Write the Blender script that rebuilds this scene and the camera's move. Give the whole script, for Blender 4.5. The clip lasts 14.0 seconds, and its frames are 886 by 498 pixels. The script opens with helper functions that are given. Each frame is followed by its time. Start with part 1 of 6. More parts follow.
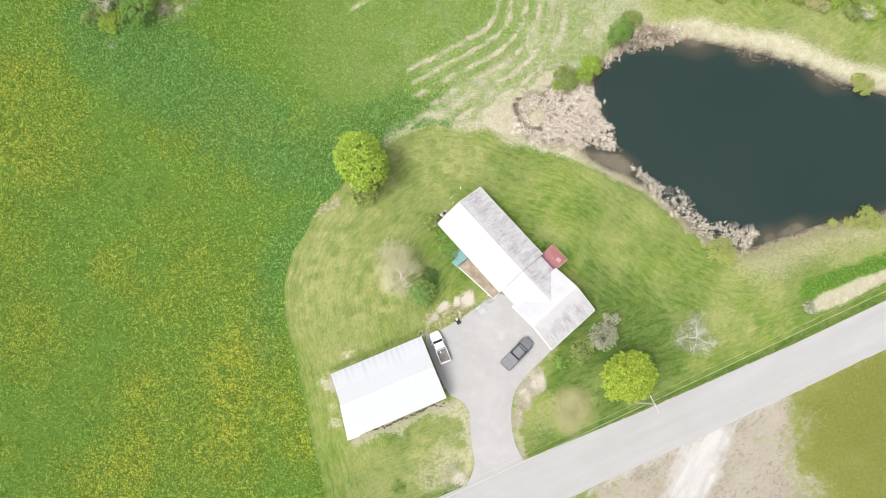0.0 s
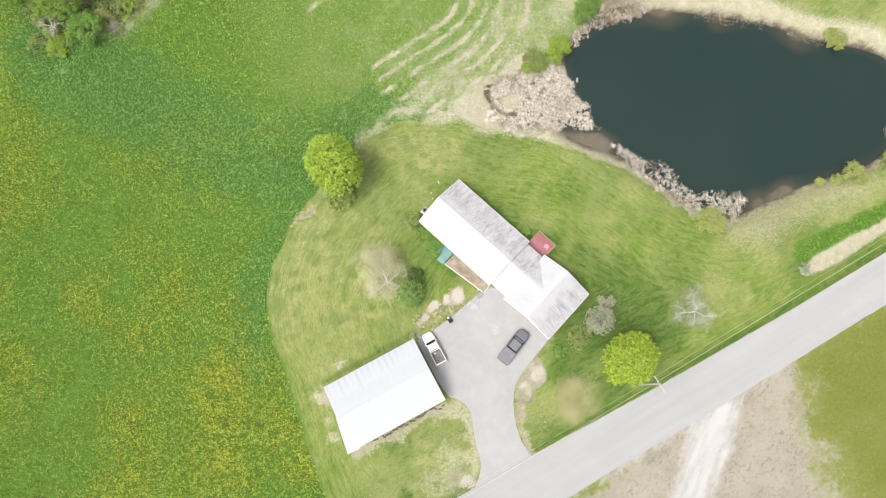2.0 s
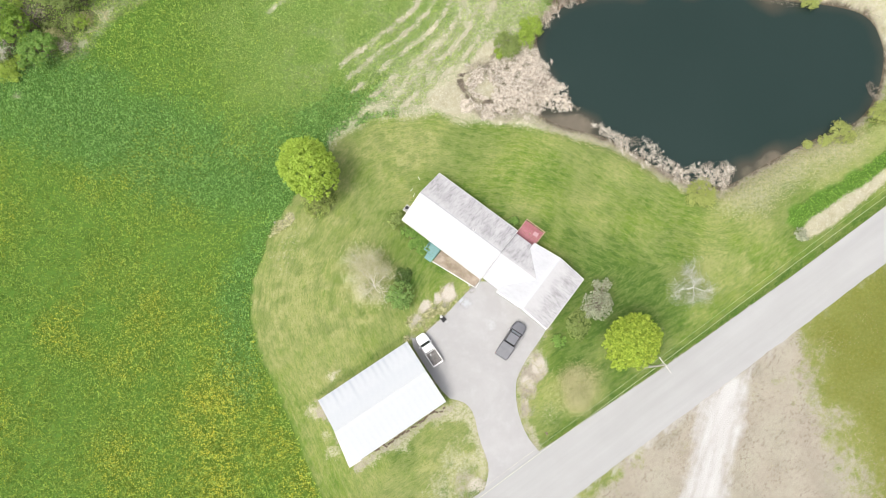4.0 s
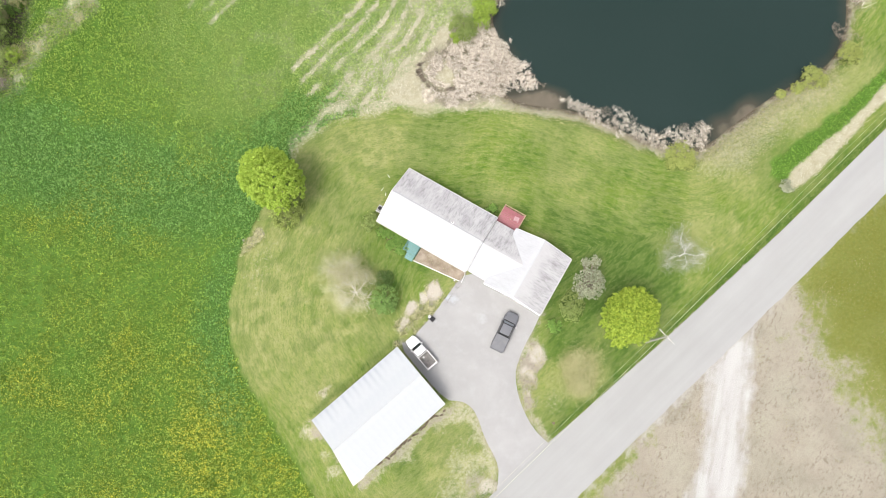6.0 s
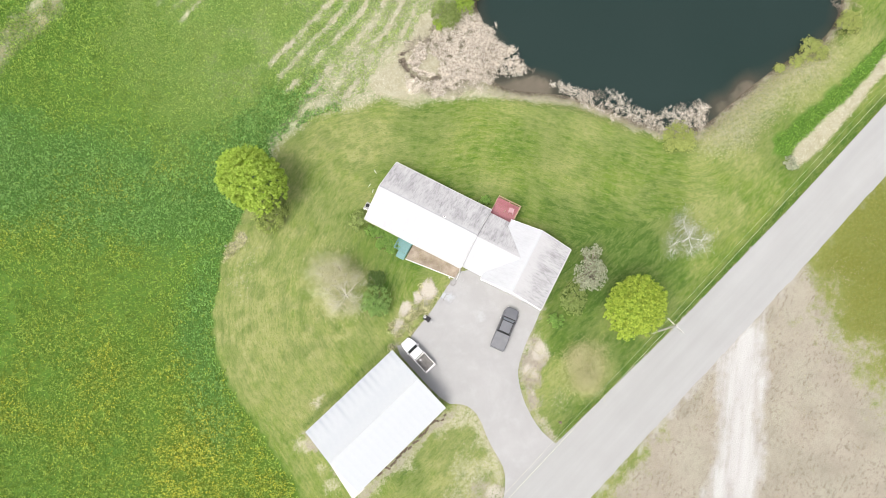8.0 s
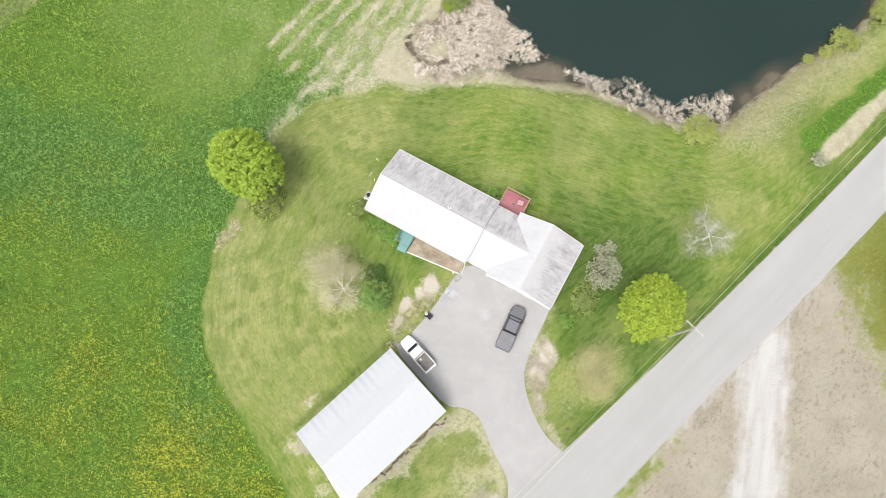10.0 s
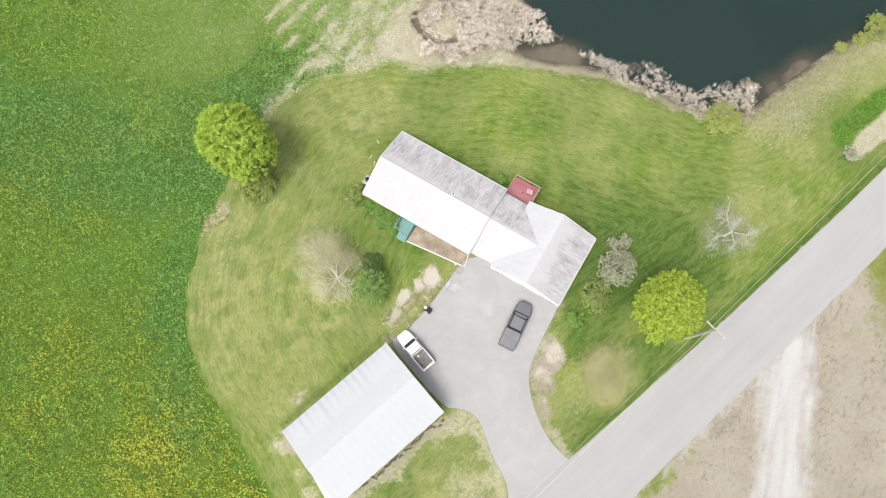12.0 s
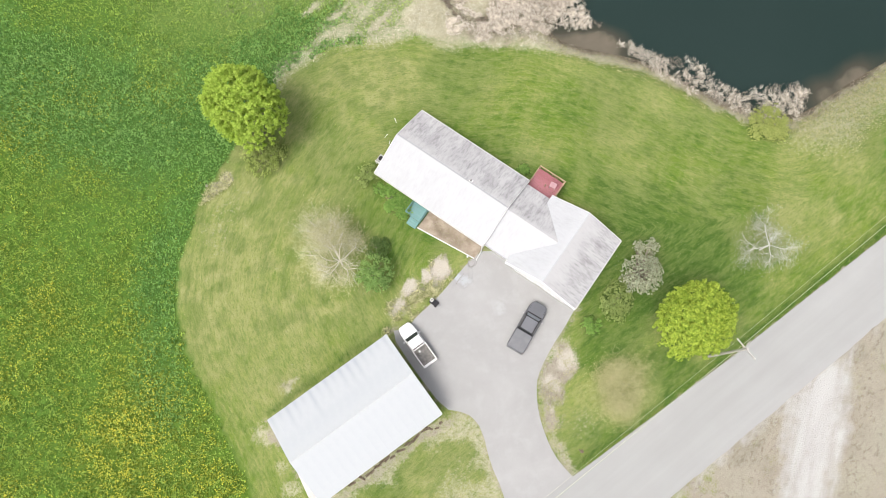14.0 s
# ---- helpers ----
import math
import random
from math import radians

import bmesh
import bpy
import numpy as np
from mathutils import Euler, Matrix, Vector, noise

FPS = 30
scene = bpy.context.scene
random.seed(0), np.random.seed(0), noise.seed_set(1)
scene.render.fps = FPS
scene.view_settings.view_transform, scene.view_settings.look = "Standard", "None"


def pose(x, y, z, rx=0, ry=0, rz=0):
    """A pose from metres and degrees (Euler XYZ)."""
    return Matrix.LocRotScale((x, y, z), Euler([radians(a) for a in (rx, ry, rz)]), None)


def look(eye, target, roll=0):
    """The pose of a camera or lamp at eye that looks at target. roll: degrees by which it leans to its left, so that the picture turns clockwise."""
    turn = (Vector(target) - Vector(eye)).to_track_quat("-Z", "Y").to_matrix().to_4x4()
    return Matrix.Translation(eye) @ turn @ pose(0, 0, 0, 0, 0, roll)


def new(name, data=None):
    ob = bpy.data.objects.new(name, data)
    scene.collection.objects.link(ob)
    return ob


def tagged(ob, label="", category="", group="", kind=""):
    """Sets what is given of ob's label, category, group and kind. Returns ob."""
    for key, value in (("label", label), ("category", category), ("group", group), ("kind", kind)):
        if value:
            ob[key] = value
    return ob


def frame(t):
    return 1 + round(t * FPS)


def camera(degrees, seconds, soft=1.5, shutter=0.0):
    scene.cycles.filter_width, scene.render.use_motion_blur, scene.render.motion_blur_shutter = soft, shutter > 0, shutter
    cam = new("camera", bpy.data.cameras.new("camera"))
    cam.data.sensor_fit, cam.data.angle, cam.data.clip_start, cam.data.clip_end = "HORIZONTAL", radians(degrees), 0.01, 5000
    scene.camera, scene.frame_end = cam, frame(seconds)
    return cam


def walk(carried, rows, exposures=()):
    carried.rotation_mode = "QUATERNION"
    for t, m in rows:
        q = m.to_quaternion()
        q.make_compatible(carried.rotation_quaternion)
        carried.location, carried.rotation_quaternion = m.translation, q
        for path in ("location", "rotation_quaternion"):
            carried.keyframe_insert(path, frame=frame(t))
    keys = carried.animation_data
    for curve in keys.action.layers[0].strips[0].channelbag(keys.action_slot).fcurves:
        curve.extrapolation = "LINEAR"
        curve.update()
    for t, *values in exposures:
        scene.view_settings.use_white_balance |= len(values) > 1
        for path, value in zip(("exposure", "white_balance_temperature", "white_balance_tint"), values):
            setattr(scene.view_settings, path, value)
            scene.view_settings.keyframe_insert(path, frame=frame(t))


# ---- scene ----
cam = camera(64.8, 14.0, 0.7)
METRES, EYE, TILT, LEAN, TURN = 34.22, 110.2, -78.5, 1.15, 0.0
ROWS = [
    (0.0, 0.0, 0.0, 0.0, -0.0, 0.0, 0.0),
    (0.5, -0.0019, 0.0246, -0.0049, -0.29, 0.03, 1.18),
    (1.0, -0.0018, 0.0519, -0.0103, -0.77, 0.04, 3.27),
    (1.5, -0.001, 0.0756, -0.0141, -1.12, 0.03, 4.77),
    (2.0, -0.0013, 0.1036, -0.0193, -1.31, 0.05, 5.59),
    (2.5, -0.0016, 0.1283, -0.0244, -1.48, 0.06, 6.38),
    (3.0, -0.0038, 0.1587, -0.0311, -1.85, 0.07, 7.91),
    (5.5, -0.0099, 0.3033, -0.0595, -3.7, -0.07, 15.47),
    (6.0, -0.0081, 0.3413, -0.066, -4.24, -0.21, 17.7),
    (6.5, -0.0078, 0.3725, -0.074, -4.6, -0.23, 18.98),
    (7.0, -0.0073, 0.4098, -0.08, -4.88, -0.31, 20.17),
    (7.5, -0.0069, 0.4403, -0.0858, -5.0, -0.32, 20.74),
    (8.0, -0.0063, 0.4804, -0.0933, -4.85, -0.15, 20.36),
    (10.5, 0.0059, 0.6816, -0.1468, -4.14, 0.47, 18.85),
    (11.0, 0.0088, 0.7262, -0.156, -4.05, 0.5, 18.52),
    (11.5, 0.0105, 0.7635, -0.1649, -4.01, 0.59, 18.22),
    (12.0, 0.012, 0.8088, -0.1772, -3.84, 0.67, 17.62),
    (12.5, 0.0131, 0.8465, -0.1842, -3.52, 0.79, 16.42),
    (13.0, 0.0148, 0.8914, -0.1952, -3.18, 0.98, 14.98),
    (13.5, 0.0148, 0.9298, -0.2034, -3.0, 0.98, 14.09),
    (14.0, 0.0182, 0.9751, -0.213, -2.76, 1.06, 13.06),
]
walk(cam, [(t, pose(0, 0, EYE, TILT, LEAN, TURN) @ pose(METRES * x, METRES * y, METRES * z, 90 + pitch, roll, yaw)) for t, x, y, z, yaw, pitch, roll in ROWS],
     ((0.0, 0.96), (7.0, 0.93), (14.0, 0.84)))

# ---- light ----
world = bpy.data.worlds.new("sky")
scene.world = world
world.use_nodes = True
wn = world.node_tree
sky = wn.nodes.new("ShaderNodeTexSky")
sky.sky_type = "NISHITA"
sky.sun_disc = False
SUN_ELEV, SUN_FROM = 68.0, 213.0   # degrees above the horizon; the side it stands on, counter-clockwise from +x
sky.sun_elevation = radians(SUN_ELEV)
sky.sun_rotation = radians(90.0 - SUN_FROM)
sky.air_density, sky.dust_density, sky.ozone_density = 0.6, 6.0, 1.0
haze_mix = wn.nodes.new("ShaderNodeHueSaturation")
haze_mix.inputs["Saturation"].default_value = 0.45
wn.links.new(sky.outputs[0], haze_mix.inputs["Color"])
wn.links.new(haze_mix.outputs[0], wn.nodes["Background"].inputs[0])
wn.nodes["Background"].inputs[1].default_value = 0.15
sun_data = bpy.data.lights.new("sun", "SUN")
sun_data.energy, sun_data.angle, sun_data.color = 1.05, radians(17.0), (1.0, 0.96, 0.9)
sun = new("sun", sun_data)
sv = Vector((math.cos(radians(SUN_FROM)) * math.cos(radians(SUN_ELEV)), math.sin(radians(SUN_FROM)) * math.cos(radians(SUN_ELEV)), math.sin(radians(SUN_ELEV))))
sun.matrix_world = look(sv * 200, (0, 0, 0))


# ---- materials ----
def nodes_of(name, rough=0.6, metal=0.0, spec=0.5):
    m = bpy.data.materials.new(name)
    m.use_nodes = True
    b = m.node_tree.nodes["Principled BSDF"]
    b.inputs["Roughness"].default_value = rough
    b.inputs["Metallic"].default_value = metal
    b.inputs["Specular IOR Level"].default_value = spec
    return m, m.node_tree, b


def add(nt, kind, **sets):
    n = nt.nodes.new(kind)
    for k, v in sets.items():
        if k == "op":
            n.operation = v
        elif k == "dtype":
            n.data_type = v
        elif k == "attr":
            n.attribute_name = v
        elif k == "blend":
            n.blend_type = v
        else:
            n.inputs[k].default_value = v
    return n


def noise_out(nt, coord, scale, detail=4.0, rough=0.55, distort=0.0):
    n = add(nt, "ShaderNodeTexNoise", Scale=scale, Detail=detail, Roughness=rough, Distortion=distort)
    nt.links.new(coord, n.inputs["Vector"])
    return n.outputs["Fac"]


def calc(nt, op, a, b=0.0, clamp=False):
    n = nt.nodes.new("ShaderNodeMath")
    n.operation, n.use_clamp = op, clamp
    for i, v in enumerate((a, b)):
        if isinstance(v, (int, float)):
            n.inputs[i].default_value = v
        else:
            nt.links.new(v, n.inputs[i])
    return n.outputs[0]


def ramp(nt, fac, lo, hi):
    n = nt.nodes.new("ShaderNodeMapRange")
    nt.links.new(fac, n.inputs[0])
    n.inputs[1].default_value, n.inputs[2].default_value = lo, hi
    return n.outputs[0]


def mix(nt, fac, a, b, blend="MIX"):
    n = nt.nodes.new("ShaderNodeMix")
    n.data_type, n.blend_type = "RGBA", blend
    for i, v in ((0, fac), (6, a), (7, b)):
        if isinstance(v, (int, float)):
            n.inputs[i].default_value = v
        elif isinstance(v, tuple):
            n.inputs[i].default_value = (*v, 1.0)
        else:
            nt.links.new(v, n.inputs[i])
    return n.outputs[2]


def bump(nt, bsdf, height, strength=0.3, dist=0.02):
    n = add(nt, "ShaderNodeBump", Strength=strength, Distance=dist)
    nt.links.new(height, n.inputs["Height"])
    nt.links.new(n.outputs[0], bsdf.inputs["Normal"])


def surf(name, c1, c2, scale=3.0, rough=0.6, metal=0.0, fine=40.0, strength=0.2, dist=0.01, spec=0.5, lo=0.35, hi=0.65, stain=None):
    """A plain surface: two tones mottled at one scale, a fine grain at another, and relief."""
    m, nt, b = nodes_of(name, rough, metal, spec)
    co = nt.nodes.new("ShaderNodeTexCoord").outputs["Object"]
    big = ramp(nt, noise_out(nt, co, scale), lo, hi)
    small = noise_out(nt, co, fine, 3.0)
    col = mix(nt, big, c1, c2)
    col = mix(nt, calc(nt, "MULTIPLY", ramp(nt, small, 0.3, 0.7), 0.25), col, tuple(v * 0.55 for v in c1))
    if stain:
        col = mix(nt, calc(nt, "MULTIPLY", ramp(nt, noise_out(nt, co, scale * 0.35, 6.0), 0.5, 0.75), stain[1]), col, stain[0])
    nt.links.new(col, b.inputs["Base Color"])
    nt.links.new(calc(nt, "ADD", calc(nt, "MULTIPLY", small, 0.15), rough - 0.07), b.inputs["Roughness"])
    bump(nt, b, small, strength, dist)
    return m


def leafy(name, c1, c2, glow=0.35, rough=0.5, clump=0.5, soft=0.14, scale=2.2):
    """Leaves or blades: each island its own tone, some light passing through."""
    m, nt, b = nodes_of(name, rough, 0.0, 0.25)
    g = nt.nodes.new("ShaderNodeNewGeometry")
    co = nt.nodes.new("ShaderNodeTexCoord").outputs["Object"]
    patch = ramp(nt, noise_out(nt, co, scale, 3.0, 0.6), 0.5 - soft, 0.5 + soft)
    f = calc(nt, "ADD", calc(nt, "MULTIPLY", g.outputs["Random Per Island"], 1.0 - clump), calc(nt, "MULTIPLY", patch, clump))
    col = mix(nt, f, c1, c2)
    nt.links.new(col, b.inputs["Base Color"])
    t = nt.nodes.new("ShaderNodeBsdfTranslucent")
    nt.links.new(col, t.inputs[0])
    s = nt.nodes.new("ShaderNodeMixShader")
    s.inputs[0].default_value = glow
    nt.links.new(b.outputs[0], s.inputs[1])
    nt.links.new(t.outputs[0], s.inputs[2])
    nt.links.new(s.outputs[0], nt.nodes["Material Output"].inputs[0])
    return m


def roof_paint(name, c, streak, amount, along=0, ridge=0.0, clear=0.9):
    """Painted sheet metal; grey mildew gathers below the ridge and runs down the slope."""
    m, nt, b = nodes_of(name, 0.5, 0.0, 0.3)
    co = nt.nodes.new("ShaderNodeTexCoord").outputs["Object"]
    sp = nt.nodes.new("ShaderNodeSeparateXYZ")
    nt.links.new(co, sp.inputs[0])

    def runs(across, down, scale, lo, hi):
        mp = nt.nodes.new("ShaderNodeMapping")
        nt.links.new(co, mp.inputs[0])
        mp.inputs["Scale"].default_value = (across, down, 1.0) if along == 0 else (down, across, 1.0)
        return ramp(nt, noise_out(nt, mp.outputs[0], scale, 6.0, 0.65), lo, hi)
    wide = runs(1.5, 0.4, 0.7, 0.42, 0.66)
    thin = runs(1.8, 0.25, 2.6, 0.46, 0.66)
    blot = ramp(nt, noise_out(nt, co, 0.5, 5.0, 0.6), 0.36, 0.66)
    fine = noise_out(nt, co, 9.0, 5.0, 0.7)
    drop = calc(nt, "ABSOLUTE", calc(nt, "SUBTRACT", sp.outputs[1 - along], ridge))
    start = ramp(nt, calc(nt, "ADD", drop, calc(nt, "MULTIPLY", calc(nt, "SUBTRACT", blot, wide), 0.8)), 0.15, clear)
    f = calc(nt, "ADD", calc(nt, "MULTIPLY", wide, 0.4), calc(nt, "ADD", calc(nt, "MULTIPLY", blot, 0.22), calc(nt, "MULTIPLY", thin, 0.45)))
    f = calc(nt, "MULTIPLY", calc(nt, "MULTIPLY", f, start), amount)
    f = calc(nt, "MULTIPLY", f, calc(nt, "ADD", fine, 0.5), True)
    col = mix(nt, f, c, streak)
    nt.links.new(col, b.inputs["Base Color"])
    bump(nt, b, fine, 0.1, 0.01)
    return m


def raw(name, verts, faces, material=None):
    me = bpy.data.meshes.new(name)
    me.from_pydata(verts.tolist() if isinstance(verts, np.ndarray) else verts, [], faces.tolist() if isinstance(faces, np.ndarray) else faces)
    me.update()
    if material:
        me.materials.append(material)
    return me


def meshed(name, bm, material):
    me = bpy.data.meshes.new(name)
    bmesh.ops.recalc_face_normals(bm, faces=bm.faces)
    bm.to_mesh(me)
    bm.free()
    me.materials.append(material)
    return me


def part(name, bm, material, parent, label=""):
    me = bm if isinstance(bm, bpy.types.Mesh) else meshed(name, bm, material)
    ob = new(name, me)
    ob.parent = parent
    return tagged(ob, label)


def thing(name, m, label, category, group="", kind=""):
    ob = new(name)
    ob.empty_display_size = 0.3
    ob.matrix_basis = m
    return tagged(ob, label, category, group, kind)


def box(bm, x0, x1, y0, y1, z0, z1, bevel=0.0, m=None):
    r = bmesh.ops.create_cube(bm, size=1.0, matrix=Matrix.Translation(((x0 + x1) / 2, (y0 + y1) / 2, (z0 + z1) / 2)) @ Matrix.Diagonal((x1 - x0, y1 - y0, z1 - z0, 1)))
    vs = r["verts"]
    if bevel:
        es = list({e for v in vs for e in v.link_edges})
        out = bmesh.ops.bevel(bm, geom=es, offset=bevel, segments=2, affect="EDGES", profile=0.5)
        vs = list({v for f in out["faces"] for v in f.verts} | {v for v in vs if v.is_valid})
    if m is not None:
        bmesh.ops.transform(bm, matrix=m, verts=vs)
    return bm


def boxed(*a, **k):
    return box(bmesh.new(), *a, **k)


def prism(bm, poly, a, b, axis="y"):
    """poly of two coordinates, pushed from a to b along an axis: y takes (x, z), x takes (y, z), z takes (x, y)."""
    def at(p, h):
        return {"y": (p[0], h, p[1]), "x": (h, p[0], p[1]), "z": (p[0], p[1], h)}[axis]
    lo = [bm.verts.new(at(p, a)) for p in poly]
    hi = [bm.verts.new(at(p, b)) for p in poly]
    n = len(poly)
    bm.faces.new(lo)
    bm.faces.new(hi[::-1])
    for i in range(n):
        bm.faces.new((lo[i], hi[i], hi[(i + 1) % n], lo[(i + 1) % n]))
    return bm


def tube(V, F, p, q, r0, r1, n=6):
    p, q = Vector(p), Vector(q)
    d = (q - p).normalized()
    a = d.orthogonal().normalized()
    b = d.cross(a)
    k = len(V)
    for c, r in ((p, r0), (q, r1)):
        for i in range(n):
            w = 2 * math.pi * i / n
            V.append(tuple(c + (a * math.cos(w) + b * math.sin(w)) * r))
    for i in range(n):
        j = (i + 1) % n
        F.append((k + i, k + j, k + n + j, k + n + i))
    F.append(tuple(k + n + i for i in range(n)))
    F.append(tuple(k + n - 1 - i for i in range(n)))


def rods(name, lines, material, n=6):
    """lines: (p, q, r0, r1) each; one mesh."""
    V, F = [], []
    for p, q, r0, r1 in lines:
        tube(V, F, p, q, r0, r1, n)
    return raw(name, V, F, material)


def sdist(X, Y, poly):
    """Signed distance to a polygon: minus inside."""
    P = np.array(poly, float)
    Q = np.roll(P, -1, axis=0)
    best = np.full(X.shape, 1e9)
    inside = np.zeros(X.shape, bool)
    for (ax, ay), (bx, by) in zip(P, Q):
        ex, ey = bx - ax, by - ay
        t = np.clip(((X - ax) * ex + (Y - ay) * ey) / (ex * ex + ey * ey + 1e-9), 0, 1)
        best = np.minimum(best, np.hypot(X - ax - t * ex, Y - ay - t * ey))
        cross = ((ay > Y) != (by > Y)) & (X < (bx - ax) * (Y - ay) / (by - ay + 1e-12) + ax)
        inside ^= cross
    return np.where(inside, -best, best)


def ldist(X, Y, line):
    best = np.full(X.shape, 1e9)
    for (ax, ay), (bx, by) in zip(line[:-1], line[1:]):
        ex, ey = bx - ax, by - ay
        t = np.clip(((X - ax) * ex + (Y - ay) * ey) / (ex * ex + ey * ey + 1e-9), 0, 1)
        best = np.minimum(best, np.hypot(X - ax - t * ex, Y - ay - t * ey))
    return best


def step(x, a, b):
    t = np.clip((x - a) / (b - a), 0, 1)
    return t * t * (3 - 2 * t)


_g = np.random.default_rng(7).random((128, 128))


def fbm(X, Y, size, octaves=3, shift=0.0):
    """Smooth value noise, 0 to 1, on arrays."""
    out, amp, tot = 0.0, 1.0, 0.0
    for o in range(octaves):
        u, v = X / size * 2 ** o + 31.7 * o + shift, Y / size * 2 ** o + 11.3 * o + shift * 1.7
        i, j = np.floor(u).astype(int), np.floor(v).astype(int)
        fu, fv = u - i, v - j
        fu, fv = fu * fu * (3 - 2 * fu), fv * fv * (3 - 2 * fv)
        a, b = _g[i % 128, j % 128], _g[(i + 1) % 128, j % 128]
        c, d = _g[i % 128, (j + 1) % 128], _g[(i + 1) % 128, (j + 1) % 128]
        out = out + amp * ((a * (1 - fu) + b * fu) * (1 - fv) + (c * (1 - fu) + d * fu) * fv)
        tot += amp
        amp *= 0.5
    return out / tot


def smooth_loop(poly, times=2):
    """Rounds a closed outline by cutting its corners."""
    for _ in range(times):
        out = []
        for p, q in zip(poly, poly[1:] + poly[:1]):
            out += [(p[0] * 0.75 + q[0] * 0.25, p[1] * 0.75 + q[1] * 0.25), (p[0] * 0.25 + q[0] * 0.75, p[1] * 0.25 + q[1] * 0.75)]
        poly = out
    return poly


# ---- plan: metres, the drone hangs over the origin ----
POND = [(23.6, 53.4), (28, 57), (31.4, 58), (34.8, 58), (39.7, 59.6), (46.8, 57.8), (52, 56.7), (59, 54.4), (65.2, 50.9), (72, 49), (77.5, 46), (78, 40), (76.4, 36),
        (74, 32), (69.5, 28.2), (61.7, 27.2), (53.2, 24.6), (48.3, 22.7), (45.5, 22.4), (41.5, 24.3), (38, 26.5), (34.6, 30.2), (30.4, 34), (25.6, 36.2), (22.2, 38.2),
        (21, 40.4), (23.4, 42.4), (24.4, 46), (23.2, 49.5)]
POND_EDGE = smooth_loop(POND, 2)
LAWN = [(-20.2, 31.8), (-15, 37.5), (-10.1, 41.8), (-4.5, 43.6), (4.9, 42.7), (10.5, 40.2), (18, 38.6), (25.2, 34.7), (32.2, 28.9), (39.1, 23.3), (44, 20.5), (54, 23.2), (62, 26),
        (72, 28), (84, 36), (120, 55), (120, 36), (67.4, 14.4), (51.9, 7.2), (30.3, -2.2), (10, -10.4), (1.4, -14.0), (-30, -27), (-17, -25), (-19.4, -15.8), (-21.6, -8.3),
        (-24.1, 1.1), (-26.6, 9.8), (-27.6, 16.6), (-26.2, 21.7), (-23.4, 28)]
ROAD_NEAR = [(-320, -150), (-150, -77), (-60, -38.6), (-20, -22.6), (1.4, -13.9), (10, -10.3), (30.3, -2.2), (51.9, 7.0), (67.4, 14.0), (100, 29), (180, 68), (330, 140)]
ROAD_WIDE = 6.9


def road_wide(x):
    """The road narrows eastward."""
    return float(np.interp(x, (10, 18, 28, 49, 70), (7.7, 7.3, 6.95, 6.55, 6.45)))


DRIVE = [(-5.3, 8.8), (-3.4, 8.7), (-1.9, 9.8), (0.3, 11.0), (3.0, 12.9), (4.9, 14.3), (7.2, 15.4), (10, 13.4), (15.6, 7.2), (13.4, 4.9), (11.6, 3.3), (10.2, 1.8), (9.1, 0.4), (8.6, -0.9),
         (8.2, -3.2), (8.3, -5.6), (8.7, -7.8), (9.6, -9.7), (10.6, -11.2), (0.4, -15.6), (2.4, -12.0), (2.6, -10.2), (2.0, -7.0), (2.0, -3.6), (1.3, -2.0), (0.2, -1.2), (-1.4, -0.6), (-3.6, 4.2)]
LOT = [(14, -14.6), (33, -6), (51, 2.0), (51.5, -9), (53.5, -18), (56, -30), (58, -60), (0, -60), (4, -22)]
TRACK = [(34.2, -7.8), (38, -6.2), (42.4, -4.8), (40.6, -9), (38.4, -12.6), (36.6, -15.6), (33.8, -21.6), (30.2, -26.6), (22, -38), (14, -36), (23.6, -25), (28.6, -19.6), (31.6, -14.4), (33.6, -10.6)]
REEDS_W = [(23.0, 50.6), (24.6, 46.8), (26.2, 42.6), (27.4, 39.2), (25.6, 39.4), (22.7, 40.6), (19.0, 38.8), (14.5, 39.6), (10, 42), (9.6, 45.5), (12, 49), (15.5, 50)]
REEDS_S = [(29.6, 36.2), (31.6, 35.4), (33.4, 33.0), (36.4, 32.2), (39, 29.2), (42.2, 26.8), (45.5, 26.4), (48.3, 25.4), (47.6, 23.0), (44.5, 22.2), (41, 23.2), (38, 25.4), (33.6, 30.2), (30.6, 33.6)]
REEDS_N = [(29.0, 60.6), (33, 61.4), (37.4, 60.6), (38.2, 58.8), (34.5, 57.6), (31, 57.4), (27.2, 55.4), (25.6, 54.2), (24.8, 55.6), (26.8, 57.8)]
REEDS_NE = [(45.6, 58.0), (50.5, 57.4), (56.6, 55.6), (61, 53.6), (66, 50.6), (64.5, 49.8), (59, 53.2), (53, 54.8), (49, 55.8)]
THATCH_ARC = [(11.3, 47.8), (10.3, 47.9), (9.9, 46.9), (10.1, 45.9), (10.6, 44.4), (11.4, 43.4), (12.1, 42.7), (13.2, 42.7), (14.0, 42.6)]
REEDS_E = [(78.2, 41.5), (81.6, 41), (80.8, 37.2), (78.2, 35.2), (76.2, 35.6), (77.2, 38)]
REEDS_SE = [(73.4, 35.2), (75.2, 34.6), (74.6, 31.4), (72.4, 30.6), (72.4, 32.5)]
WOODS = [(-70, 82), (-65, 65), (-59, 62.5), (-52, 64.5), (-46, 70), (-43, 82)]
WATER_Z = -1.25


def ground_z(X, Y):
    d = sdist(X, Y, POND_EDGE)
    z = 0.05 * (fbm(X, Y, 22.0, 2) - 0.5) * step(d, 0, 8)
    return z - 1.25 * (1 - step(d, -0.3, 2.6)) - 0.9 * (1 - step(d, -4.0, 0.2))


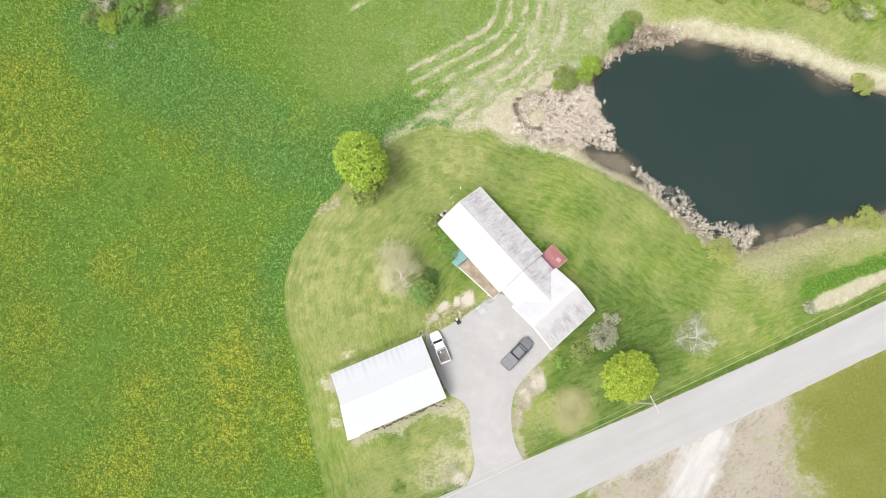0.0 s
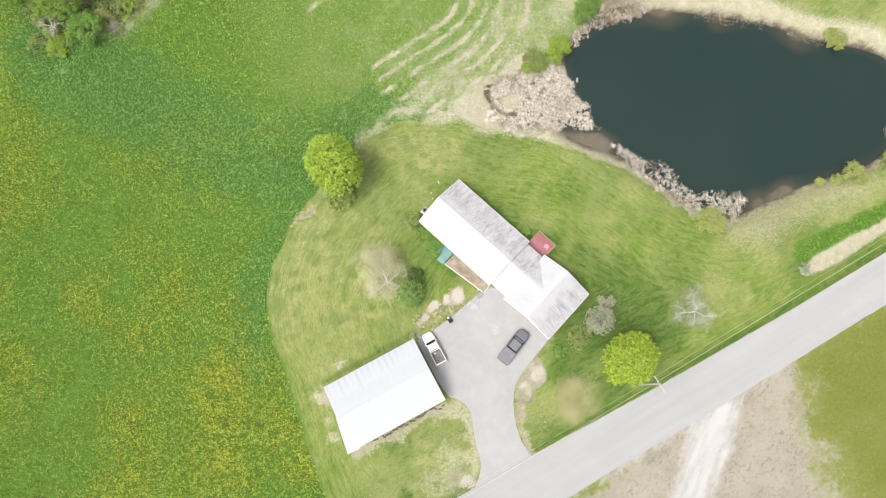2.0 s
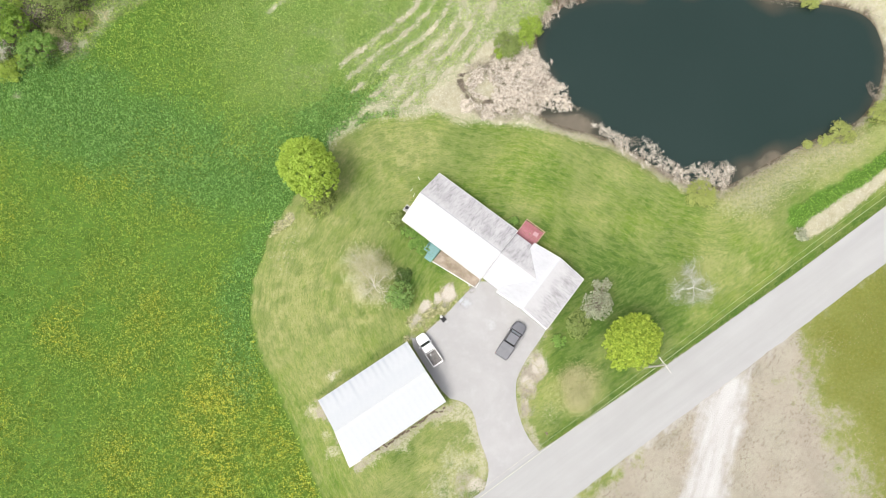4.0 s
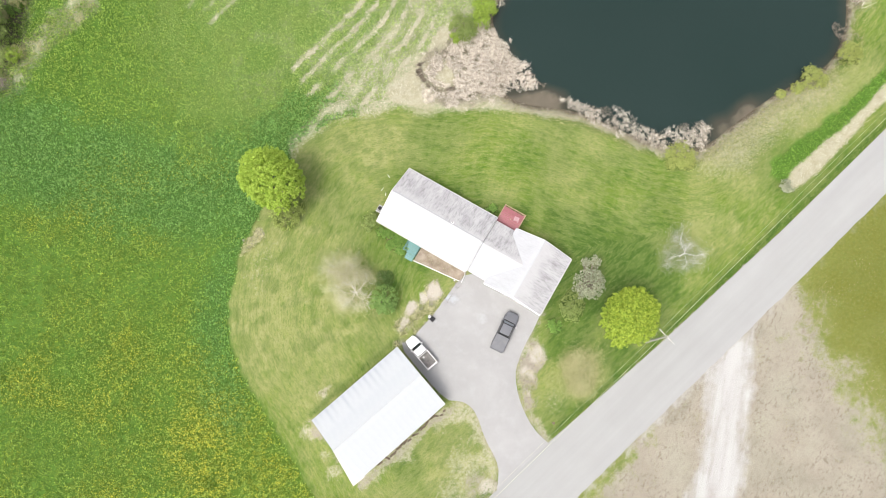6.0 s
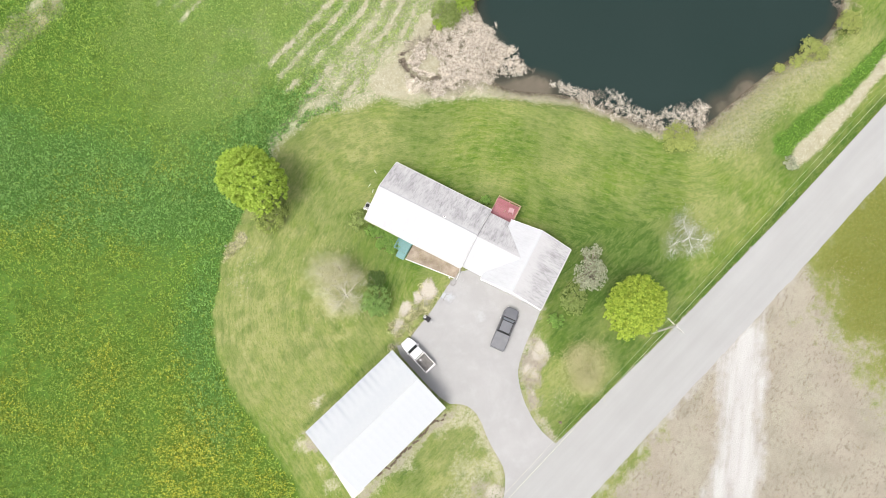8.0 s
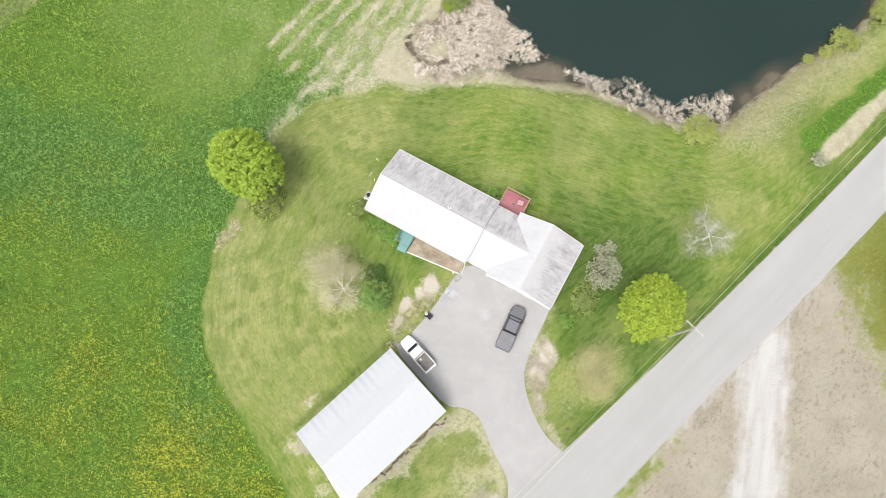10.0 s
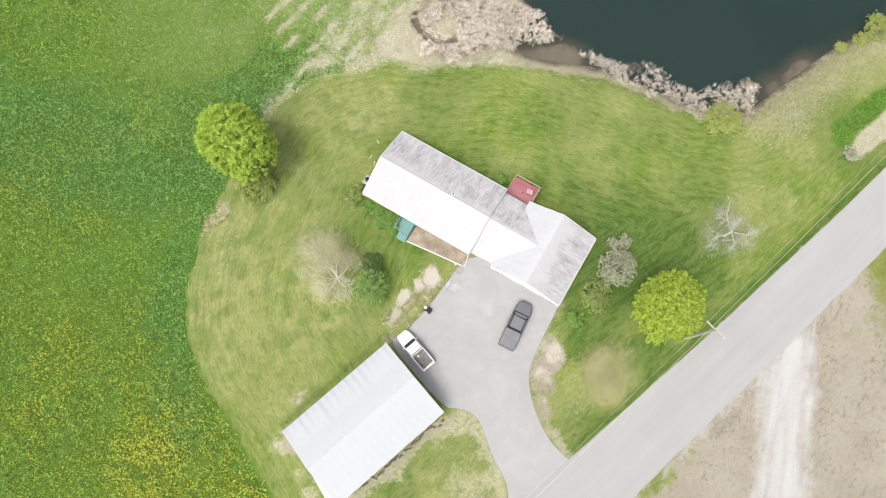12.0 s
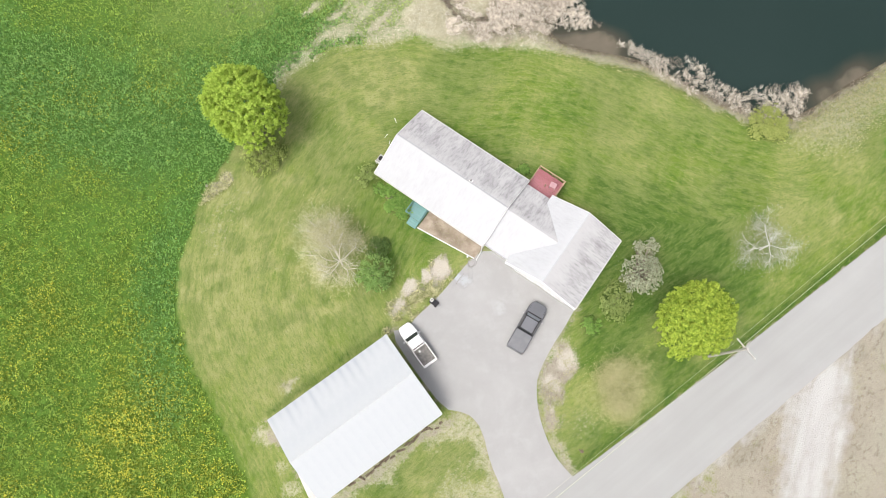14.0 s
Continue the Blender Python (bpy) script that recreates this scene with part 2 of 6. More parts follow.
# ---- ground ----
def spread(a, b, d, out):
    near = np.arange(a, b + d / 2, d)
    far = d * 1.0 * (1.42 ** np.arange(1, 24))
    far = np.cumsum(far)
    far = far[far < out]
    return np.concatenate((a - far[::-1], near, b + far))


gx, gy = spread(-84, 92, 0.45, 2600), spread(-42, 84, 0.45, 2600)
GX, GY = np.meshgrid(gx, gy)
X, Y = GX.ravel(), GY.ravel()
PD = sdist(X, Y, POND_EDGE)
LD = sdist(X, Y, LAWN)
WOB = (fbm(X, Y, 3.0, 3, 5.0) - 0.5) * 2.2
FINE = (fbm(X, Y, 1.1, 2, 9.0) - 0.5)
NORTH = Y > 30
lawn = 1 - step(LD + FINE * 0.9, -0.15, 0.35)
LUSH_STRIP = [(53.9, 15.2), (54.6, 16.9), (67.9, 21.4), (95, 33.5), (95, 31.4), (66.3, 18.2), (57.2, 14.7), (55.2, 13.4)]
side = ldist(X, Y, ROAD_NEAR)
south = np.where(Y < np.interp(X, [p[0] for p in ROAD_NEAR], [p[1] for p in ROAD_NEAR]), 1.0, 0.0)
lotd = sdist(X, Y, LOT)
RW = np.interp(X, (10, 18, 28, 49, 70), (7.7, 7.3, 6.95, 6.55, 6.45))
lawn = np.maximum(lawn, south)
lawn = np.maximum(lawn, step(X + WOB * 2, 26, 34) * (Y > 40))
lawn = np.maximum(lawn, step(X, 11, 15) * (1 - step(LD, 4, 7)) * (Y < 46))
lawn *= step(sdist(X, Y, LUSH_STRIP) + FINE, -0.2, 0.3)
# dry, straw-coloured ground
ray_d = np.array((-0.86, -0.51))
rx_, ry_ = X - 0.0, Y - 67.0
al = np.maximum(rx_ * ray_d[0] + ry_ * ray_d[1], 0)
rows_r = np.hypot(rx_ - al * ray_d[0], ry_ - al * ray_d[1])
sway = rows_r * 2 * math.pi / 2.35 + WOB * 0.7 + FINE * 1.3 + 2.2 * (fbm(X, Y, 9.0, 2, 45.0) - 0.5)
swath = step(np.sin(sway), 0.1, 0.8) * (0.5 + 0.5 * step(fbm(X, Y, 1.5, 3, 40.0), 0.34, 0.58))
swath = np.maximum(swath, 0.6 * step(np.sin(sway * 2 + 1.1), 0.75, 1.0) * step(fbm(X, Y, 2.6, 3, 47.0), 0.48, 0.62))
rows = swath * step(rows_r, 5.5, 8) * (1 - step(rows_r, 20, 24)) * step(X * 0.82 + Y * 0.57 + WOB * 2, 20.0, 25)
rows *= (0.62 + 0.38 * step(fbm(X, Y, 4.5, 3, 48.0), 0.36, 0.6)) * (1 - step(X, 19, 25)) * step(LD, 0, 2)
reed_w = 1 - step(sdist(X, Y, [(23.7, 52), (27, 41), (27, 38.6), (19, 38.9), (11.5, 40.6), (5, 43.0), (4, 45.5), (9, 48), (13, 51), (16, 53)]) + WOB * 0.7, -0.6, 1.0)
bank_n = (1 - step(PD + WOB * 0.8, 1.8, 5.6)) * NORTH * (X > 20) * step(Y + X * 0.5, 72, 78)
bank_s = (1 - step(PD + WOB * 1.5, 2.0, 9.0)) * step(X, 40, 48) * (1 - step(X, 65, 74)) * (Y < 36) * 0.5
verge = 1 - step(sdist(X, Y, [(55.2, 12.2), (57.3, 12.3), (65.3, 16.1), (95, 30), (95, 31.6), (66.3, 18.2), (57.2, 14.9), (55.4, 13.4)]) + WOB * 0.4, -0.3, 0.6)
nw = (1 - step(np.abs(LD - 0.9) + WOB * 0.7, 0.5, 2.5)) * (Y > 36) * (0.35 + 0.9 * fbm(X, Y, 1.6, 3, 81.0)) * (X > -12) * (X < 30)
edge_n = step(Y - 58 + WOB * 2, 0, 4) * step(X, 14, 22) * (1 - step(X, 30, 38)) * (0.25 + 0.5 * fbm(X, Y, 2.5, 3, 61.0))
edge_n = np.maximum(edge_n, (1 - step(sdist(X, Y, [(15, 51), (22, 52.5), (26, 57), (29, 63), (24, 66), (20, 60), (16, 55)]) + WOB * 1.2, -1.5, 1.5)) * (0.3 + 0.5 * fbm(X, Y, 2.0, 3, 62.0)))
wood_rim = np.maximum((1 - step(ldist(X, Y, [(-35, 76), (-39.5, 74.2), (-44.5, 70.6), (-48, 66.4), (-50, 64.4)]) + WOB * 1.0, 0.5, 3.2)) * (0.2 + 0.6 * fbm(X, Y, 2.0, 3, 63.0)), (1 - step(np.hypot(X + 59.6, Y - 58.4) + WOB * 0.8, 0.2, 1.6)) * 0.6)
wood_rim = np.maximum(wood_rim, (1 - step(sdist(X, Y, [(-70, 80), (-64, 64), (-58, 61.5), (-52, 63.5), (-45, 70), (-42, 82)]) + WOB, -2, 1)) * 0.45)
WOOD_BAND = [(-50.5, 64.5), (-48.5, 65.9), (-43.7, 68.1), (-39.4, 70.2), (-34.5, 72.5), (-33, 76), (-40.4, 75), (-44.4, 72.8), (-47, 71), (-51, 68)]
wood_band = (1 - step(sdist(X, Y, WOOD_BAND) + WOB * 0.8, -0.8, 0.8)) * (0.25 + 0.5 * fbm(X, Y, 2.0, 3, 63.0))
haze = np.maximum((1 - step(np.abs(rows_r - 18.5) + WOB, 3, 8)), 0.62 * step(rows_r, 4, 8) * (1 - step(rows_r, 20, 25))) * step(X * 0.82 + Y * 0.57 + WOB * 2, 20, 27) * (1 - step(X, 22, 30)) * step(LD, -0.2, 0.6) * 0.5 * (0.5 + fbm(X, Y, 2.2, 3, 49.0))
thin_hay = (1 - step(sdist(X, Y, [(-9, 44), (-4, 49), (2, 52), (9, 53), (14, 50), (10, 44), (2, 44.5)]) + WOB * 1.4, -2.0, 1.0)) * (0.3 + 0.5 * fbm(X, Y, 2.0, 3, 92.0))
thin_hay = np.maximum(thin_hay, (1 - step(sdist(X, Y, [(0, 43.8), (4, 46.5), (9, 50), (15, 52.5), (18, 50), (14, 42), (8, 42)]) + WOB * 1.2, -1.5, 1.2)) * (0.5 + 0.5 * fbm(X, Y, 1.6, 3, 93.0)))
thin_hay = np.maximum(thin_hay, step(Y + WOB * 3, 46, 54) * step(X + WOB * 3, -26, -12) * (1 - step(X, 8, 14)) * 0.3 * step(fbm(X, Y, 4.0, 4, 94.0), 0.48, 0.7))
dry = np.clip(np.maximum.reduce([thin_hay, rows * 0.92, haze, reed_w, bank_n * 0.84, bank_s, verge, nw * (0.6 + 0.5 * step(X, 8, 14)), edge_n, wood_rim, (1 - step(PD + WOB * 0.5 + FINE * 1.5, 0.4, 1.3)) * 0.7, (1 - step(PD + WOB * 0.4 + FINE * 1.5, 1.2, 2.3)) * 0.75 * (Y < 42) * (X < 46), wood_band]), 0, 1)
# thin, straw-coloured turf
for bx, by, br, ba in ((-1.6, -10.0, 3.4, 0.45), (-4.2, -12.4, 3.6, 0.4), (0.9, -6.8, 1.8, 0.45), (-0.4, -2.6, 1.6, 0.6), (1.2, -2.6, 1.2, 0.5), (0.6, -9.6, 1.7, 0.55), (-3.6, -3.2, 1.6, 0.5), (-8.6, -5.0, 1.6, 0.55),
                       (-13.0, -7.0, 1.6, 0.55), (17.2, -3.0, 3.0, 0.3), (12.6, -5.2, 2.2, 0.25), (-20.2, 0.6, 1.7, 0.6), (-19.4, -2.2, 1.4, 0.6), (-18.4, -4.6, 1.3, 0.55), (-17.2, 5.4, 0.6, 0.7), (-21.7, 24.3, 3.0, 0.2), (-19.8, 27.0, 2.6, 0.2)):
    dry = np.maximum(dry, ba * (1 - step(np.hypot(X - bx, Y - by) + WOB * 0.8 + FINE * 1.6, br * 0.3, br * 1.25)))
for line, wide, amount in (([(-15.0, -7.0), (-1.6, -1.8)], 1.3, 0.6), ([(0.0, -2.2), (1.6, -4.4), (2.0, -7.0), (2.0, -9.6), (1.0, -13.0)], 1.4, 0.6), ([(9.0, -5.0), (9.2, -7.4), (10.0, -9.6)], 1.2, 0.55), ([(12.6, 3.0), (10.4, 0.6), (9.4, -1.6), (8.9, -5.0)], 2.0, 0.5)):
    dry = np.maximum(dry, amount * (1 - step(ldist(X, Y, line) + WOB * 0.5 + FINE * 1.3, 0.2, wide)))
# bare soil
bare = [(1.7, 14.2, 1.7, 0.95), (-3.9, 11.2, 1.6, 0.6), (-1.6, 12.4, 1.5, 0.6), (0.2, 12.9, 1.3, 0.6), (11.8, 0.4, 2.0, 0.95), (10.6, -1.8, 1.3, 0.75), (10.0, -4.6, 0.9, 0.6),
        (-0.6, -12.6, 2.8, 0.5), (-18.9, 0.6, 1.6, 0.6), (-18, -3.5, 1.2, 0.5), (9.4, -9.0, 1.0, 0.5)]
dirt = np.zeros_like(X)
for bx, by, br, ba in bare:
    dirt = np.maximum(dirt, ba * (1 - step(np.hypot(X - bx, Y - by) + WOB * 0.55 * br ** 0.5 + FINE * 1.2, br * 0.45, br * 1.25)))
for wall in ([(-15.6, -7.6), (-0.6, -1.6)], [(-19.9, 2.6), (-17.6, -3.6)]):
    dirt = np.maximum(dirt, (1 - step(ldist(X, Y, wall) + WOB * 0.35 + FINE, 0.1, 0.8)) * 0.5)
for line, wide, amount in (([(-22.6, 28.2), (-21.2, 29.3), (-19.6, 30.2)], 0.75, 0.75), ([(12.6, 2.6), (11.0, 0.6), (10.0, -1.0), (9.4, -3.0), (9.1, -5.0)], 1.5, 0.8), ([(9.1, -5.0), (9.3, -7.4), (10.0, -9.4)], 0.6, 0.4)):
    dirt = np.maximum(dirt, amount * (1 - step(ldist(X, Y, line) + WOB * 0.45 + FINE * 1.1, 0.2, wide)))
dirt = np.maximum(dirt, (1 - step(lotd + WOB * 3.0, -9.0, 7.0)) * south * 0.95)
dirt = np.maximum(dirt, (1 - step(side - RW + WOB, 3.0, 7.0)) * south * step(X, 20, 26) * (1 - step(X, 48, 54)) * 0.9)
dirt = np.maximum(dirt, (1 - step(np.abs(ldist(X, Y, DRIVE + DRIVE[:1])) + FINE, 0.15, 0.7)) * 0.45 * lawn)
dirt *= 1 - south * (1 - step(ldist(X, Y, [(7, -20.4), (14, -17.6), (19.5, -15.2)]) + WOB * 0.5 + FINE, 0.1, 1.7)) * 0.6
gravel = (1 - step(sdist(X, Y, TRACK) + WOB * 0.6 + FINE, -1.5, 1.5)) * south
gravel = np.maximum(gravel, (1 - step(side - RW + FINE * 1.6 + WOB * 0.4, 0.2, 1.6)) * south * np.interp(X, (20, 30, 40, 50), (0.22, 0.34, 0.34, 0.1)))
# dark ground under reeds and wood, partly painted for shade between the stems
litter = np.zeros_like(X)
for poly in (REEDS_W, REEDS_S, REEDS_N, REEDS_NE, REEDS_E, REEDS_SE):
    litter = np.maximum(litter, (1 - step(sdist(X, Y, poly) + WOB * 0.8, -1.6, -0.2)) * (0.75 if poly is REEDS_W else 0.95))
litter *= step(np.hypot((X - 13.6) * 0.9, Y - 45.4) + WOB * 0.8, 1.5, 2.6)
dry = np.maximum(dry, 1 - step(np.hypot(X - 13.4, Y - 45.2) + WOB * 0.8, 3.0, 4.6))
litter = np.maximum(litter, (1 - step(ldist(X, Y, THATCH_ARC) + WOB * 0.5 + FINE * 1.6, 0.0, 0.6)) * 0.7 * step(fbm(X, Y, 0.9, 2, 66.0), 0.44, 0.6))
litter = np.maximum(litter, (1 - step(sdist(X, Y, WOODS) + WOB * 1.2, -2.0, 0.5)) * 0.85)
# pale sandy patches beside the driveway and at the field's edge
cream = np.zeros_like(X)
for bx, by, br, ba in ((1.75, 14.2, 1.75, 1.0), (-0.1, 14.2, 0.7, 0.8), (-1.7, 13.3, 0.9, 0.8), (-2.7, 12.6, 0.7, 0.6), (-3.7, 11.5, 0.9, 0.6), (-4.7, 10.7, 0.7, 0.5), (12.5, 1.2, 1.9, 0.75), (11.2, 2.4, 1.3, 0.5),
                       (10.6, -0.8, 1.4, 0.8), (9.8, -3.2, 0.9, 0.7), (-21.0, 29.3, 0.9, 0.45), (0.2, -12.8, 1.6, 0.6)):
    cream = np.maximum(cream, ba * (1 - step(np.hypot(X - bx, Y - by) + WOB * 0.6 + FINE * 1.4, br * 0.3, br * 1.1)))
# flowers and darker, lusher swaths in the hay field
west = (1 - lawn) * (1 - south) * step(-X, -2, 2)
flow = np.zeros_like(X)
for fx, fy, fr, fa in ((-36, 2, 12, 0.75), (-31, 13, 9, 0.6), (-49, -7, 10, 0.55), (-34, -12, 9, 0.75), (-73, 39, 12, 0.75), (-75, 51, 11, 0.6), (-68, 47, 9, 0.5), (-31, 7, 9, 0.8), (-37, -6, 11, 0.75), (-28, 3, 7, 0.85), (-43, 17, 11, 0.5), (-54, 18, 10, 0.35), (-27, -3, 7, 0.9), (-45, 0, 11, 0.65), (-53, -11, 11, 0.6),
                       (-24, -8, 6, 0.8), (-72, 27, 11, 0.6), (-70, 10, 12, 0.4), (-33, 22, 9, 0.2), (-46, 30, 8, 0.15)):
    flow = np.maximum(flow, fa * (1 - step(np.hypot(X - fx, Y - fy), fr * 0.1, fr * 1.15)))
flow = np.clip(flow + (fbm(X, Y, 7.0, 4, 70.0) - 0.52) * 1.3, 0, 1) * west * (1 - step(Y, 42, 54) * step(X, -68, -58))
lush = np.clip(1 - step(ldist(X, Y, [(-62, 62), (-44, 50), (-30, 40), (-17, 37), (-9, 44)]) + WOB * 3, 0, 15), 0, 1) * 0.9
lush = np.maximum(lush, (1 - step(ldist(X, Y, [(-20, 33), (-29, 20), (-30, 8)]) + WOB, 1, 7)) * 0.6) * west
tan = np.clip((fbm(X, Y, 5.0, 4, 20.0) - 0.4) * 2.4, 0, 0.8) + 0.85 * south
tan += 0.22 * np.clip(np.sin(LD * 2 * math.pi / 1.9 + WOB), 0, 1) * (1 - step(-LD, 4, 11)) * step(-X, -12, 6) * step(-LD, 0.2, 0.8)
tan = np.clip(tan + 1.3 * bank_s, 0, 1)
mottle = (1 - step(X, -10, 0)) * step(Y + X * 0.3, 0, 8) + (1 - step(np.hypot(X + 1.5, (Y - 37.0) * 1.3), 3, 9)) + (1 - step(np.hypot(X + 2, Y + 9), 5, 11))
tan = np.maximum(tan, np.clip(mottle, 0, 1) * (0.35 + 0.65 * step(fbm(X, Y, 1.7, 4, 28.0), 0.4, 0.6)))
rich = np.clip((fbm(X, Y, 9.0, 4, 55.0) - 0.5) * 2.0, 0, 0.5)
rich = np.maximum(rich, np.clip(mottle, 0, 1) * 0.42 * step(fbm(X, Y, 1.3, 4, 29.0), 0.46, 0.66))
for tx, ty, tr, ta in ((-22, 20, 8, 0.6), (-20, 10, 8, 0.55), (-16, 26, 6, 0.5), (-14, 15, 6, 0.45), (-10, 12, 5, 0.4), (1, 38, 7, 0.75), (5, 37, 6, 0.5), (-4, 37, 5, 0.5), (11, 36, 5, 0.35), (-6, 34, 5, 0.3), (14, -3, 4, 0.6), (-4, -9, 6, 0.55), (-14, -11, 5, 0.4), (50, 18, 8, 0.5), (60, 57, 12, 0.7), (45, 63, 8, 0.5), (74, 54, 9, 0.6), (-3, -10, 8, 1.0), (-10, -13, 7, 0.8), (-2, -5, 4, 0.6), (33, 15, 5, 0.25), (16.8, -3.2, 4.6, 1.0), (-2.5, 11.8, 3.0, 0.8)):
    tan = np.maximum(tan, np.clip(ta * 1.3 * (1 - step(np.hypot(X - tx, Y - ty) + WOB * 1.5, tr * 0.3, tr)) * (0.5 + fbm(X, Y, 2.0, 3, 33.0)), 0, 1))
rich = np.maximum(rich, (1 - step(side + FINE, 0.5, 1.9)) * 0.95)
# Dark green turf patches; many stand in for shade of trees, shrubs, house
LUSH_SHADED_TURF = [(17.6, 8.0, 3.5, 0.85), (19.0, 10.8, 3.0, 1.0), (16.6, 5.6, 2.6, 0.7), (-4.4, 18.2, 2.3, 1.0), (-4.0, 17.4, 1.8, 1.0), (-12.6, 24.4, 4, 0.35), (-6.5, 25.6, 4, 0.45), (-4.0, 23.0, 3, 0.5), (22, 18, 5, 0.8), (17, 21, 4, 0.7), (27, 6, 6, 0.9), (19, 3, 4, 0.8), (-9.5, 35.5, 5, 0.4), (-8.5, -14.4, 1.0, 0.9), (22, 6, 5, 0.9), (-8.2, 30, 4.0, 0.4), (28.5, 9.5, 9, 1.0), (20.5, 10.5, 4, 1.0), (23.5, 6, 5, 1.0), (25, 13, 6, 0.9), (32, 5, 6, 0.85), (14, 21.5, 5, 0.7), (10, 26, 5, 0.6), (3, 30.5, 5, 0.5), (19.5, 14, 5, 0.8), (30, 2, 4, 0.8), (23, -2, 4, 0.75), (36, 8.5, 4, 0.5), (-3, 18, 3.5, 0.7), (-8.5, 8.6, 3, 0.3)]
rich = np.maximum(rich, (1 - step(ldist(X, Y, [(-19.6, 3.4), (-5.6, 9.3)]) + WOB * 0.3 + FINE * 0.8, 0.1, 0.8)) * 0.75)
DARK_SHADED_TURF = [(-4.7, -13.2, 0.8, 0.9), (17, 1.5, 5, 0.9), (26, 8, 7, 0.85), (20, -4, 5, 0.6), (1, 19, 5, 0.55), (-2, 20, 4, 0.6), (24, 28, 7, 0.4), (7, 33, 6, 0.4), (-9, -7, 4, 0.6), (31, 4, 7, 0.65), (-5, 28, 5, 0.35), (27, 14, 7, 0.7), (21, 15, 5, 0.6), (34, 11, 5, 0.5), (13, -7, 4, 0.5), (20, 21, 5, 0.4)]
for tx, ty, tr, ta in LUSH_SHADED_TURF + DARK_SHADED_TURF:
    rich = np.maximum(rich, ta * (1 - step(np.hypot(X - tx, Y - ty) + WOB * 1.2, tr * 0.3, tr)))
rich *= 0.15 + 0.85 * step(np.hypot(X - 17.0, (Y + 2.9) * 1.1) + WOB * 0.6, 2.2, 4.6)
olive = south * step(lotd + WOB * 2.0, -6, 5) * (0.85 + 0.5 * (fbm(X, Y, 4.0, 4, 18.0) - 0.5))
pale = step(Y + WOB * 2, 38, 50) * step(X + WOB * 2, -40, -14) * (1 - lawn) * (1 - 0.5 * lush) * (0.6 + 0.5 * fbm(X, Y, 7.0, 3, 91.0))
Z = ground_z(X, Y)
nx, ny = len(gx), len(gy)
idx = np.arange(nx * ny).reshape(ny, nx)
faces = np.stack((idx[:-1, :-1], idx[:-1, 1:], idx[1:, 1:], idx[1:, :-1]), -1).reshape(-1, 4)


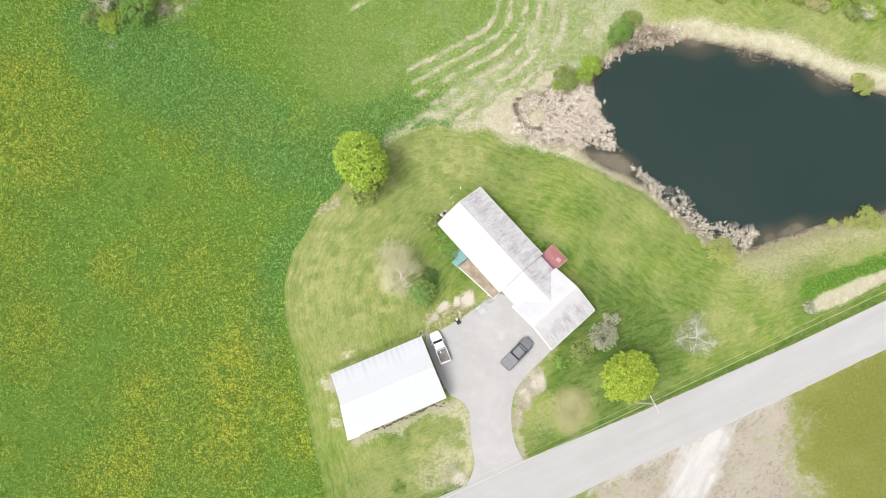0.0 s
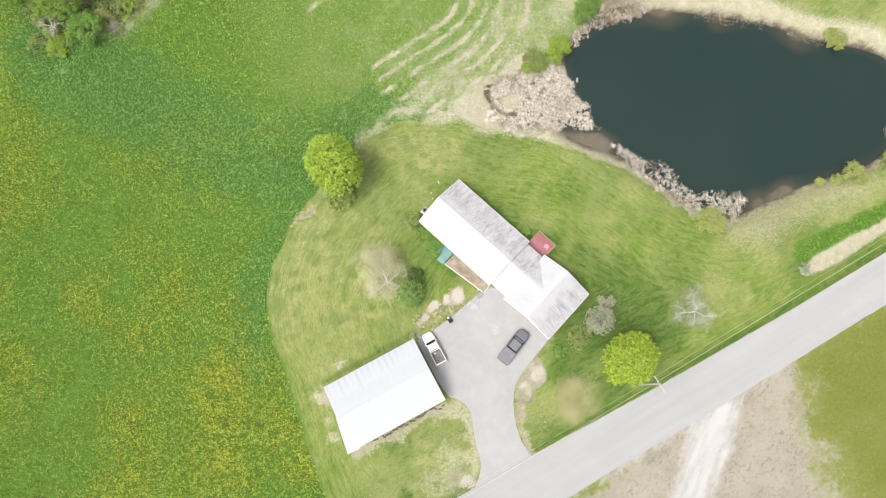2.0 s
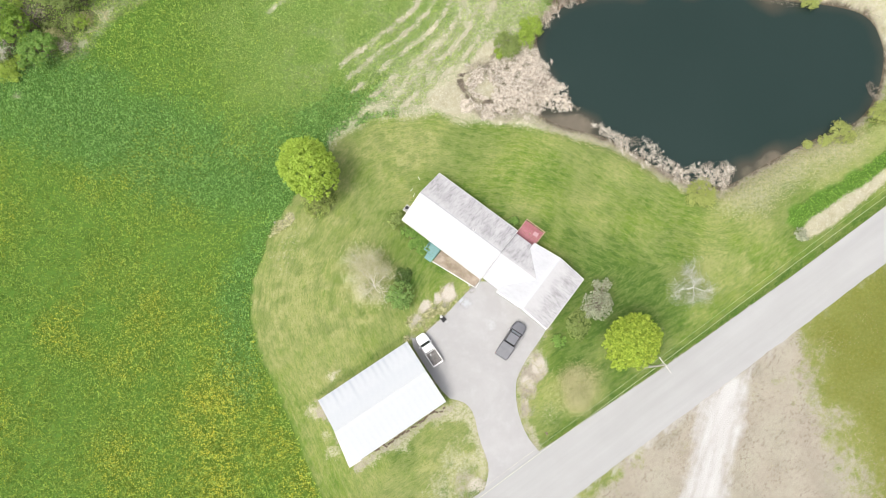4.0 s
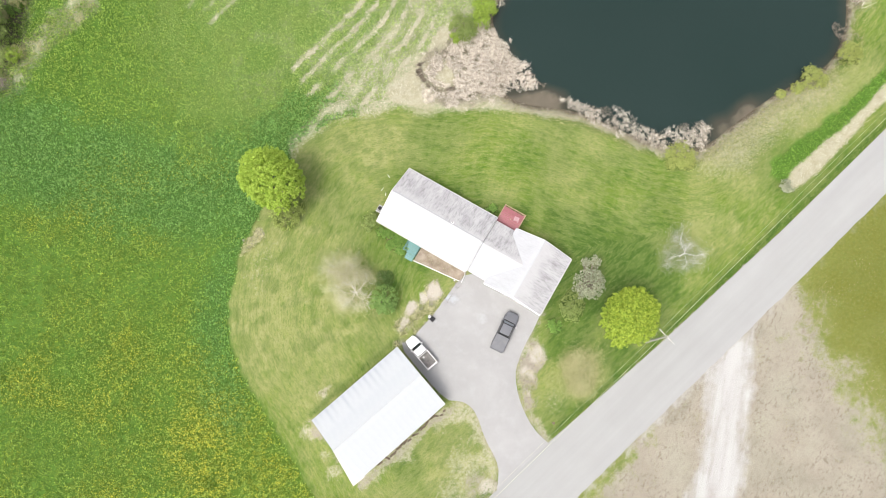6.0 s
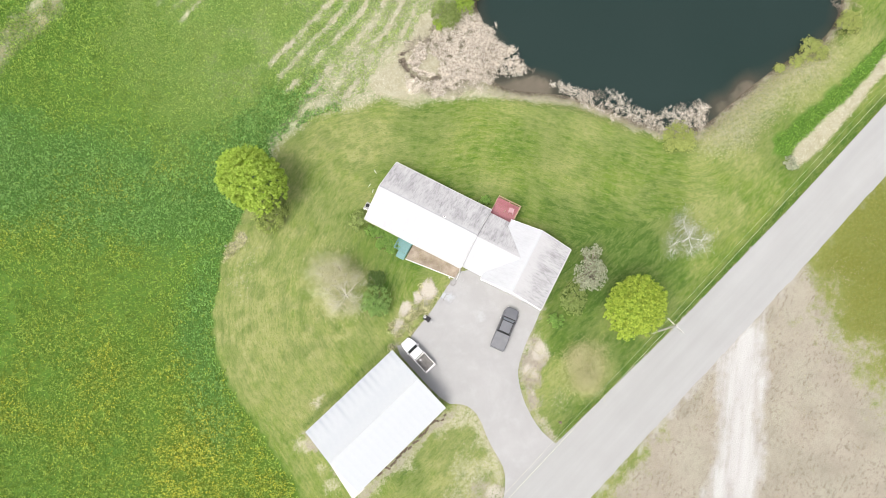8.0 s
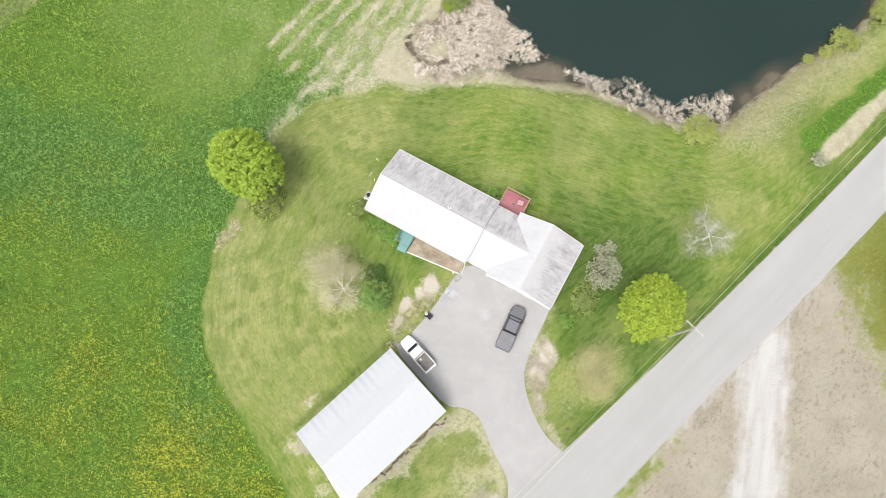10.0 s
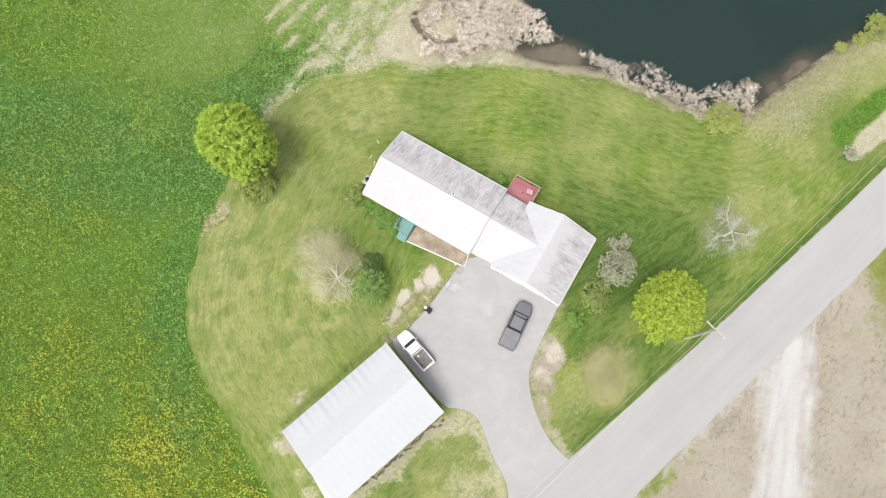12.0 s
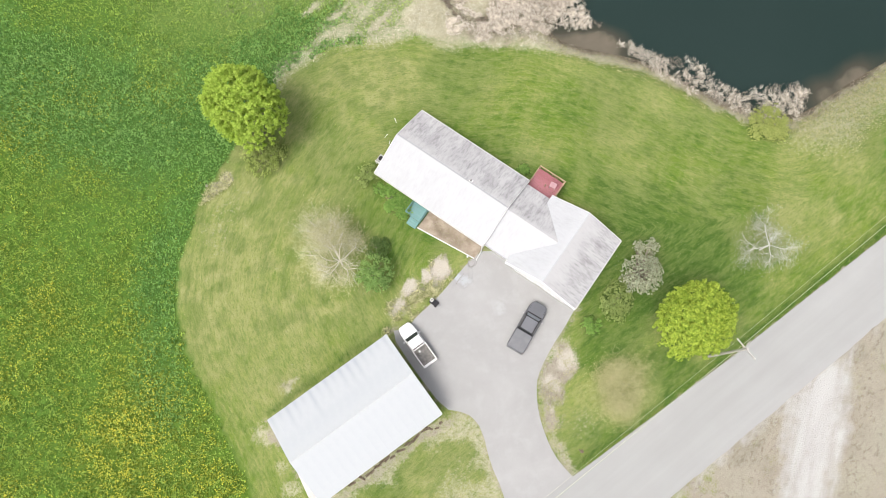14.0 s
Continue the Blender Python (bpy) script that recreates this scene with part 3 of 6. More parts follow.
def ground_material():
    m, nt, b = nodes_of("turf_and_soil", 0.85, 0.0, 0.15)
    co = nt.nodes.new("ShaderNodeTexCoord").outputs["Object"]

    def at(name):
        return add(nt, "ShaderNodeAttribute", attr=name).outputs["Fac"]
    n1 = ramp(nt, noise_out(nt, co, 0.9, 5.0, 0.6), 0.3, 0.7)
    n2 = ramp(nt, noise_out(nt, co, 0.22, 4.0, 0.55), 0.35, 0.65)
    n3 = ramp(nt, noise_out(nt, co, 6.0, 4.0, 0.7), 0.3, 0.7)
    n4 = noise_out(nt, co, 26.0, 3.0, 0.7)
    n5 = ramp(nt, noise_out(nt, co, 2.4, 5.0, 0.7), 0.3, 0.7)
    # hay field
    field = mix(nt, n1, (0.078, 0.17, 0.019), (0.13, 0.23, 0.034))
    field = mix(nt, calc(nt, "MULTIPLY", at("lush"), 0.55), field, (0.065, 0.155, 0.036))
    field = mix(nt, calc(nt, "MULTIPLY", at("flow"), 0.5), field, (0.15, 0.18, 0.012))
    field = mix(nt, calc(nt, "MULTIPLY", at("pale"), 0.75), field, mix(nt, n2, (0.165, 0.265, 0.065), (0.24, 0.3, 0.09)))
    field = mix(nt, calc(nt, "MULTIPLY", n5, 0.5), field, (0.03, 0.085, 0.008))
    field = mix(nt, calc(nt, "MULTIPLY", n3, 0.3), field, (0.03, 0.085, 0.008))
    # mown lawn, with the mower's passes along its edge
    edge = at("edge")
    sep = nt.nodes.new("ShaderNodeSeparateXYZ")
    nt.links.new(co, sep.inputs[0])
    com = nt.nodes.new("ShaderNodeCombineXYZ")
    for i, v in enumerate((calc(nt, "MULTIPLY", edge, 2.0), calc(nt, "MULTIPLY", sep.outputs[0], 0.62), calc(nt, "MULTIPLY", sep.outputs[1], 0.62))):
        nt.links.new(v, com.inputs[i])
    pas = ramp(nt, noise_out(nt, com.outputs[0], 1.0, 6.0, 0.68), 0.46, 0.62)
    dark = ramp(nt, noise_out(nt, com.outputs[0], 0.77, 6.0, 0.68), 0.48, 0.63)
    lane = calc(nt, "SINE", calc(nt, "ADD", calc(nt, "MULTIPLY", edge, 5.6), calc(nt, "MULTIPLY", n2, 1.8)))
    lane = calc(nt, "MULTIPLY", ramp(nt, lane, -0.2, 0.9), calc(nt, "MAXIMUM", ramp(nt, noise_out(nt, co, 0.13, 3.0), 0.42, 0.62), calc(nt, "MULTIPLY", ramp(nt, edge, -7.0, -1.0), 0.5)))
    lawn_c = mix(nt, n2, (0.098, 0.172, 0.018), (0.152, 0.206, 0.034))
    lawn_c = mix(nt, calc(nt, "MULTIPLY", pas, 0.62), lawn_c, (0.272, 0.278, 0.108))
    lawn_c = mix(nt, calc(nt, "MULTIPLY", lane, 0.38), lawn_c, (0.275, 0.28, 0.105))
    lawn_c = mix(nt, calc(nt, "MULTIPLY", dark, 0.72), lawn_c, (0.06, 0.13, 0.012))
    mow = nt.nodes.new("ShaderNodeMapping")
    mow.vector_type = "TEXTURE"
    mow.inputs["Rotation"].default_value = (0, 0, radians(58))
    mow.inputs["Scale"].default_value = (2.6, 1.0, 1.0)
    nt.links.new(co, mow.inputs[0])
    lawn_c = mix(nt, calc(nt, "MULTIPLY", ramp(nt, noise_out(nt, mow.outputs[0], 0.75, 6.0, 0.7), 0.48, 0.64), 0.34), lawn_c, (0.285, 0.278, 0.118))
    lawn_c = mix(nt, calc(nt, "MULTIPLY", ramp(nt, noise_out(nt, mow.outputs[0], 0.93, 6.0, 0.72), 0.5, 0.7), 0.32), lawn_c, (0.07, 0.125, 0.014))
    lawn_c = mix(nt, calc(nt, "MULTIPLY", at("tan"), calc(nt, "ADD", 0.35, calc(nt, "MULTIPLY", n1, 0.65)), True), lawn_c, (0.3, 0.297, 0.128))
    # dark green turf and painted shade go over the lawn colour
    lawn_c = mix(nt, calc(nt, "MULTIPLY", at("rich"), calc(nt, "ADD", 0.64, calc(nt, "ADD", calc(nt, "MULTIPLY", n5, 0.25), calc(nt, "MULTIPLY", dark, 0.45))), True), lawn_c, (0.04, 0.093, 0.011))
    lawn_c = mix(nt, calc(nt, "MULTIPLY", ramp(nt, noise_out(nt, com.outputs[0], 2.3, 5.0, 0.7), 0.5, 0.62), 0.2), lawn_c, (0.27, 0.27, 0.11))
    lawn_c = mix(nt, calc(nt, "MULTIPLY", ramp(nt, noise_out(nt, com.outputs[0], 2.9, 5.0, 0.7), 0.5, 0.62), 0.4), lawn_c, (0.06, 0.115, 0.012))
    pass_line = ramp(nt, calc(nt, "SINE", calc(nt, "ADD", calc(nt, "MULTIPLY", edge, 6.6), calc(nt, "MULTIPLY", n2, 1.6))), 0.0, 0.95)
    pass_line = calc(nt, "MULTIPLY", calc(nt, "MULTIPLY", pass_line, ramp(nt, edge, -8.0, -1.5)), calc(nt, "MULTIPLY", ramp(nt, sep.outputs[0], 14.0, 4.0), ramp(nt, n5, 0.1, 0.6)))
    lawn_c = mix(nt, calc(nt, "MULTIPLY", pass_line, 0.26), lawn_c, (0.085, 0.125, 0.025))
    lawn_c = mix(nt, calc(nt, "MULTIPLY", n3, 0.22), lawn_c, (0.06, 0.115, 0.012))
    lawn_c = mix(nt, at("olive"), lawn_c, mix(nt, n5, (0.1, 0.118, 0.016), (0.168, 0.172, 0.036)))
    col = mix(nt, at("lawn"), field, lawn_c)
    straw = mix(nt, n1, (0.37, 0.35, 0.24), (0.5, 0.475, 0.37))
    straw = mix(nt, calc(nt, "MULTIPLY", n3, 0.4), straw, (0.17, 0.15, 0.08))
    f = ramp(nt, calc(nt, "ADD", at("dry"), calc(nt, "MULTIPLY", calc(nt, "SUBTRACT", calc(nt, "ADD", n3, n5), 1.0), 0.55)), 0.22, 0.8)
    col = mix(nt, f, col, straw)
    tr = nt.nodes.new("ShaderNodeMapping")
    tr.vector_type = "TEXTURE"
    tr.inputs["Rotation"].default_value = (0, 0, radians(58))
    tr.inputs["Scale"].default_value = (7.0, 1.0, 1.0)
    nt.links.new(co, tr.inputs[0])
    scuff = nt.nodes.new("ShaderNodeMapping")
    scuff.vector_type = "TEXTURE"
    scuff.inputs["Rotation"].default_value = (0, 0, radians(35))
    scuff.inputs["Scale"].default_value = (1.5, 1.0, 1.0)
    nt.links.new(co, scuff.inputs[0])
    rut = ramp(nt, noise_out(nt, tr.outputs[0], 0.8, 3.0, 0.5), 0.35, 0.65)
    soil = mix(nt, n2, (0.248, 0.226, 0.18), (0.335, 0.312, 0.262))
    soil = mix(nt, calc(nt, "MULTIPLY", ramp(nt, noise_out(nt, scuff.outputs[0], 1.3, 6.0, 0.75), 0.5, 0.68), 0.3), soil, (0.15, 0.13, 0.1))
    soil = mix(nt, calc(nt, "MULTIPLY", calc(nt, "MULTIPLY", n3, n2), 0.4), soil, (0.17, 0.165, 0.08))
    clod = calc(nt, "MULTIPLY", ramp(nt, noise_out(nt, scuff.outputs[0], 2.2, 6.0, 0.8), 0.52, 0.6), calc(nt, "ADD", 0.25, ramp(nt, noise_out(nt, co, 0.3, 3.0), 0.42, 0.58)), True)
    soil = mix(nt, calc(nt, "MULTIPLY", ramp(nt, noise_out(nt, co, 0.12, 4.0), 0.42, 0.6), 0.3), soil, (0.335, 0.288, 0.24))
    soil = mix(nt, calc(nt, "MULTIPLY", clod, 0.62), soil, (0.145, 0.115, 0.088))
    f = ramp(nt, calc(nt, "ADD", at("dirt"), calc(nt, "MULTIPLY", calc(nt, "SUBTRACT", calc(nt, "ADD", n3, n1), 1.0), 0.5)), 0.3, 0.7)
    col = mix(nt, f, col, soil)
    grav = mix(nt, calc(nt, "ADD", calc(nt, "MULTIPLY", rut, 0.65), calc(nt, "MULTIPLY", n3, 0.35)), (0.355, 0.345, 0.33), (0.44, 0.435, 0.425))
    f = ramp(nt, calc(nt, "ADD", at("gravel"), calc(nt, "MULTIPLY", calc(nt, "SUBTRACT", calc(nt, "ADD", rut, n1), 1.0), 0.4)), 0.1, 0.95)
    f = calc(nt, "MULTIPLY", f, ramp(nt, at("gravel"), 0.0, 0.2))
    col = mix(nt, f, col, grav)
    sand = mix(nt, n3, (0.37, 0.337, 0.282), (0.47, 0.434, 0.375))
    col = mix(nt, ramp(nt, calc(nt, "ADD", at("cream"), calc(nt, "MULTIPLY", calc(nt, "SUBTRACT", calc(nt, "ADD", n3, n5), 1.0), 0.4)), 0.25, 0.75), col, sand)
    mud = mix(nt, n1, (0.06, 0.048, 0.034), (0.12, 0.098, 0.07))
    col = mix(nt, at("mud"), col, mud)
    col = mix(nt, calc(nt, "MULTIPLY", ramp(nt, n4, 0.35, 0.7), 0.22), col, (0.05, 0.06, 0.02))
    nt.links.new(col, b.inputs["Base Color"])
    bump(nt, b, calc(nt, "ADD", n4, calc(nt, "MULTIPLY", n3, 1.2)), 0.5, 0.05)
    return m


GROUND = ground_material()
gm = raw("ground", np.stack((X, Y, Z), -1), faces, GROUND)
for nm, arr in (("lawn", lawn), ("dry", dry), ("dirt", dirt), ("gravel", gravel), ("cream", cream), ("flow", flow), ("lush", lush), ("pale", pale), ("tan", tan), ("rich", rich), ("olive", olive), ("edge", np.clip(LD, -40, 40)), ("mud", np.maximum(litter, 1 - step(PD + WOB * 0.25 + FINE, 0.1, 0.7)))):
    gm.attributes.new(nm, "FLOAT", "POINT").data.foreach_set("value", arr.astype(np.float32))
for p in gm.polygons:
    p.use_smooth = True
tagged(new("ground", gm), "mown green lawn beside a flowering hay field and bare soil", "ground", kind="structure")

# ---- pond ----
WM, wnt, wb = nodes_of("pond_water", 0.06, 0.0, 0.38)
wb.inputs["IOR"].default_value = 1.33
wco = wnt.nodes.new("ShaderNodeTexCoord").outputs["Object"]
wsh = ramp(wnt, calc(wnt, "ADD", add(wnt, "ShaderNodeAttribute", attr="shore").outputs["Fac"], calc(wnt, "MULTIPLY", noise_out(wnt, wco, 0.25, 4.0), 1.6)), 0.6, 5.0)
wcol = mix(wnt, wsh, (0.056, 0.051, 0.036), mix(wnt, noise_out(wnt, wco, 0.05, 2.0), (0.012, 0.024, 0.021), (0.017, 0.03, 0.027)))
wcol = mix(wnt, ramp(wnt, calc(wnt, "ADD", add(wnt, "ShaderNodeAttribute", attr="shore").outputs["Fac"], calc(wnt, "MULTIPLY", noise_out(wnt, wco, 0.4, 4.0), 1.2)), 0.3, 1.6), (0.125, 0.108, 0.082), wcol)
wnt.links.new(wcol, wb.inputs["Base Color"])
bump(wnt, wb, noise_out(wnt, wco, 2.2, 3.0), 0.04, 0.02)
wx, wy = np.arange(15, 86, 0.8), np.arange(16, 68, 0.8)
AX, AY = np.meshgrid(wx, wy)
wd = sdist(AX.ravel(), AY.ravel(), POND_EDGE)
wi = np.arange(wd.size).reshape(AX.shape)
wf = np.stack((wi[:-1, :-1], wi[:-1, 1:], wi[1:, 1:], wi[1:, :-1]), -1).reshape(-1, 4)
wf = wf[(wd[wf] < 1.2).any(1)]
AXr, AYr = AX.ravel(), AY.ravel()
shoal = 2.6 - wd * 0.9
for px, py, pr in ((24.5, 38.6, 4.6), (28.5, 37.2, 3.4), (50.5, 25.2, 4.0), (55, 26.4, 3.0), (41, 57.6, 5.0), (50, 55.6, 4.0), (62, 51, 4.5)):
    shoal -= (3.8 if py < 40 and px < 30 else 3.1) * np.exp(-(np.hypot(AXr - px, AYr - py) + 2.4 * (fbm(AXr, AYr, 3.0, 3, 4.0) - 0.5)) ** 2 / (0.5 * pr * pr))
wm = raw("water", np.stack((AX.ravel(), AY.ravel(), np.full(wd.size, WATER_Z)), -1), wf, WM)
wm.attributes.new("shore", "FLOAT", "POINT").data.foreach_set("value", np.clip(shoal, 0, 50).astype(np.float32))
tagged(new("water", wm), "still dark green farm pond with muddy shallows", "pond", kind="structure")

# ---- road and driveway ----
def road_surface():
    m, nt, b = nodes_of("worn_road_asphalt", 0.9, 0.0, 0.2)
    co = nt.nodes.new("ShaderNodeTexCoord").outputs["Object"]
    mp = nt.nodes.new("ShaderNodeMapping")
    mp.vector_type = "TEXTURE"
    mp.inputs["Rotation"].default_value = (0, 0, radians(24.2))
    mp.inputs["Scale"].default_value = (14.0, 1.0, 1.0)
    nt.links.new(co, mp.inputs[0])
    run = ramp(nt, noise_out(nt, mp.outputs[0], 0.55, 4.0, 0.55), 0.35, 0.65)
    fine = noise_out(nt, co, 16.0, 4.0, 0.7)
    blot = ramp(nt, noise_out(nt, co, 0.25, 4.0), 0.35, 0.7)
    col = mix(nt, run, (0.287, 0.289, 0.283), (0.32, 0.322, 0.316))
    col = mix(nt, calc(nt, "MULTIPLY", blot, 0.25), col, (0.25, 0.245, 0.24))
    col = mix(nt, calc(nt, "MULTIPLY", ramp(nt, fine, 0.3, 0.7), 0.2), col, (0.2, 0.197, 0.193))
    nt.links.new(col, b.inputs["Base Color"])
    bump(nt, b, fine, 0.3, 0.01)
    return m


ROAD_MAT = road_surface()


def driveway_surface():
    m, nt, b = nodes_of("driveway_asphalt", 0.9, 0.0, 0.2)
    co = nt.nodes.new("ShaderNodeTexCoord").outputs["Object"]
    fine = noise_out(nt, co, 16.0, 4.0, 0.7)
    wob = calc(nt, "MULTIPLY", calc(nt, "SUBTRACT", noise_out(nt, co, 1.1, 5.0, 0.65), 0.5), 2.6)
    col = mix(nt, ramp(nt, noise_out(nt, co, 0.3, 4.0), 0.35, 0.65), (0.296, 0.293, 0.289), (0.333, 0.33, 0.326))
    col = mix(nt, calc(nt, "MULTIPLY", ramp(nt, noise_out(nt, co, 0.6, 5.0, 0.65), 0.52, 0.68), 0.4), col, (0.35, 0.35, 0.352))
    col = mix(nt, calc(nt, "MULTIPLY", ramp(nt, noise_out(nt, co, 0.16, 6.0), 0.5, 0.75), 0.35), col, (0.215, 0.212, 0.209))
    col = mix(nt, calc(nt, "MULTIPLY", ramp(nt, fine, 0.3, 0.7), 0.25), col, (0.165, 0.163, 0.16))
    # bluish pale patches by the house corner, with a dark rim
    for x, y, r in ((3.8, 12.5, 0.75), (3.3, 13.2, 0.45), (6.9, 8.6, 0.9)):
        gap = nt.nodes.new("ShaderNodeVectorMath")
        gap.operation = "DISTANCE"
        nt.links.new(co, gap.inputs[0])
        gap.inputs[1].default_value = (x, y, 0.05)
        d = calc(nt, "ADD", gap.outputs["Value"], wob)
        rim = calc(nt, "MULTIPLY", ramp(nt, d, r * 0.7, r * 1.05), ramp(nt, d, r * 1.7, r * 1.1))
        col = mix(nt, calc(nt, "MULTIPLY", rim, 0.16 if x < 5 else 0.0), col, (0.16, 0.165, 0.19))
        col = mix(nt, calc(nt, "MULTIPLY", ramp(nt, d, r, r * 0.3), 0.55), col, (0.36, 0.385, 0.42) if x < 5 else (0.37, 0.375, 0.385))
    nt.links.new(col, b.inputs["Base Color"])
    bump(nt, b, fine, 0.3, 0.01)
    return m


DRIVE_MAT = driveway_surface()


def ribbon(line, z0, z1, bm):
    pts = [Vector(p) for p in line]
    L, R = [], []
    for i, p in enumerate(pts):
        d = (pts[min(i + 1, len(pts) - 1)] - pts[max(i - 1, 0)]).normalized()
        n = Vector((d.y, -d.x))
        L.append(p)
        R.append(p + n * (road_wide(p.x) + 0.14 * (noise.noise(Vector((p.x * 0.35, p.y * 0.35, 0.0)))) + 0.12 * noise.noise(Vector((p.x * 1.3, p.y * 1.3, 3.0)))))
    n = len(pts)
    a = [bm.verts.new((*p, z1)) for p in L]
    b = [bm.verts.new((*p, z1)) for p in R]
    c = [bm.verts.new((*p, z0)) for p in L]
    d = [bm.verts.new((*p, z0)) for p in R]
    for i in range(n - 1):
        bm.faces.new((a[i], b[i], b[i + 1], a[i + 1]))
        bm.faces.new((a[i], a[i + 1], c[i + 1], c[i]))
        bm.faces.new((b[i], d[i], d[i + 1], b[i + 1]))
    return bm


def finer(line, gap=3.0):
    out = []
    for (ax, ay), (bx, by) in zip(line[:-1], line[1:]):
        n = max(1, int(math.hypot(bx - ax, by - ay) / gap))
        out += [(ax + (bx - ax) * i / n, ay + (by - ay) * i / n) for i in range(n)]
    return out + [line[-1]]


part_road = new("road", meshed("road", ribbon(finer(ROAD_NEAR, 0.9), -0.3, 0.062, bmesh.new()), ROAD_MAT))
tagged(part_road, "pale worn asphalt country road without markings", "road", kind="structure")
dbm = prism(bmesh.new(), smooth_loop(DRIVE, 1), -0.2, 0.052, "z")
tagged(new("driveway", meshed("driveway", dbm, DRIVE_MAT)), "pale grey asphalt driveway widening between house and barn", "driveway", kind="structure")

# ---- house ----
WHITE = surf("white_siding", (0.74, 0.74, 0.72), (0.8, 0.8, 0.79), 1.2, 0.6, 0.0, 30.0, 0.1, 0.005)
TRIM = surf("white_trim", (0.6, 0.6, 0.59), (0.68, 0.68, 0.67), 2.0, 0.45, 0.0, 30.0, 0.05, 0.003)
GUTTER = surf("weathered_gutter", (0.42, 0.42, 0.4), (0.48, 0.48, 0.45), 2.0, 0.45, 0.0, 30.0, 0.05, 0.003)
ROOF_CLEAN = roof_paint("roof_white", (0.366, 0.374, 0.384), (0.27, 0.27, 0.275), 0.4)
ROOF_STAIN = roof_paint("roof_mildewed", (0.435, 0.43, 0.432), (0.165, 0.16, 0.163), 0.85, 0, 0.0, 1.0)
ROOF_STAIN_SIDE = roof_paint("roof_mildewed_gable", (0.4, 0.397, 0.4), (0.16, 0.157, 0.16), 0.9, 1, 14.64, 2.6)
# same white paint made lighter, standing in for stronger light on this slope
ROOF_CLEAN_SIDE_LIT = roof_paint("roof_white_gable_lit", (0.415, 0.424, 0.435), (0.27, 0.27, 0.275), 0.4, 1, 14.64)
DARK = surf("black_plastic", (0.016, 0.016, 0.018), (0.024, 0.024, 0.026), 3.0, 0.6, spec=0.2)

house = thing("house", pose(5.2, 23.5, 0, 0, 0, -48.6), "long white single-storey house with a mildewed pale metal roof", "house")
SLOPE = 0.447


def gable_x(name, x0, x1, half, eave, y_side, material, label, thick=0.14):
    """One slope of a roof whose ridge runs along x; y_side is +1 or -1."""
    top = eave + half * SLOPE
    poly = [(0, top), (y_side * half, eave), (y_side * half, eave - thick), (0, top - thick)]
    return part(name, prism(bmesh.new(), poly, x0, x1, "x"), material, house, label)


def gable_y(name, y0, y1, mid, half, eave, x_side, material, label, thick=0.14):
    top = eave + half * SLOPE
    poly = [(mid, top), (mid + x_side * half, eave), (mid + x_side * half, eave - thick), (mid, top - thick)]
    return part(name, prism(bmesh.new(), poly, y0, y1, "y"), material, house, label)


EAVE = 2.8
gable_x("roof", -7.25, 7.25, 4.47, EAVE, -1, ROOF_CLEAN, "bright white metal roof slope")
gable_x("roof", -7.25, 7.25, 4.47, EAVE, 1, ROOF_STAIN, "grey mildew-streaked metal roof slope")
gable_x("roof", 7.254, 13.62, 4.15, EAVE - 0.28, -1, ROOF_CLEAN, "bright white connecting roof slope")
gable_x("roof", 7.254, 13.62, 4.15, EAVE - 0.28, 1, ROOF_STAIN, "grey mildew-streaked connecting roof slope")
gable_y("roof", -4.5, 4.5, 14.64, 4.4, EAVE, -1, ROOF_CLEAN_SIDE_LIT, "bright white garage roof slope")
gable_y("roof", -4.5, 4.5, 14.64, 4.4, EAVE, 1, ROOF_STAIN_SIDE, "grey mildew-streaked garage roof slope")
RT = EAVE + 4.47 * SLOPE
part("ridge_cap", prism(bmesh.new(), [(-0.16, RT - 0.06), (0, RT + 0.03), (0.16, RT - 0.06)], -7.25, 7.25, "x"), ROOF_CLEAN, house)
RG = EAVE + 4.4 * SLOPE
part("ridge_cap", prism(bmesh.new(), [(14.56, RG - 0.03), (14.64, RG + 0.015), (14.72, RG - 0.03)], -4.5, 4.5, "y"), ROOF_CLEAN_SIDE_LIT, house)
# walls with gables
part("wall", prism(bmesh.new(), [(-4.05, 0), (4.05, 0), (4.05, EAVE - 0.02), (0, RT - 0.2), (-4.05, EAVE - 0.02)], -6.95, 7.1, "x"), WHITE, house)
part("wall", boxed(7.1, 10.7, -3.75, 3.75, 0, EAVE - 0.35), WHITE, house)
part("wall", prism(bmesh.new(), [(10.62, 0), (18.66, 0), (18.66, EAVE - 0.02), (14.64, RG - 0.2), (10.62, EAVE - 0.02)], -4.1, 4.1, "y"), WHITE, house)
# gutters and barge boards
for y in (-4.53, 4.53):
    part("gutter", boxed(-7.25, 7.25, y - 0.06, y + 0.06, EAVE - 0.14, EAVE + 0.0, 0.015), GUTTER, house)
for x in (-7.29, 7.29):
    for s in (-1, 1):
        poly = [(0, RT + 0.02), (s * 4.5, EAVE + 0.02), (s * 4.5, EAVE - 0.18), (0, RT - 0.18)]
        part("barge_board", prism(bmesh.new(), poly, x - 0.022, x + 0.022, "x"), TRIM, house)
for x in (10.18, 19.1):
    part("gutter", boxed(x - 0.06, x + 0.06, -4.5 if x > 15 else -4.5, 4.5 if x > 15 else -4.2, EAVE - 0.14, EAVE, 0.015), GUTTER, house)
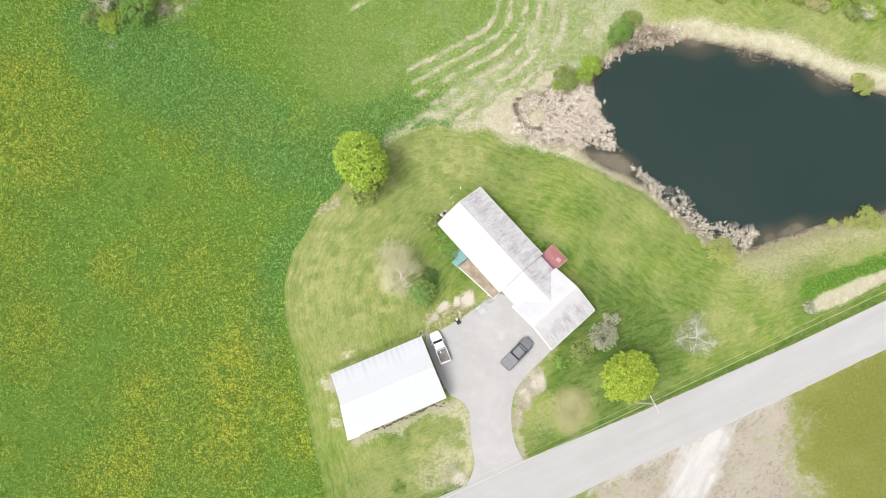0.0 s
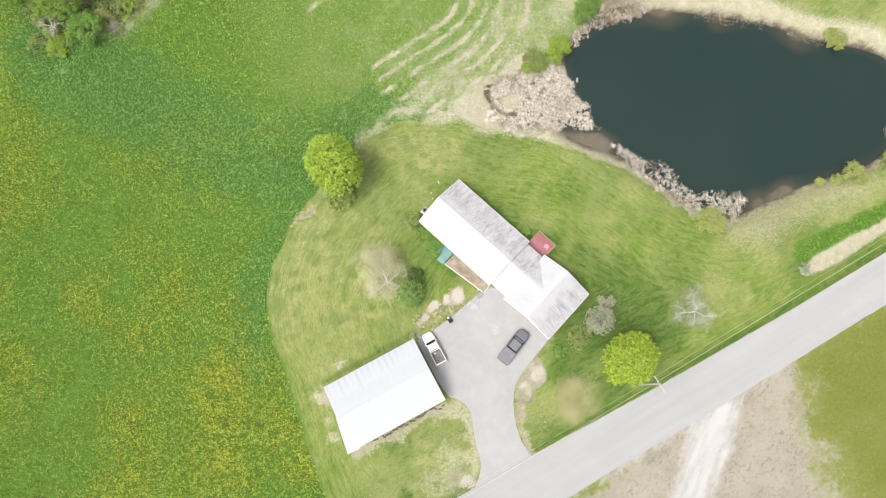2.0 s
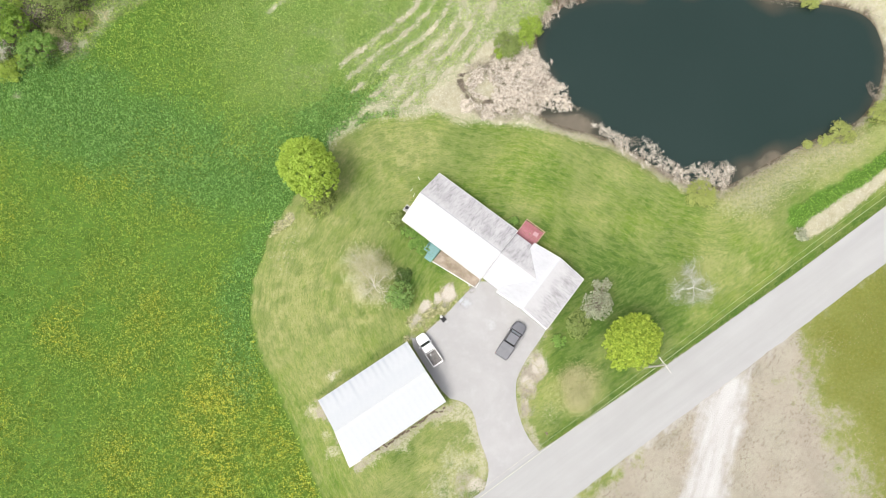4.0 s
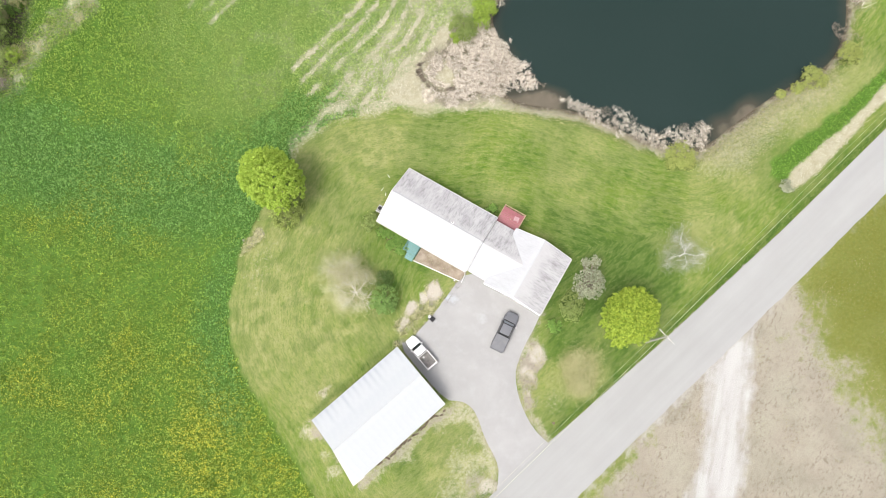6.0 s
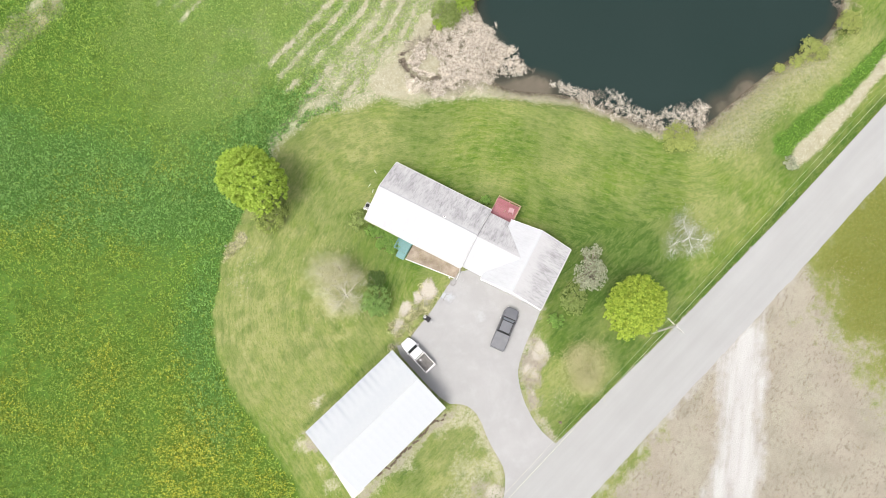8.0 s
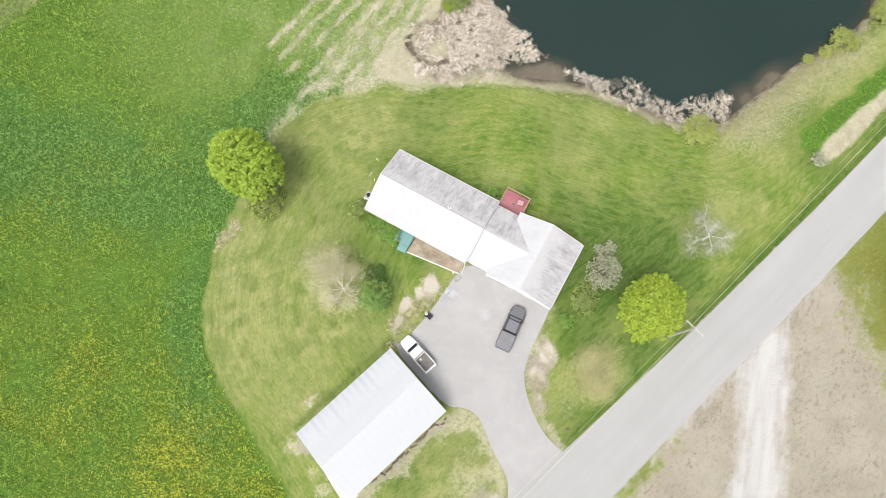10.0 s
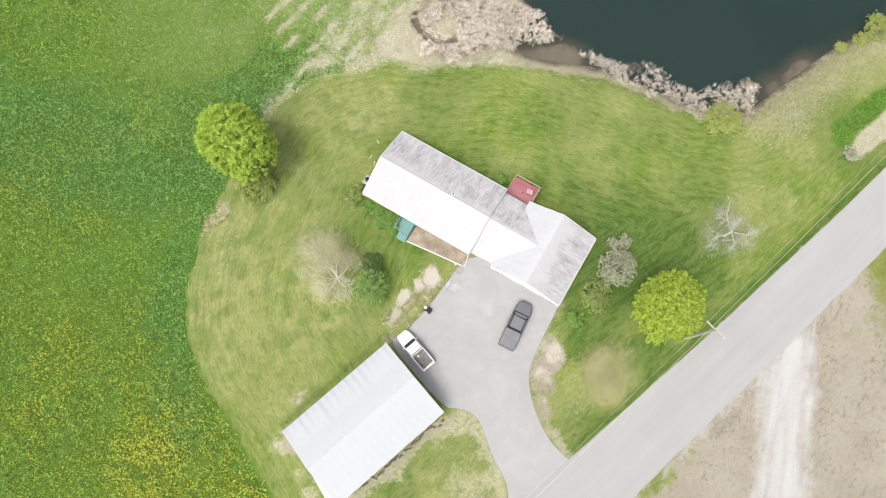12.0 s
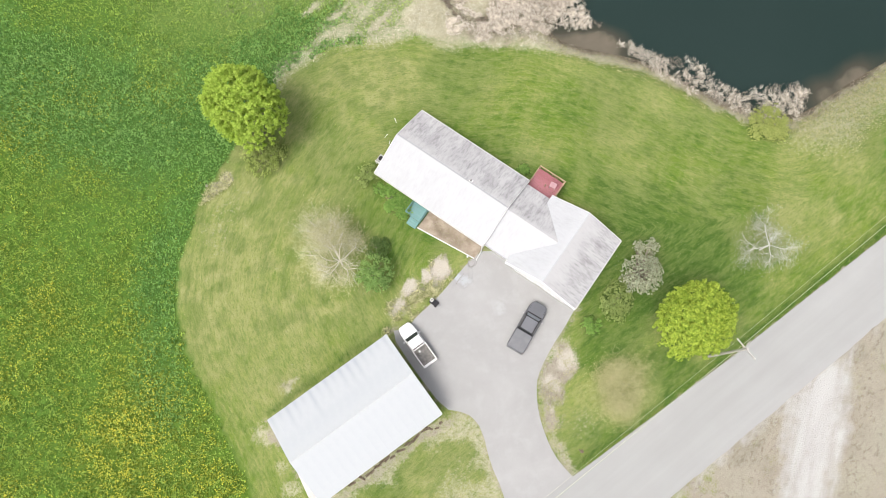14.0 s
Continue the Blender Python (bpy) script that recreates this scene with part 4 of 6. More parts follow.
for y in (-4.54, 4.54):
    for s in (-1, 1):
        poly = [(14.64, RG + 0.02), (14.64 + s * 4.42, EAVE + 0.02), (14.64 + s * 4.42, EAVE - 0.18), (14.64, RG - 0.18)]
        part("barge_board", prism(bmesh.new(), poly, y - (0.14 if y < 0 else 0.022), y + (0.04 if y < 0 else 0.022), "y"), TRIM, house)

# ---- barn ----
def barn_paint():
    """Pale blue-white sheet metal, with grey runs of dirt above the shaded eave."""
    m, nt, b = nodes_of("barn_roof_white", 0.45, 0.0, 0.3)
    co = nt.nodes.new("ShaderNodeTexCoord").outputs["Object"]
    sp = nt.nodes.new("ShaderNodeSeparateXYZ")
    nt.links.new(co, sp.inputs[0])
    i = nt.nodes.new("ShaderNodeObjectInfo")
    d = calc(nt, "ABSOLUTE", calc(nt, "SUBTRACT", sp.outputs[0], 0.42))
    wob = noise_out(nt, co, 2.0, 4.0)
    run = ramp(nt, calc(nt, "ADD", d, calc(nt, "MULTIPLY", wob, 0.16)), 0.46, 0.1)
    reach = calc(nt, "SUBTRACT", 4.3, calc(nt, "MULTIPLY", i.outputs["Random"], 2.4))
    run = calc(nt, "MULTIPLY", run, ramp(nt, calc(nt, "SUBTRACT", sp.outputs[1], reach), -0.8, 1.6))
    col = mix(nt, ramp(nt, noise_out(nt, co, 0.6, 4.0), 0.35, 0.65), (0.372, 0.392, 0.406), (0.395, 0.412, 0.422))
    col = mix(nt, calc(nt, "MULTIPLY", run, 0.5), col, (0.26, 0.285, 0.31))
    nt.links.new(col, b.inputs["Base Color"])
    bump(nt, b, wob, 0.05, 0.01)
    return m


BARN_ROOF = barn_paint()
BARN_RIDGE = surf("barn_ridge_white", (0.395, 0.41, 0.42), (0.41, 0.425, 0.43), 1.0, 0.45)
barn = thing("barn", pose(-10.35, 0.75, 0, 0, 0, 22.6), "white pole barn with a ribbed pale metal roof", "barn")
BL, BW, BE, BS = 7.4, 5.0, 3.4, 0.36
BT = BE + BW * BS
part("wall", prism(bmesh.new(), [(-4.75, 0), (4.75, 0), (4.75, BE - 0.0), (0, BT - 0.12), (-4.75, BE - 0.0)], -7.1, 7.0, "x"), WHITE, barn)
PANEL = 2 * BL / 16
for s in (-1, 1):
    pm = bmesh.new()
    n = 1
    prof = []
    for k in range(n + 1):
        x = PANEL * k / n
        for dx, dz in ((-0.04, 0), (-0.015, 0.003), (0.015, 0.003), (0.04, 0)):
            if 0 <= x + dx <= PANEL:
                prof.append((x + dx, dz))
    if prof[0][0] > 0:
        prof.insert(0, (0, 0.003))
    if prof[-1][0] < PANEL:
        prof.append((PANEL, 0.003))
    top = [pm.verts.new((x, 0, BT + z)) for x, z in prof]
    low = [pm.verts.new((x, s * BW, BE + z)) for x, z in prof]
    und = [pm.verts.new((x, s * BW, BE - 0.05)) for x, z in prof]
    for i in range(len(prof) - 1):
        pm.faces.new((top[i], top[i + 1], low[i + 1], low[i]))
        pm.faces.new((low[i], low[i + 1], und[i + 1], und[i]))
    pme = meshed("roof_panel", pm, BARN_ROOF)
    for k in range(16):
        ob = part("roof_panel", pme, None, barn)
        ob.location.x = -BL + k * PANEL
part("ridge_cap", prism(bmesh.new(), [(-0.12, BT - 0.034), (0, BT + 0.012), (0.12, BT - 0.034)], -BL, BL, "x"), BARN_RIDGE, barn)
for s in (-1, 1):
    part("roof_underside", prism(bmesh.new(), [(0, BT - 0.02), (s * BW, BE - 0.02), (s * BW, BE - 0.1), (0, BT - 0.1)], -BL + 0.02, BL - 0.02, "x"), TRIM, barn)

# ---- plants ----
LEAF_MAPLE = leafy("maple_leaves", (0.125, 0.225, 0.012), (0.55, 0.66, 0.1), 0.45)
LEAF_LIME = leafy("lime_maple_leaves", (0.2, 0.325, 0.024), (0.58, 0.72, 0.14), 0.5)
LEAF_FRESH = leafy("deep_green_leaves", (0.09, 0.18, 0.018), (0.27, 0.41, 0.06), 0.4)
LEAF_GREEN = leafy("green_leaves", (0.11, 0.22, 0.035), (0.24, 0.38, 0.085), 0.4)
LEAF_BLUE = leafy("blue_green_leaves", (0.11, 0.21, 0.045), (0.29, 0.43, 0.13), 0.4)
LEAF_OLIVE = leafy("olive_leaves", (0.14, 0.2, 0.05), (0.33, 0.4, 0.13), 0.4)
LEAF_OLIVE_DARK = leafy("dull_olive_leaves", (0.17, 0.23, 0.05), (0.36, 0.42, 0.12), 0.4)
LEAF_YELLOW = leafy("yellow_green_leaves", (0.18, 0.28, 0.03), (0.37, 0.48, 0.09), 0.4)
LEAF_PALE = leafy("pale_yellow_green_leaves", (0.25, 0.3, 0.07), (0.43, 0.47, 0.16), 0.4)
LEAF_BUD = leafy("opening_buds", (0.28, 0.29, 0.11), (0.46, 0.45, 0.22), 0.4)
LEAF_KHAKI = leafy("khaki_buds", (0.27, 0.275, 0.11), (0.56, 0.54, 0.29), 0.45)
LEAF_SHADE = leafy("shadow_dark_leaves", (0.045, 0.09, 0.016), (0.12, 0.19, 0.045), 0.3)
BLOSSOM = leafy("grey_lilac_blossom", (0.09, 0.108, 0.055), (0.45, 0.47, 0.325), 0.1)
BARK = surf("grey_bark", (0.16, 0.13, 0.1), (0.24, 0.2, 0.16), 4.0, 0.9, 0.0, 30.0, 0.6, 0.02)
GREY_BARK = surf("silvered_bark", (0.5, 0.49, 0.46), (0.62, 0.61, 0.57), 4.0, 0.85, 0.0, 30.0, 0.5, 0.02)
TWIG_GREY = leafy("grey_twigs", (0.3, 0.3, 0.27), (0.46, 0.46, 0.42), 0.2)
PALE_BARK = surf("bleached_bark", (0.52, 0.49, 0.42), (0.66, 0.63, 0.56), 4.0, 0.85, 0.0, 30.0, 0.5, 0.02)
TWIG_DULL = leafy("dull_olive_twigs", (0.36, 0.345, 0.16), (0.56, 0.525, 0.3), 0.3)
TWIG_OLIVE = leafy("budding_twigs", (0.4, 0.385, 0.23), (0.62, 0.585, 0.4), 0.3)
TWIG = leafy("dry_twigs", (0.36, 0.33, 0.24), (0.52, 0.48, 0.37), 0.2)


def leaf_cloud(lobes, clusters, each, leaf, seed, puff=0.42, floor=0.15):
    """Crown of leaf quads: clusters on bulging ellipsoid lobes, with gaps between them. lobes: centre, radii."""
    rng = np.random.default_rng(seed)
    vol = np.array([l[1][0] * l[1][1] for l in lobes])
    C, D, R = [], [], []
    for (c, r), n in zip(lobes, np.maximum(6, (clusters * vol / vol.sum()).astype(int))):
        d = rng.normal(size=(n, 3))
        d[:, 2] = np.abs(d[:, 2]) * 1.0 + rng.normal(size=n) * 0.25
        d /= np.linalg.norm(d, axis=1)[:, None]
        bulge = 0.92 + 0.06 * np.sin(d[:, 0] * 5 + seed) * np.sin(d[:, 1] * 4.3 + seed * 2) + 0.045 * rng.normal(size=n)
        dent = np.sin(d[:, 0] * 19 + seed) * np.sin(d[:, 1] * 17 + 1.3 * seed) + 0.6 * np.sin(d[:, 0] * 9 - d[:, 1] * 13 + seed)
        depth = np.where(rng.random(n) < 0.14, 0.6 + 0.25 * rng.random(n), 1.0 + 0.06 * dent)
        C.append(np.array(c) + d * np.array(r) * (bulge * depth)[:, None])
        D.append(d)
        R.append(np.full(n, min(r)))
    C, D = np.concatenate(C), np.concatenate(D)
    n = len(C)
    size = puff * (0.6 + 0.8 * rng.random(n))
    off = rng.normal(size=(n, each, 3))
    off /= np.linalg.norm(off, axis=2)[:, :, None]
    off += D[:, None, :] * 0.7
    P = C[:, None, :] + off * (size[:, None] * (0.45 + 0.55 * rng.random((n, each))))[:, :, None]
    P = P.reshape(-1, 3)
    nrm = (off + np.array((0, 0, 1.3)) + rng.normal(size=off.shape) * 0.42).reshape(-1, 3)
    keep = P[:, 2] > floor
    P, nrm = P[keep], nrm[keep]
    nrm /= np.linalg.norm(nrm, axis=1)[:, None]
    a = np.cross(nrm, rng.normal(size=nrm.shape))
    a /= np.linalg.norm(a, axis=1)[:, None]
    b = np.cross(nrm, a)
    s = leaf * (0.6 + 0.8 * rng.random(len(P)))[:, None]
    V = np.stack((P - a * s, P - b * s * 0.55 - nrm * s * 0.18, P + a * s, P + b * s * 0.55 - nrm * s * 0.18), 1).reshape(-1, 3)
    k = np.arange(len(P))[:, None] * 4
    return V, k + np.arange(4)


def branching(rng, base, up, length, radius, depth, lines, spread=0.6, droop=0.0, kids=3, curl=0.25):
    p, d = Vector(base), Vector(up).normalized()
    steps = 3
    for i in range(steps):
        d = (d + Vector(rng.normal(size=3)) * curl * 0.45 + Vector((0, 0, -droop))).normalized()
        q = p + d * (length / steps)
        r0 = radius * (1 - 0.28 * i / steps)
        r1 = radius * (1 - 0.28 * (i + 1) / steps)
        lines.append((p.copy(), q.copy(), r0, r1))
        p = q
        if depth > 0 and i >= 1:
            for _ in range(kids if i == steps - 1 else kids - 1):
                side = Vector(rng.normal(size=3)) + Vector((0, 0, 0.15))
                nd = (d * (1 - spread) + side.normalized() * spread).normalized()
                branching(rng, p, nd, length * (0.55 + 0.2 * rng.random()), r1 * 0.62, depth - 1, lines, spread, droop, kids, curl)


def leafy_tree(name, x, y, height, lobes, leaf_mat, label, category, seed, clusters, each, leaf, puff=0.42, trunk=0.22, bark=None, group=""):
    """lobes: (dx, dy, z, rx, ry, rz) about the trunk."""
    rng = np.random.default_rng(seed)
    z0 = float(ground_z(np.array([x]), np.array([y]))[0]) - 0.03
    t = thing(name, pose(x, y, z0), label, category, group)
    lines = []
    top = max(l[2] for l in lobes)
    fork = top * 0.45
    lines.append((Vector((0, 0, -0.1)), Vector((0, 0, fork)), trunk, trunk * 0.75))
    for dx, dy, z, rx, ry, rz in lobes:
        for k in range(4):
            w = rng.random() * 6.28
            e = Vector((dx + rx * 0.55 * math.cos(w), dy + ry * 0.55 * math.sin(w), z + rz * (0.2 + 0.4 * rng.random())))
            s = Vector((0, 0, fork * (0.7 + 0.3 * rng.random())))
            mid = s.lerp(e, 0.5) + Vector((0, 0, 0.2))
            lines.append((s, mid, trunk * 0.45, trunk * 0.3))
            lines.append((mid, e, trunk * 0.3, trunk * 0.1))
    part("trunk", rods("trunk", lines, bark or BARK, 6), None, t)
    V, F = leaf_cloud([((dx, dy, z), (rx, ry, rz)) for dx, dy, z, rx, ry, rz in lobes], clusters, each, leaf, seed, puff)
    part("crown", raw("crown", V, F, leaf_mat), None, t)
    return t


def bush(x, y, r, h, leaf_mat, label, seed, group="", leaf=0.13, dense=1.0):
    n = int(34 * dense * max(0.7, r) ** 1.7)
    lobes = [(0, 0, h * 0.45, r * 0.85, r * 0.85, h * 0.5)]
    rng = np.random.default_rng(seed)
    for k in range(3):
        w = rng.random() * 6.28
        lobes.append((r * 0.5 * math.cos(w), r * 0.5 * math.sin(w), h * 0.42, r * 0.55, r * 0.55, h * 0.42))
    return leafy_tree("shrub", x, y, h, lobes, leaf_mat, label, "shrub", seed, n, 16, leaf, 0.2 + 0.1 * r, 0.05 + 0.02 * r, None, group)


leafy_tree("maple_tree", -14.6, 34.7, 12, [(-0.1, 0.35, 6.6, 3.9, 3.95, 5.1), (-0.8, 1.1, 7.1, 3.5, 3.5, 4.8), (0.4, -0.5, 5.9, 3.6, 3.6, 4.6)], LEAF_LIME, "rounded pale lime-green maple at the field edge", "tree", 11, 1900, 24, 0.115, 0.22)
leafy_tree("maple_tree", 25.0, 1.95, 11, [(-0.15, 0.15, 6.5, 3.7, 3.45, 3.8), (0.5, 0.7, 6.4, 3.2, 3.0, 3.5), (-0.7, -0.35, 6.3, 3.3, 3.1, 3.5)], LEAF_MAPLE, "rounded bright yellow-green maple beside the road", "tree", 12, 1550, 24, 0.115, 0.22)
rng_l = np.random.default_rng(13)
heads = []
for dx, dy, z, r, rz, n in ((0, -0.2, 2.5, 2.05, 1.8, 32), (1.9, 2.5, 2.3, 0.7, 0.8, 6), (0.7, 2.7, 2.2, 0.4, 0.6, 4), (-0.8, -1.3, 2.2, 1.0, 1.2, 7), (1.5, 0.2, 2.2, 0.8, 1.0, 5)):
    for i in range(n):
        w, u = 2.4 * i + 0.5 * rng_l.random(), ((i + 0.5) / n) ** 0.5
        heads.append((dx + r * u * math.cos(w), dy + r * u * math.sin(w), z + rz * (1 - u * u) ** 0.5 * (0.75 + 0.3 * rng_l.random()), 0.4 + 0.12 * rng_l.random(), 0.4 + 0.12 * rng_l.random(), 0.4))
leafy_tree("lilac_tree", 22.2, 8.4, 4.6, heads, BLOSSOM, "grey-green flowering tree with dense clumped blossom", "tree", 13, 1900, 14, 0.052, 0.07, 0.1)
bush(-5.2, 15.3, 2.0, 4.0, LEAF_BLUE, "dense mid-green shrub beside a half-bare tree", 21)
# dark clump added where the taller shrub's soft shadow falls
bush(-4.5, 17.9, 1.25, 0.8, LEAF_SHADE, "low dark clump in place of a shrub's shadow", 27)
bush(-14.9, 31.3, 2.5, 1.7, LEAF_OLIVE_DARK, "low loose olive shrub under the maple", 22, dense=0.75)
bush(19.2, 6.2, 1.95, 2.2, LEAF_OLIVE, "loose olive-green shrub by the house end", 23)
bush(16.3, 4.4, 0.95, 1.0, LEAF_GREEN, "small blue-green shrub on the lawn", 24)
bush(-3.9, 26.4, 1.35, 1.5, LEAF_OLIVE, "round olive shrub at the house corner", 25)
bush(13.4, 22.9, 0.7, 0.9, LEAF_GREEN, "small dark green shrub beside the deck", 26)
for k, (x, y, r) in enumerate(((-2.6, 24.6, 0.75), (-1.9, 23.6, 0.85), (-1.3, 22.6, 0.85), (-0.7, 21.9, 0.7), (-1.1, 21.2, 0.6), (-0.6, 23.2, 0.7), (-1.5, 24.6, 0.75), (-2.3, 22.7, 0.6), (-0.1, 22.4, 0.55))):
    bush(x, y, r, 0.75, LEAF_GREEN, "bushy green perennial in the foundation bed", 30 + k, "foundation planting", 0.12, 1.3)
for k, (x, y, r, h, mt, lb) in enumerate((
        (42.2, 22.0, 2.2, 1.5, LEAF_PALE, "spreading olive-yellow shrub on the pond bank"), (66.1, 27.0, 1.8, 1.9, LEAF_PALE, "yellow-green shrub on the pond bank"),
        (63.4, 26.6, 1.0, 1.1, LEAF_PALE, "small yellow-green shrub on the pond bank"), (60.8, 26.5, 0.6, 0.7, LEAF_PALE, "small yellow-green shrub on the pond bank"),
        (72.6, 28.8, 1.8, 2.0, LEAF_PALE, "yellow-green shrub on the pond bank"), (18.2, 51.2, 2.1, 2.2, LEAF_OLIVE, "grey-green shrub at the reed edge"),
        (16.6, 50.3, 0.9, 1.0, LEAF_YELLOW, "small yellow-green shrub at the reed edge"), (22.9, 53.9, 1.7, 2.6, LEAF_YELLOW, "bright yellow-green shrub at the water"), (21.3, 51.7, 1.4, 2.2, LEAF_YELLOW, "bright yellow-green shrub at the water"),
        (27.8, 59.8, 2.1, 2.4, LEAF_GREEN, "green shrub at the pond corner"), (29.9, 61.8, 1.6, 1.8, LEAF_OLIVE, "green shrub at the pond corner"), (68.2, 50.6, 1.9, 1.4, LEAF_PALE, "low olive shrub on the far bank"),
        (55.0, 12.9, 0.9, 0.8, BLOSSOM, "small grey shrub at the end of the ditch"))):
    bush(x, y, r, h, mt, lb, 50 + k, "", 0.13, 1.25)
# wood's edge
leafy_tree("tree", -59.0, 69.0, 8, [(0, 0, 4.6, 3.4, 3.2, 2.6), (2.4, -1.6, 3.8, 2.2, 2.2, 2.2)], LEAF_FRESH, "deep green broadleaf tree at the wood's edge", "tree", 71, 240, 20, 0.17, 0.5, 0.18)
leafy_tree("tree", -54.0, 64.4, 5, [(0, 0, 2.6, 2.6, 2.4, 1.9), (-1.6, 0.8, 2.4, 1.6, 1.6, 1.5)], LEAF_GREEN, "leafy green tree at the wood's edge", "tree", 72, 160, 20, 0.16, 0.45, 0.12)
leafy_tree("tree", -66.0, 73.0, 8, [(0, 0, 4.6, 3.6, 3.6, 2.8)], LEAF_GREEN, "green broadleaf tree at the wood's edge", "tree", 73, 220, 18, 0.18, 0.5, 0.18)
leafy_tree("tree", -50.6, 74.6, 7, [(0, 0, 4.2, 4.0, 3.8, 2.6), (1.2, -2.2, 3.4, 2.2, 2.2, 2.0)], LEAF_OLIVE, "olive-green broadleaf tree at the wood's edge", "tree", 74, 330, 18, 0.18, 0.5, 0.15)
bush(-60.4, 62.6, 1.7, 1.5, LEAF_YELLOW, "bright yellow shrub at the wood's edge", 75)
bush(-59.2, 61.4, 1.0, 1.1, LEAF_YELLOW, "bright yellow shrub at the wood's edge", 78)
bush(-51.6, 66.4, 1.5, 1.4, LEAF_OLIVE, "brown-olive shrub at the wood's edge", 76, dense=0.7)
bush(-63.5, 63.6, 1.6, 1.4, LEAF_OLIVE, "olive shrub at the wood's edge", 77, dense=0.7)
rngw = np.random.default_rng(5)
for k in range(30):
    x, y = -69 + 25 * rngw.random(), 62.5 + 17 * rngw.random()
    if sdist(np.array([x]), np.array([y]), [(-70, 80), (-65, 64.5), (-59, 62.5), (-52, 64.5), (-45, 71), (-42, 82)])[0] > -0.3:
        continue
    mt = (LEAF_GREEN, LEAF_OLIVE, LEAF_BUD, LEAF_OLIVE, LEAF_YELLOW)[int(rngw.random() * 5)]
    bush(x, y, 0.8 + 0.9 * rngw.random(), 0.9 + 1.2 * rngw.random(), mt, "tangled undergrowth at the wood's edge", 150 + k, "undergrowth", 0.13, 0.9)
for k in range(34):
    x = 37 + 42 * (k + rngw.random() * 0.8) / 34
    y = 66.4 - max(0, (x - 52)) * 0.22 + rngw.random() * 3.4
    mt = (LEAF_YELLOW, LEAF_OLIVE, LEAF_YELLOW, LEAF_BUD, LEAF_GREEN)[int(rngw.random() * 5)]
    bush(x, y, 0.8 + 0.8 * rngw.random(), 0.9 + 0.9 * rngw.random(), mt, "low tangled brush along the field margin", 100 + k, "brush beyond the pond", 0.13, 0.9)


def bare_tree(name, x, y, label, seed, height, depth, arms, bark, twig_n=0, twig_r=0.22, low=0.45, lean=1.0, buds=0, twig_mat=None, thick=0.8, fine=1.0):
    rng = np.random.default_rng(seed)
    z0 = float(ground_z(np.array([x]), np.array([y]))[0]) - 0.03
    t = thing(name, pose(x, y, z0), label, "tree" if height > 2.5 else "shrub")
    trunk = [(Vector((0, 0, -0.1)), Vector((0.05, 0.02, height * low)), 0.12 * height / 5, 0.09 * height / 5)]
    lines = []
    for w, l, rise in arms:
        d = Vector((math.cos(radians(w)) * lean, math.sin(radians(w)) * lean, rise))
        branching(rng, (0.05, 0.02, height * low), d, l, 0.07 * height / 5, depth, lines, 0.55, 0.02, 3, 0.45)
    part("trunk", rods("trunk", trunk, bark, 7), None, t)
    part("limbwork", rods("limbwork", [(p, q, max(r0 * thick, 0.012), max(r1 * thick, 0.009)) for p, q, r0, r1 in lines], bark, 4), None, t)
    if twig_n:
        ends = np.array([tuple(q) for p, q, r0, r1 in lines])
        if buds:
            ends = ends[(ends[:, 0] < 0.8) | (ends[:, 1] > 0.2)]
        c = ends[rng.integers(0, len(ends), twig_n)] + rng.normal(size=(twig_n, 3)) * twig_r
        d = rng.normal(size=(twig_n, 3)) * np.array((1, 1, 0.5))
        d /= np.linalg.norm(d, axis=1)[:, None]
        s = np.cross(d, np.array((0, 0, 1.0)))
        L = (0.15 + 0.25 * rng.random((twig_n, 1))) / fine
        V = np.stack((c, c + d * L * 0.5 + s * 0.011 * fine, c + d * L, c + d * L * 0.5 - s * 0.011 * fine), 1).reshape(-1, 3)
        part("twig_haze", raw("twig_haze", V, np.arange(twig_n)[:, None] * 4 + np.arange(4), twig_mat or TWIG), None, t)["kind"] = "stuff"
    if buds:
        far = ends[ends[:, 1] > 0.9]
        c = far[rng.integers(0, len(far), buds)] + rng.normal(size=(buds, 3)) * 0.3
        a = rng.normal(size=(buds, 3))
        a /= np.linalg.norm(a, axis=1)[:, None]
        b = np.cross(a, np.array((0.2, 0.1, 1.0)))
        s = 0.032 + 0.026 * rng.random((buds, 1))
        V = np.stack((c - a * s, c - b * s * 0.6, c + a * s, c + b * s * 0.6), 1).reshape(-1, 3)
        part("young_foliage", raw("young_foliage", V, np.arange(buds)[:, None] * 4 + np.arange(4), LEAF_KHAKI), None, t, "opening olive buds")["kind"] = "stuff"
    return t


bare_tree("dead_tree", 36.6, 8.1, "bleached leafless tree with forked limbs on the lawn", 5, 5.0, 2, [(86, 2.1, 0.35), (95, 1.4, 0.8), (-30, 1.6, 0.3), (166, 2.0, 0.3), (-105, 1.3, 0.4)], GREY_BARK, 3600, 0.46, twig_mat=TWIG_GREY, thick=0.62, fine=0.8)
bare_tree("budding_tree", -8.8, 17.3, "half-bare pale-limbed tree with opening buds on one side", 8, 5.2, 2, [(w, l, 0.45) for w, l in ((80, 3.0), (95, 3.3), (60, 2.9), (122, 3.0), (150, 2.8), (180, 2.4), (215, 1.9), (250, 1.7), (290, 1.8), (325, 1.9), (20, 2.3), (70, 3.2), (105, 3.2))], PALE_BARK, 11000, 0.5, low=0.4, buds=10000, twig_mat=TWIG_OLIVE, thick=0.72, fine=0.5)
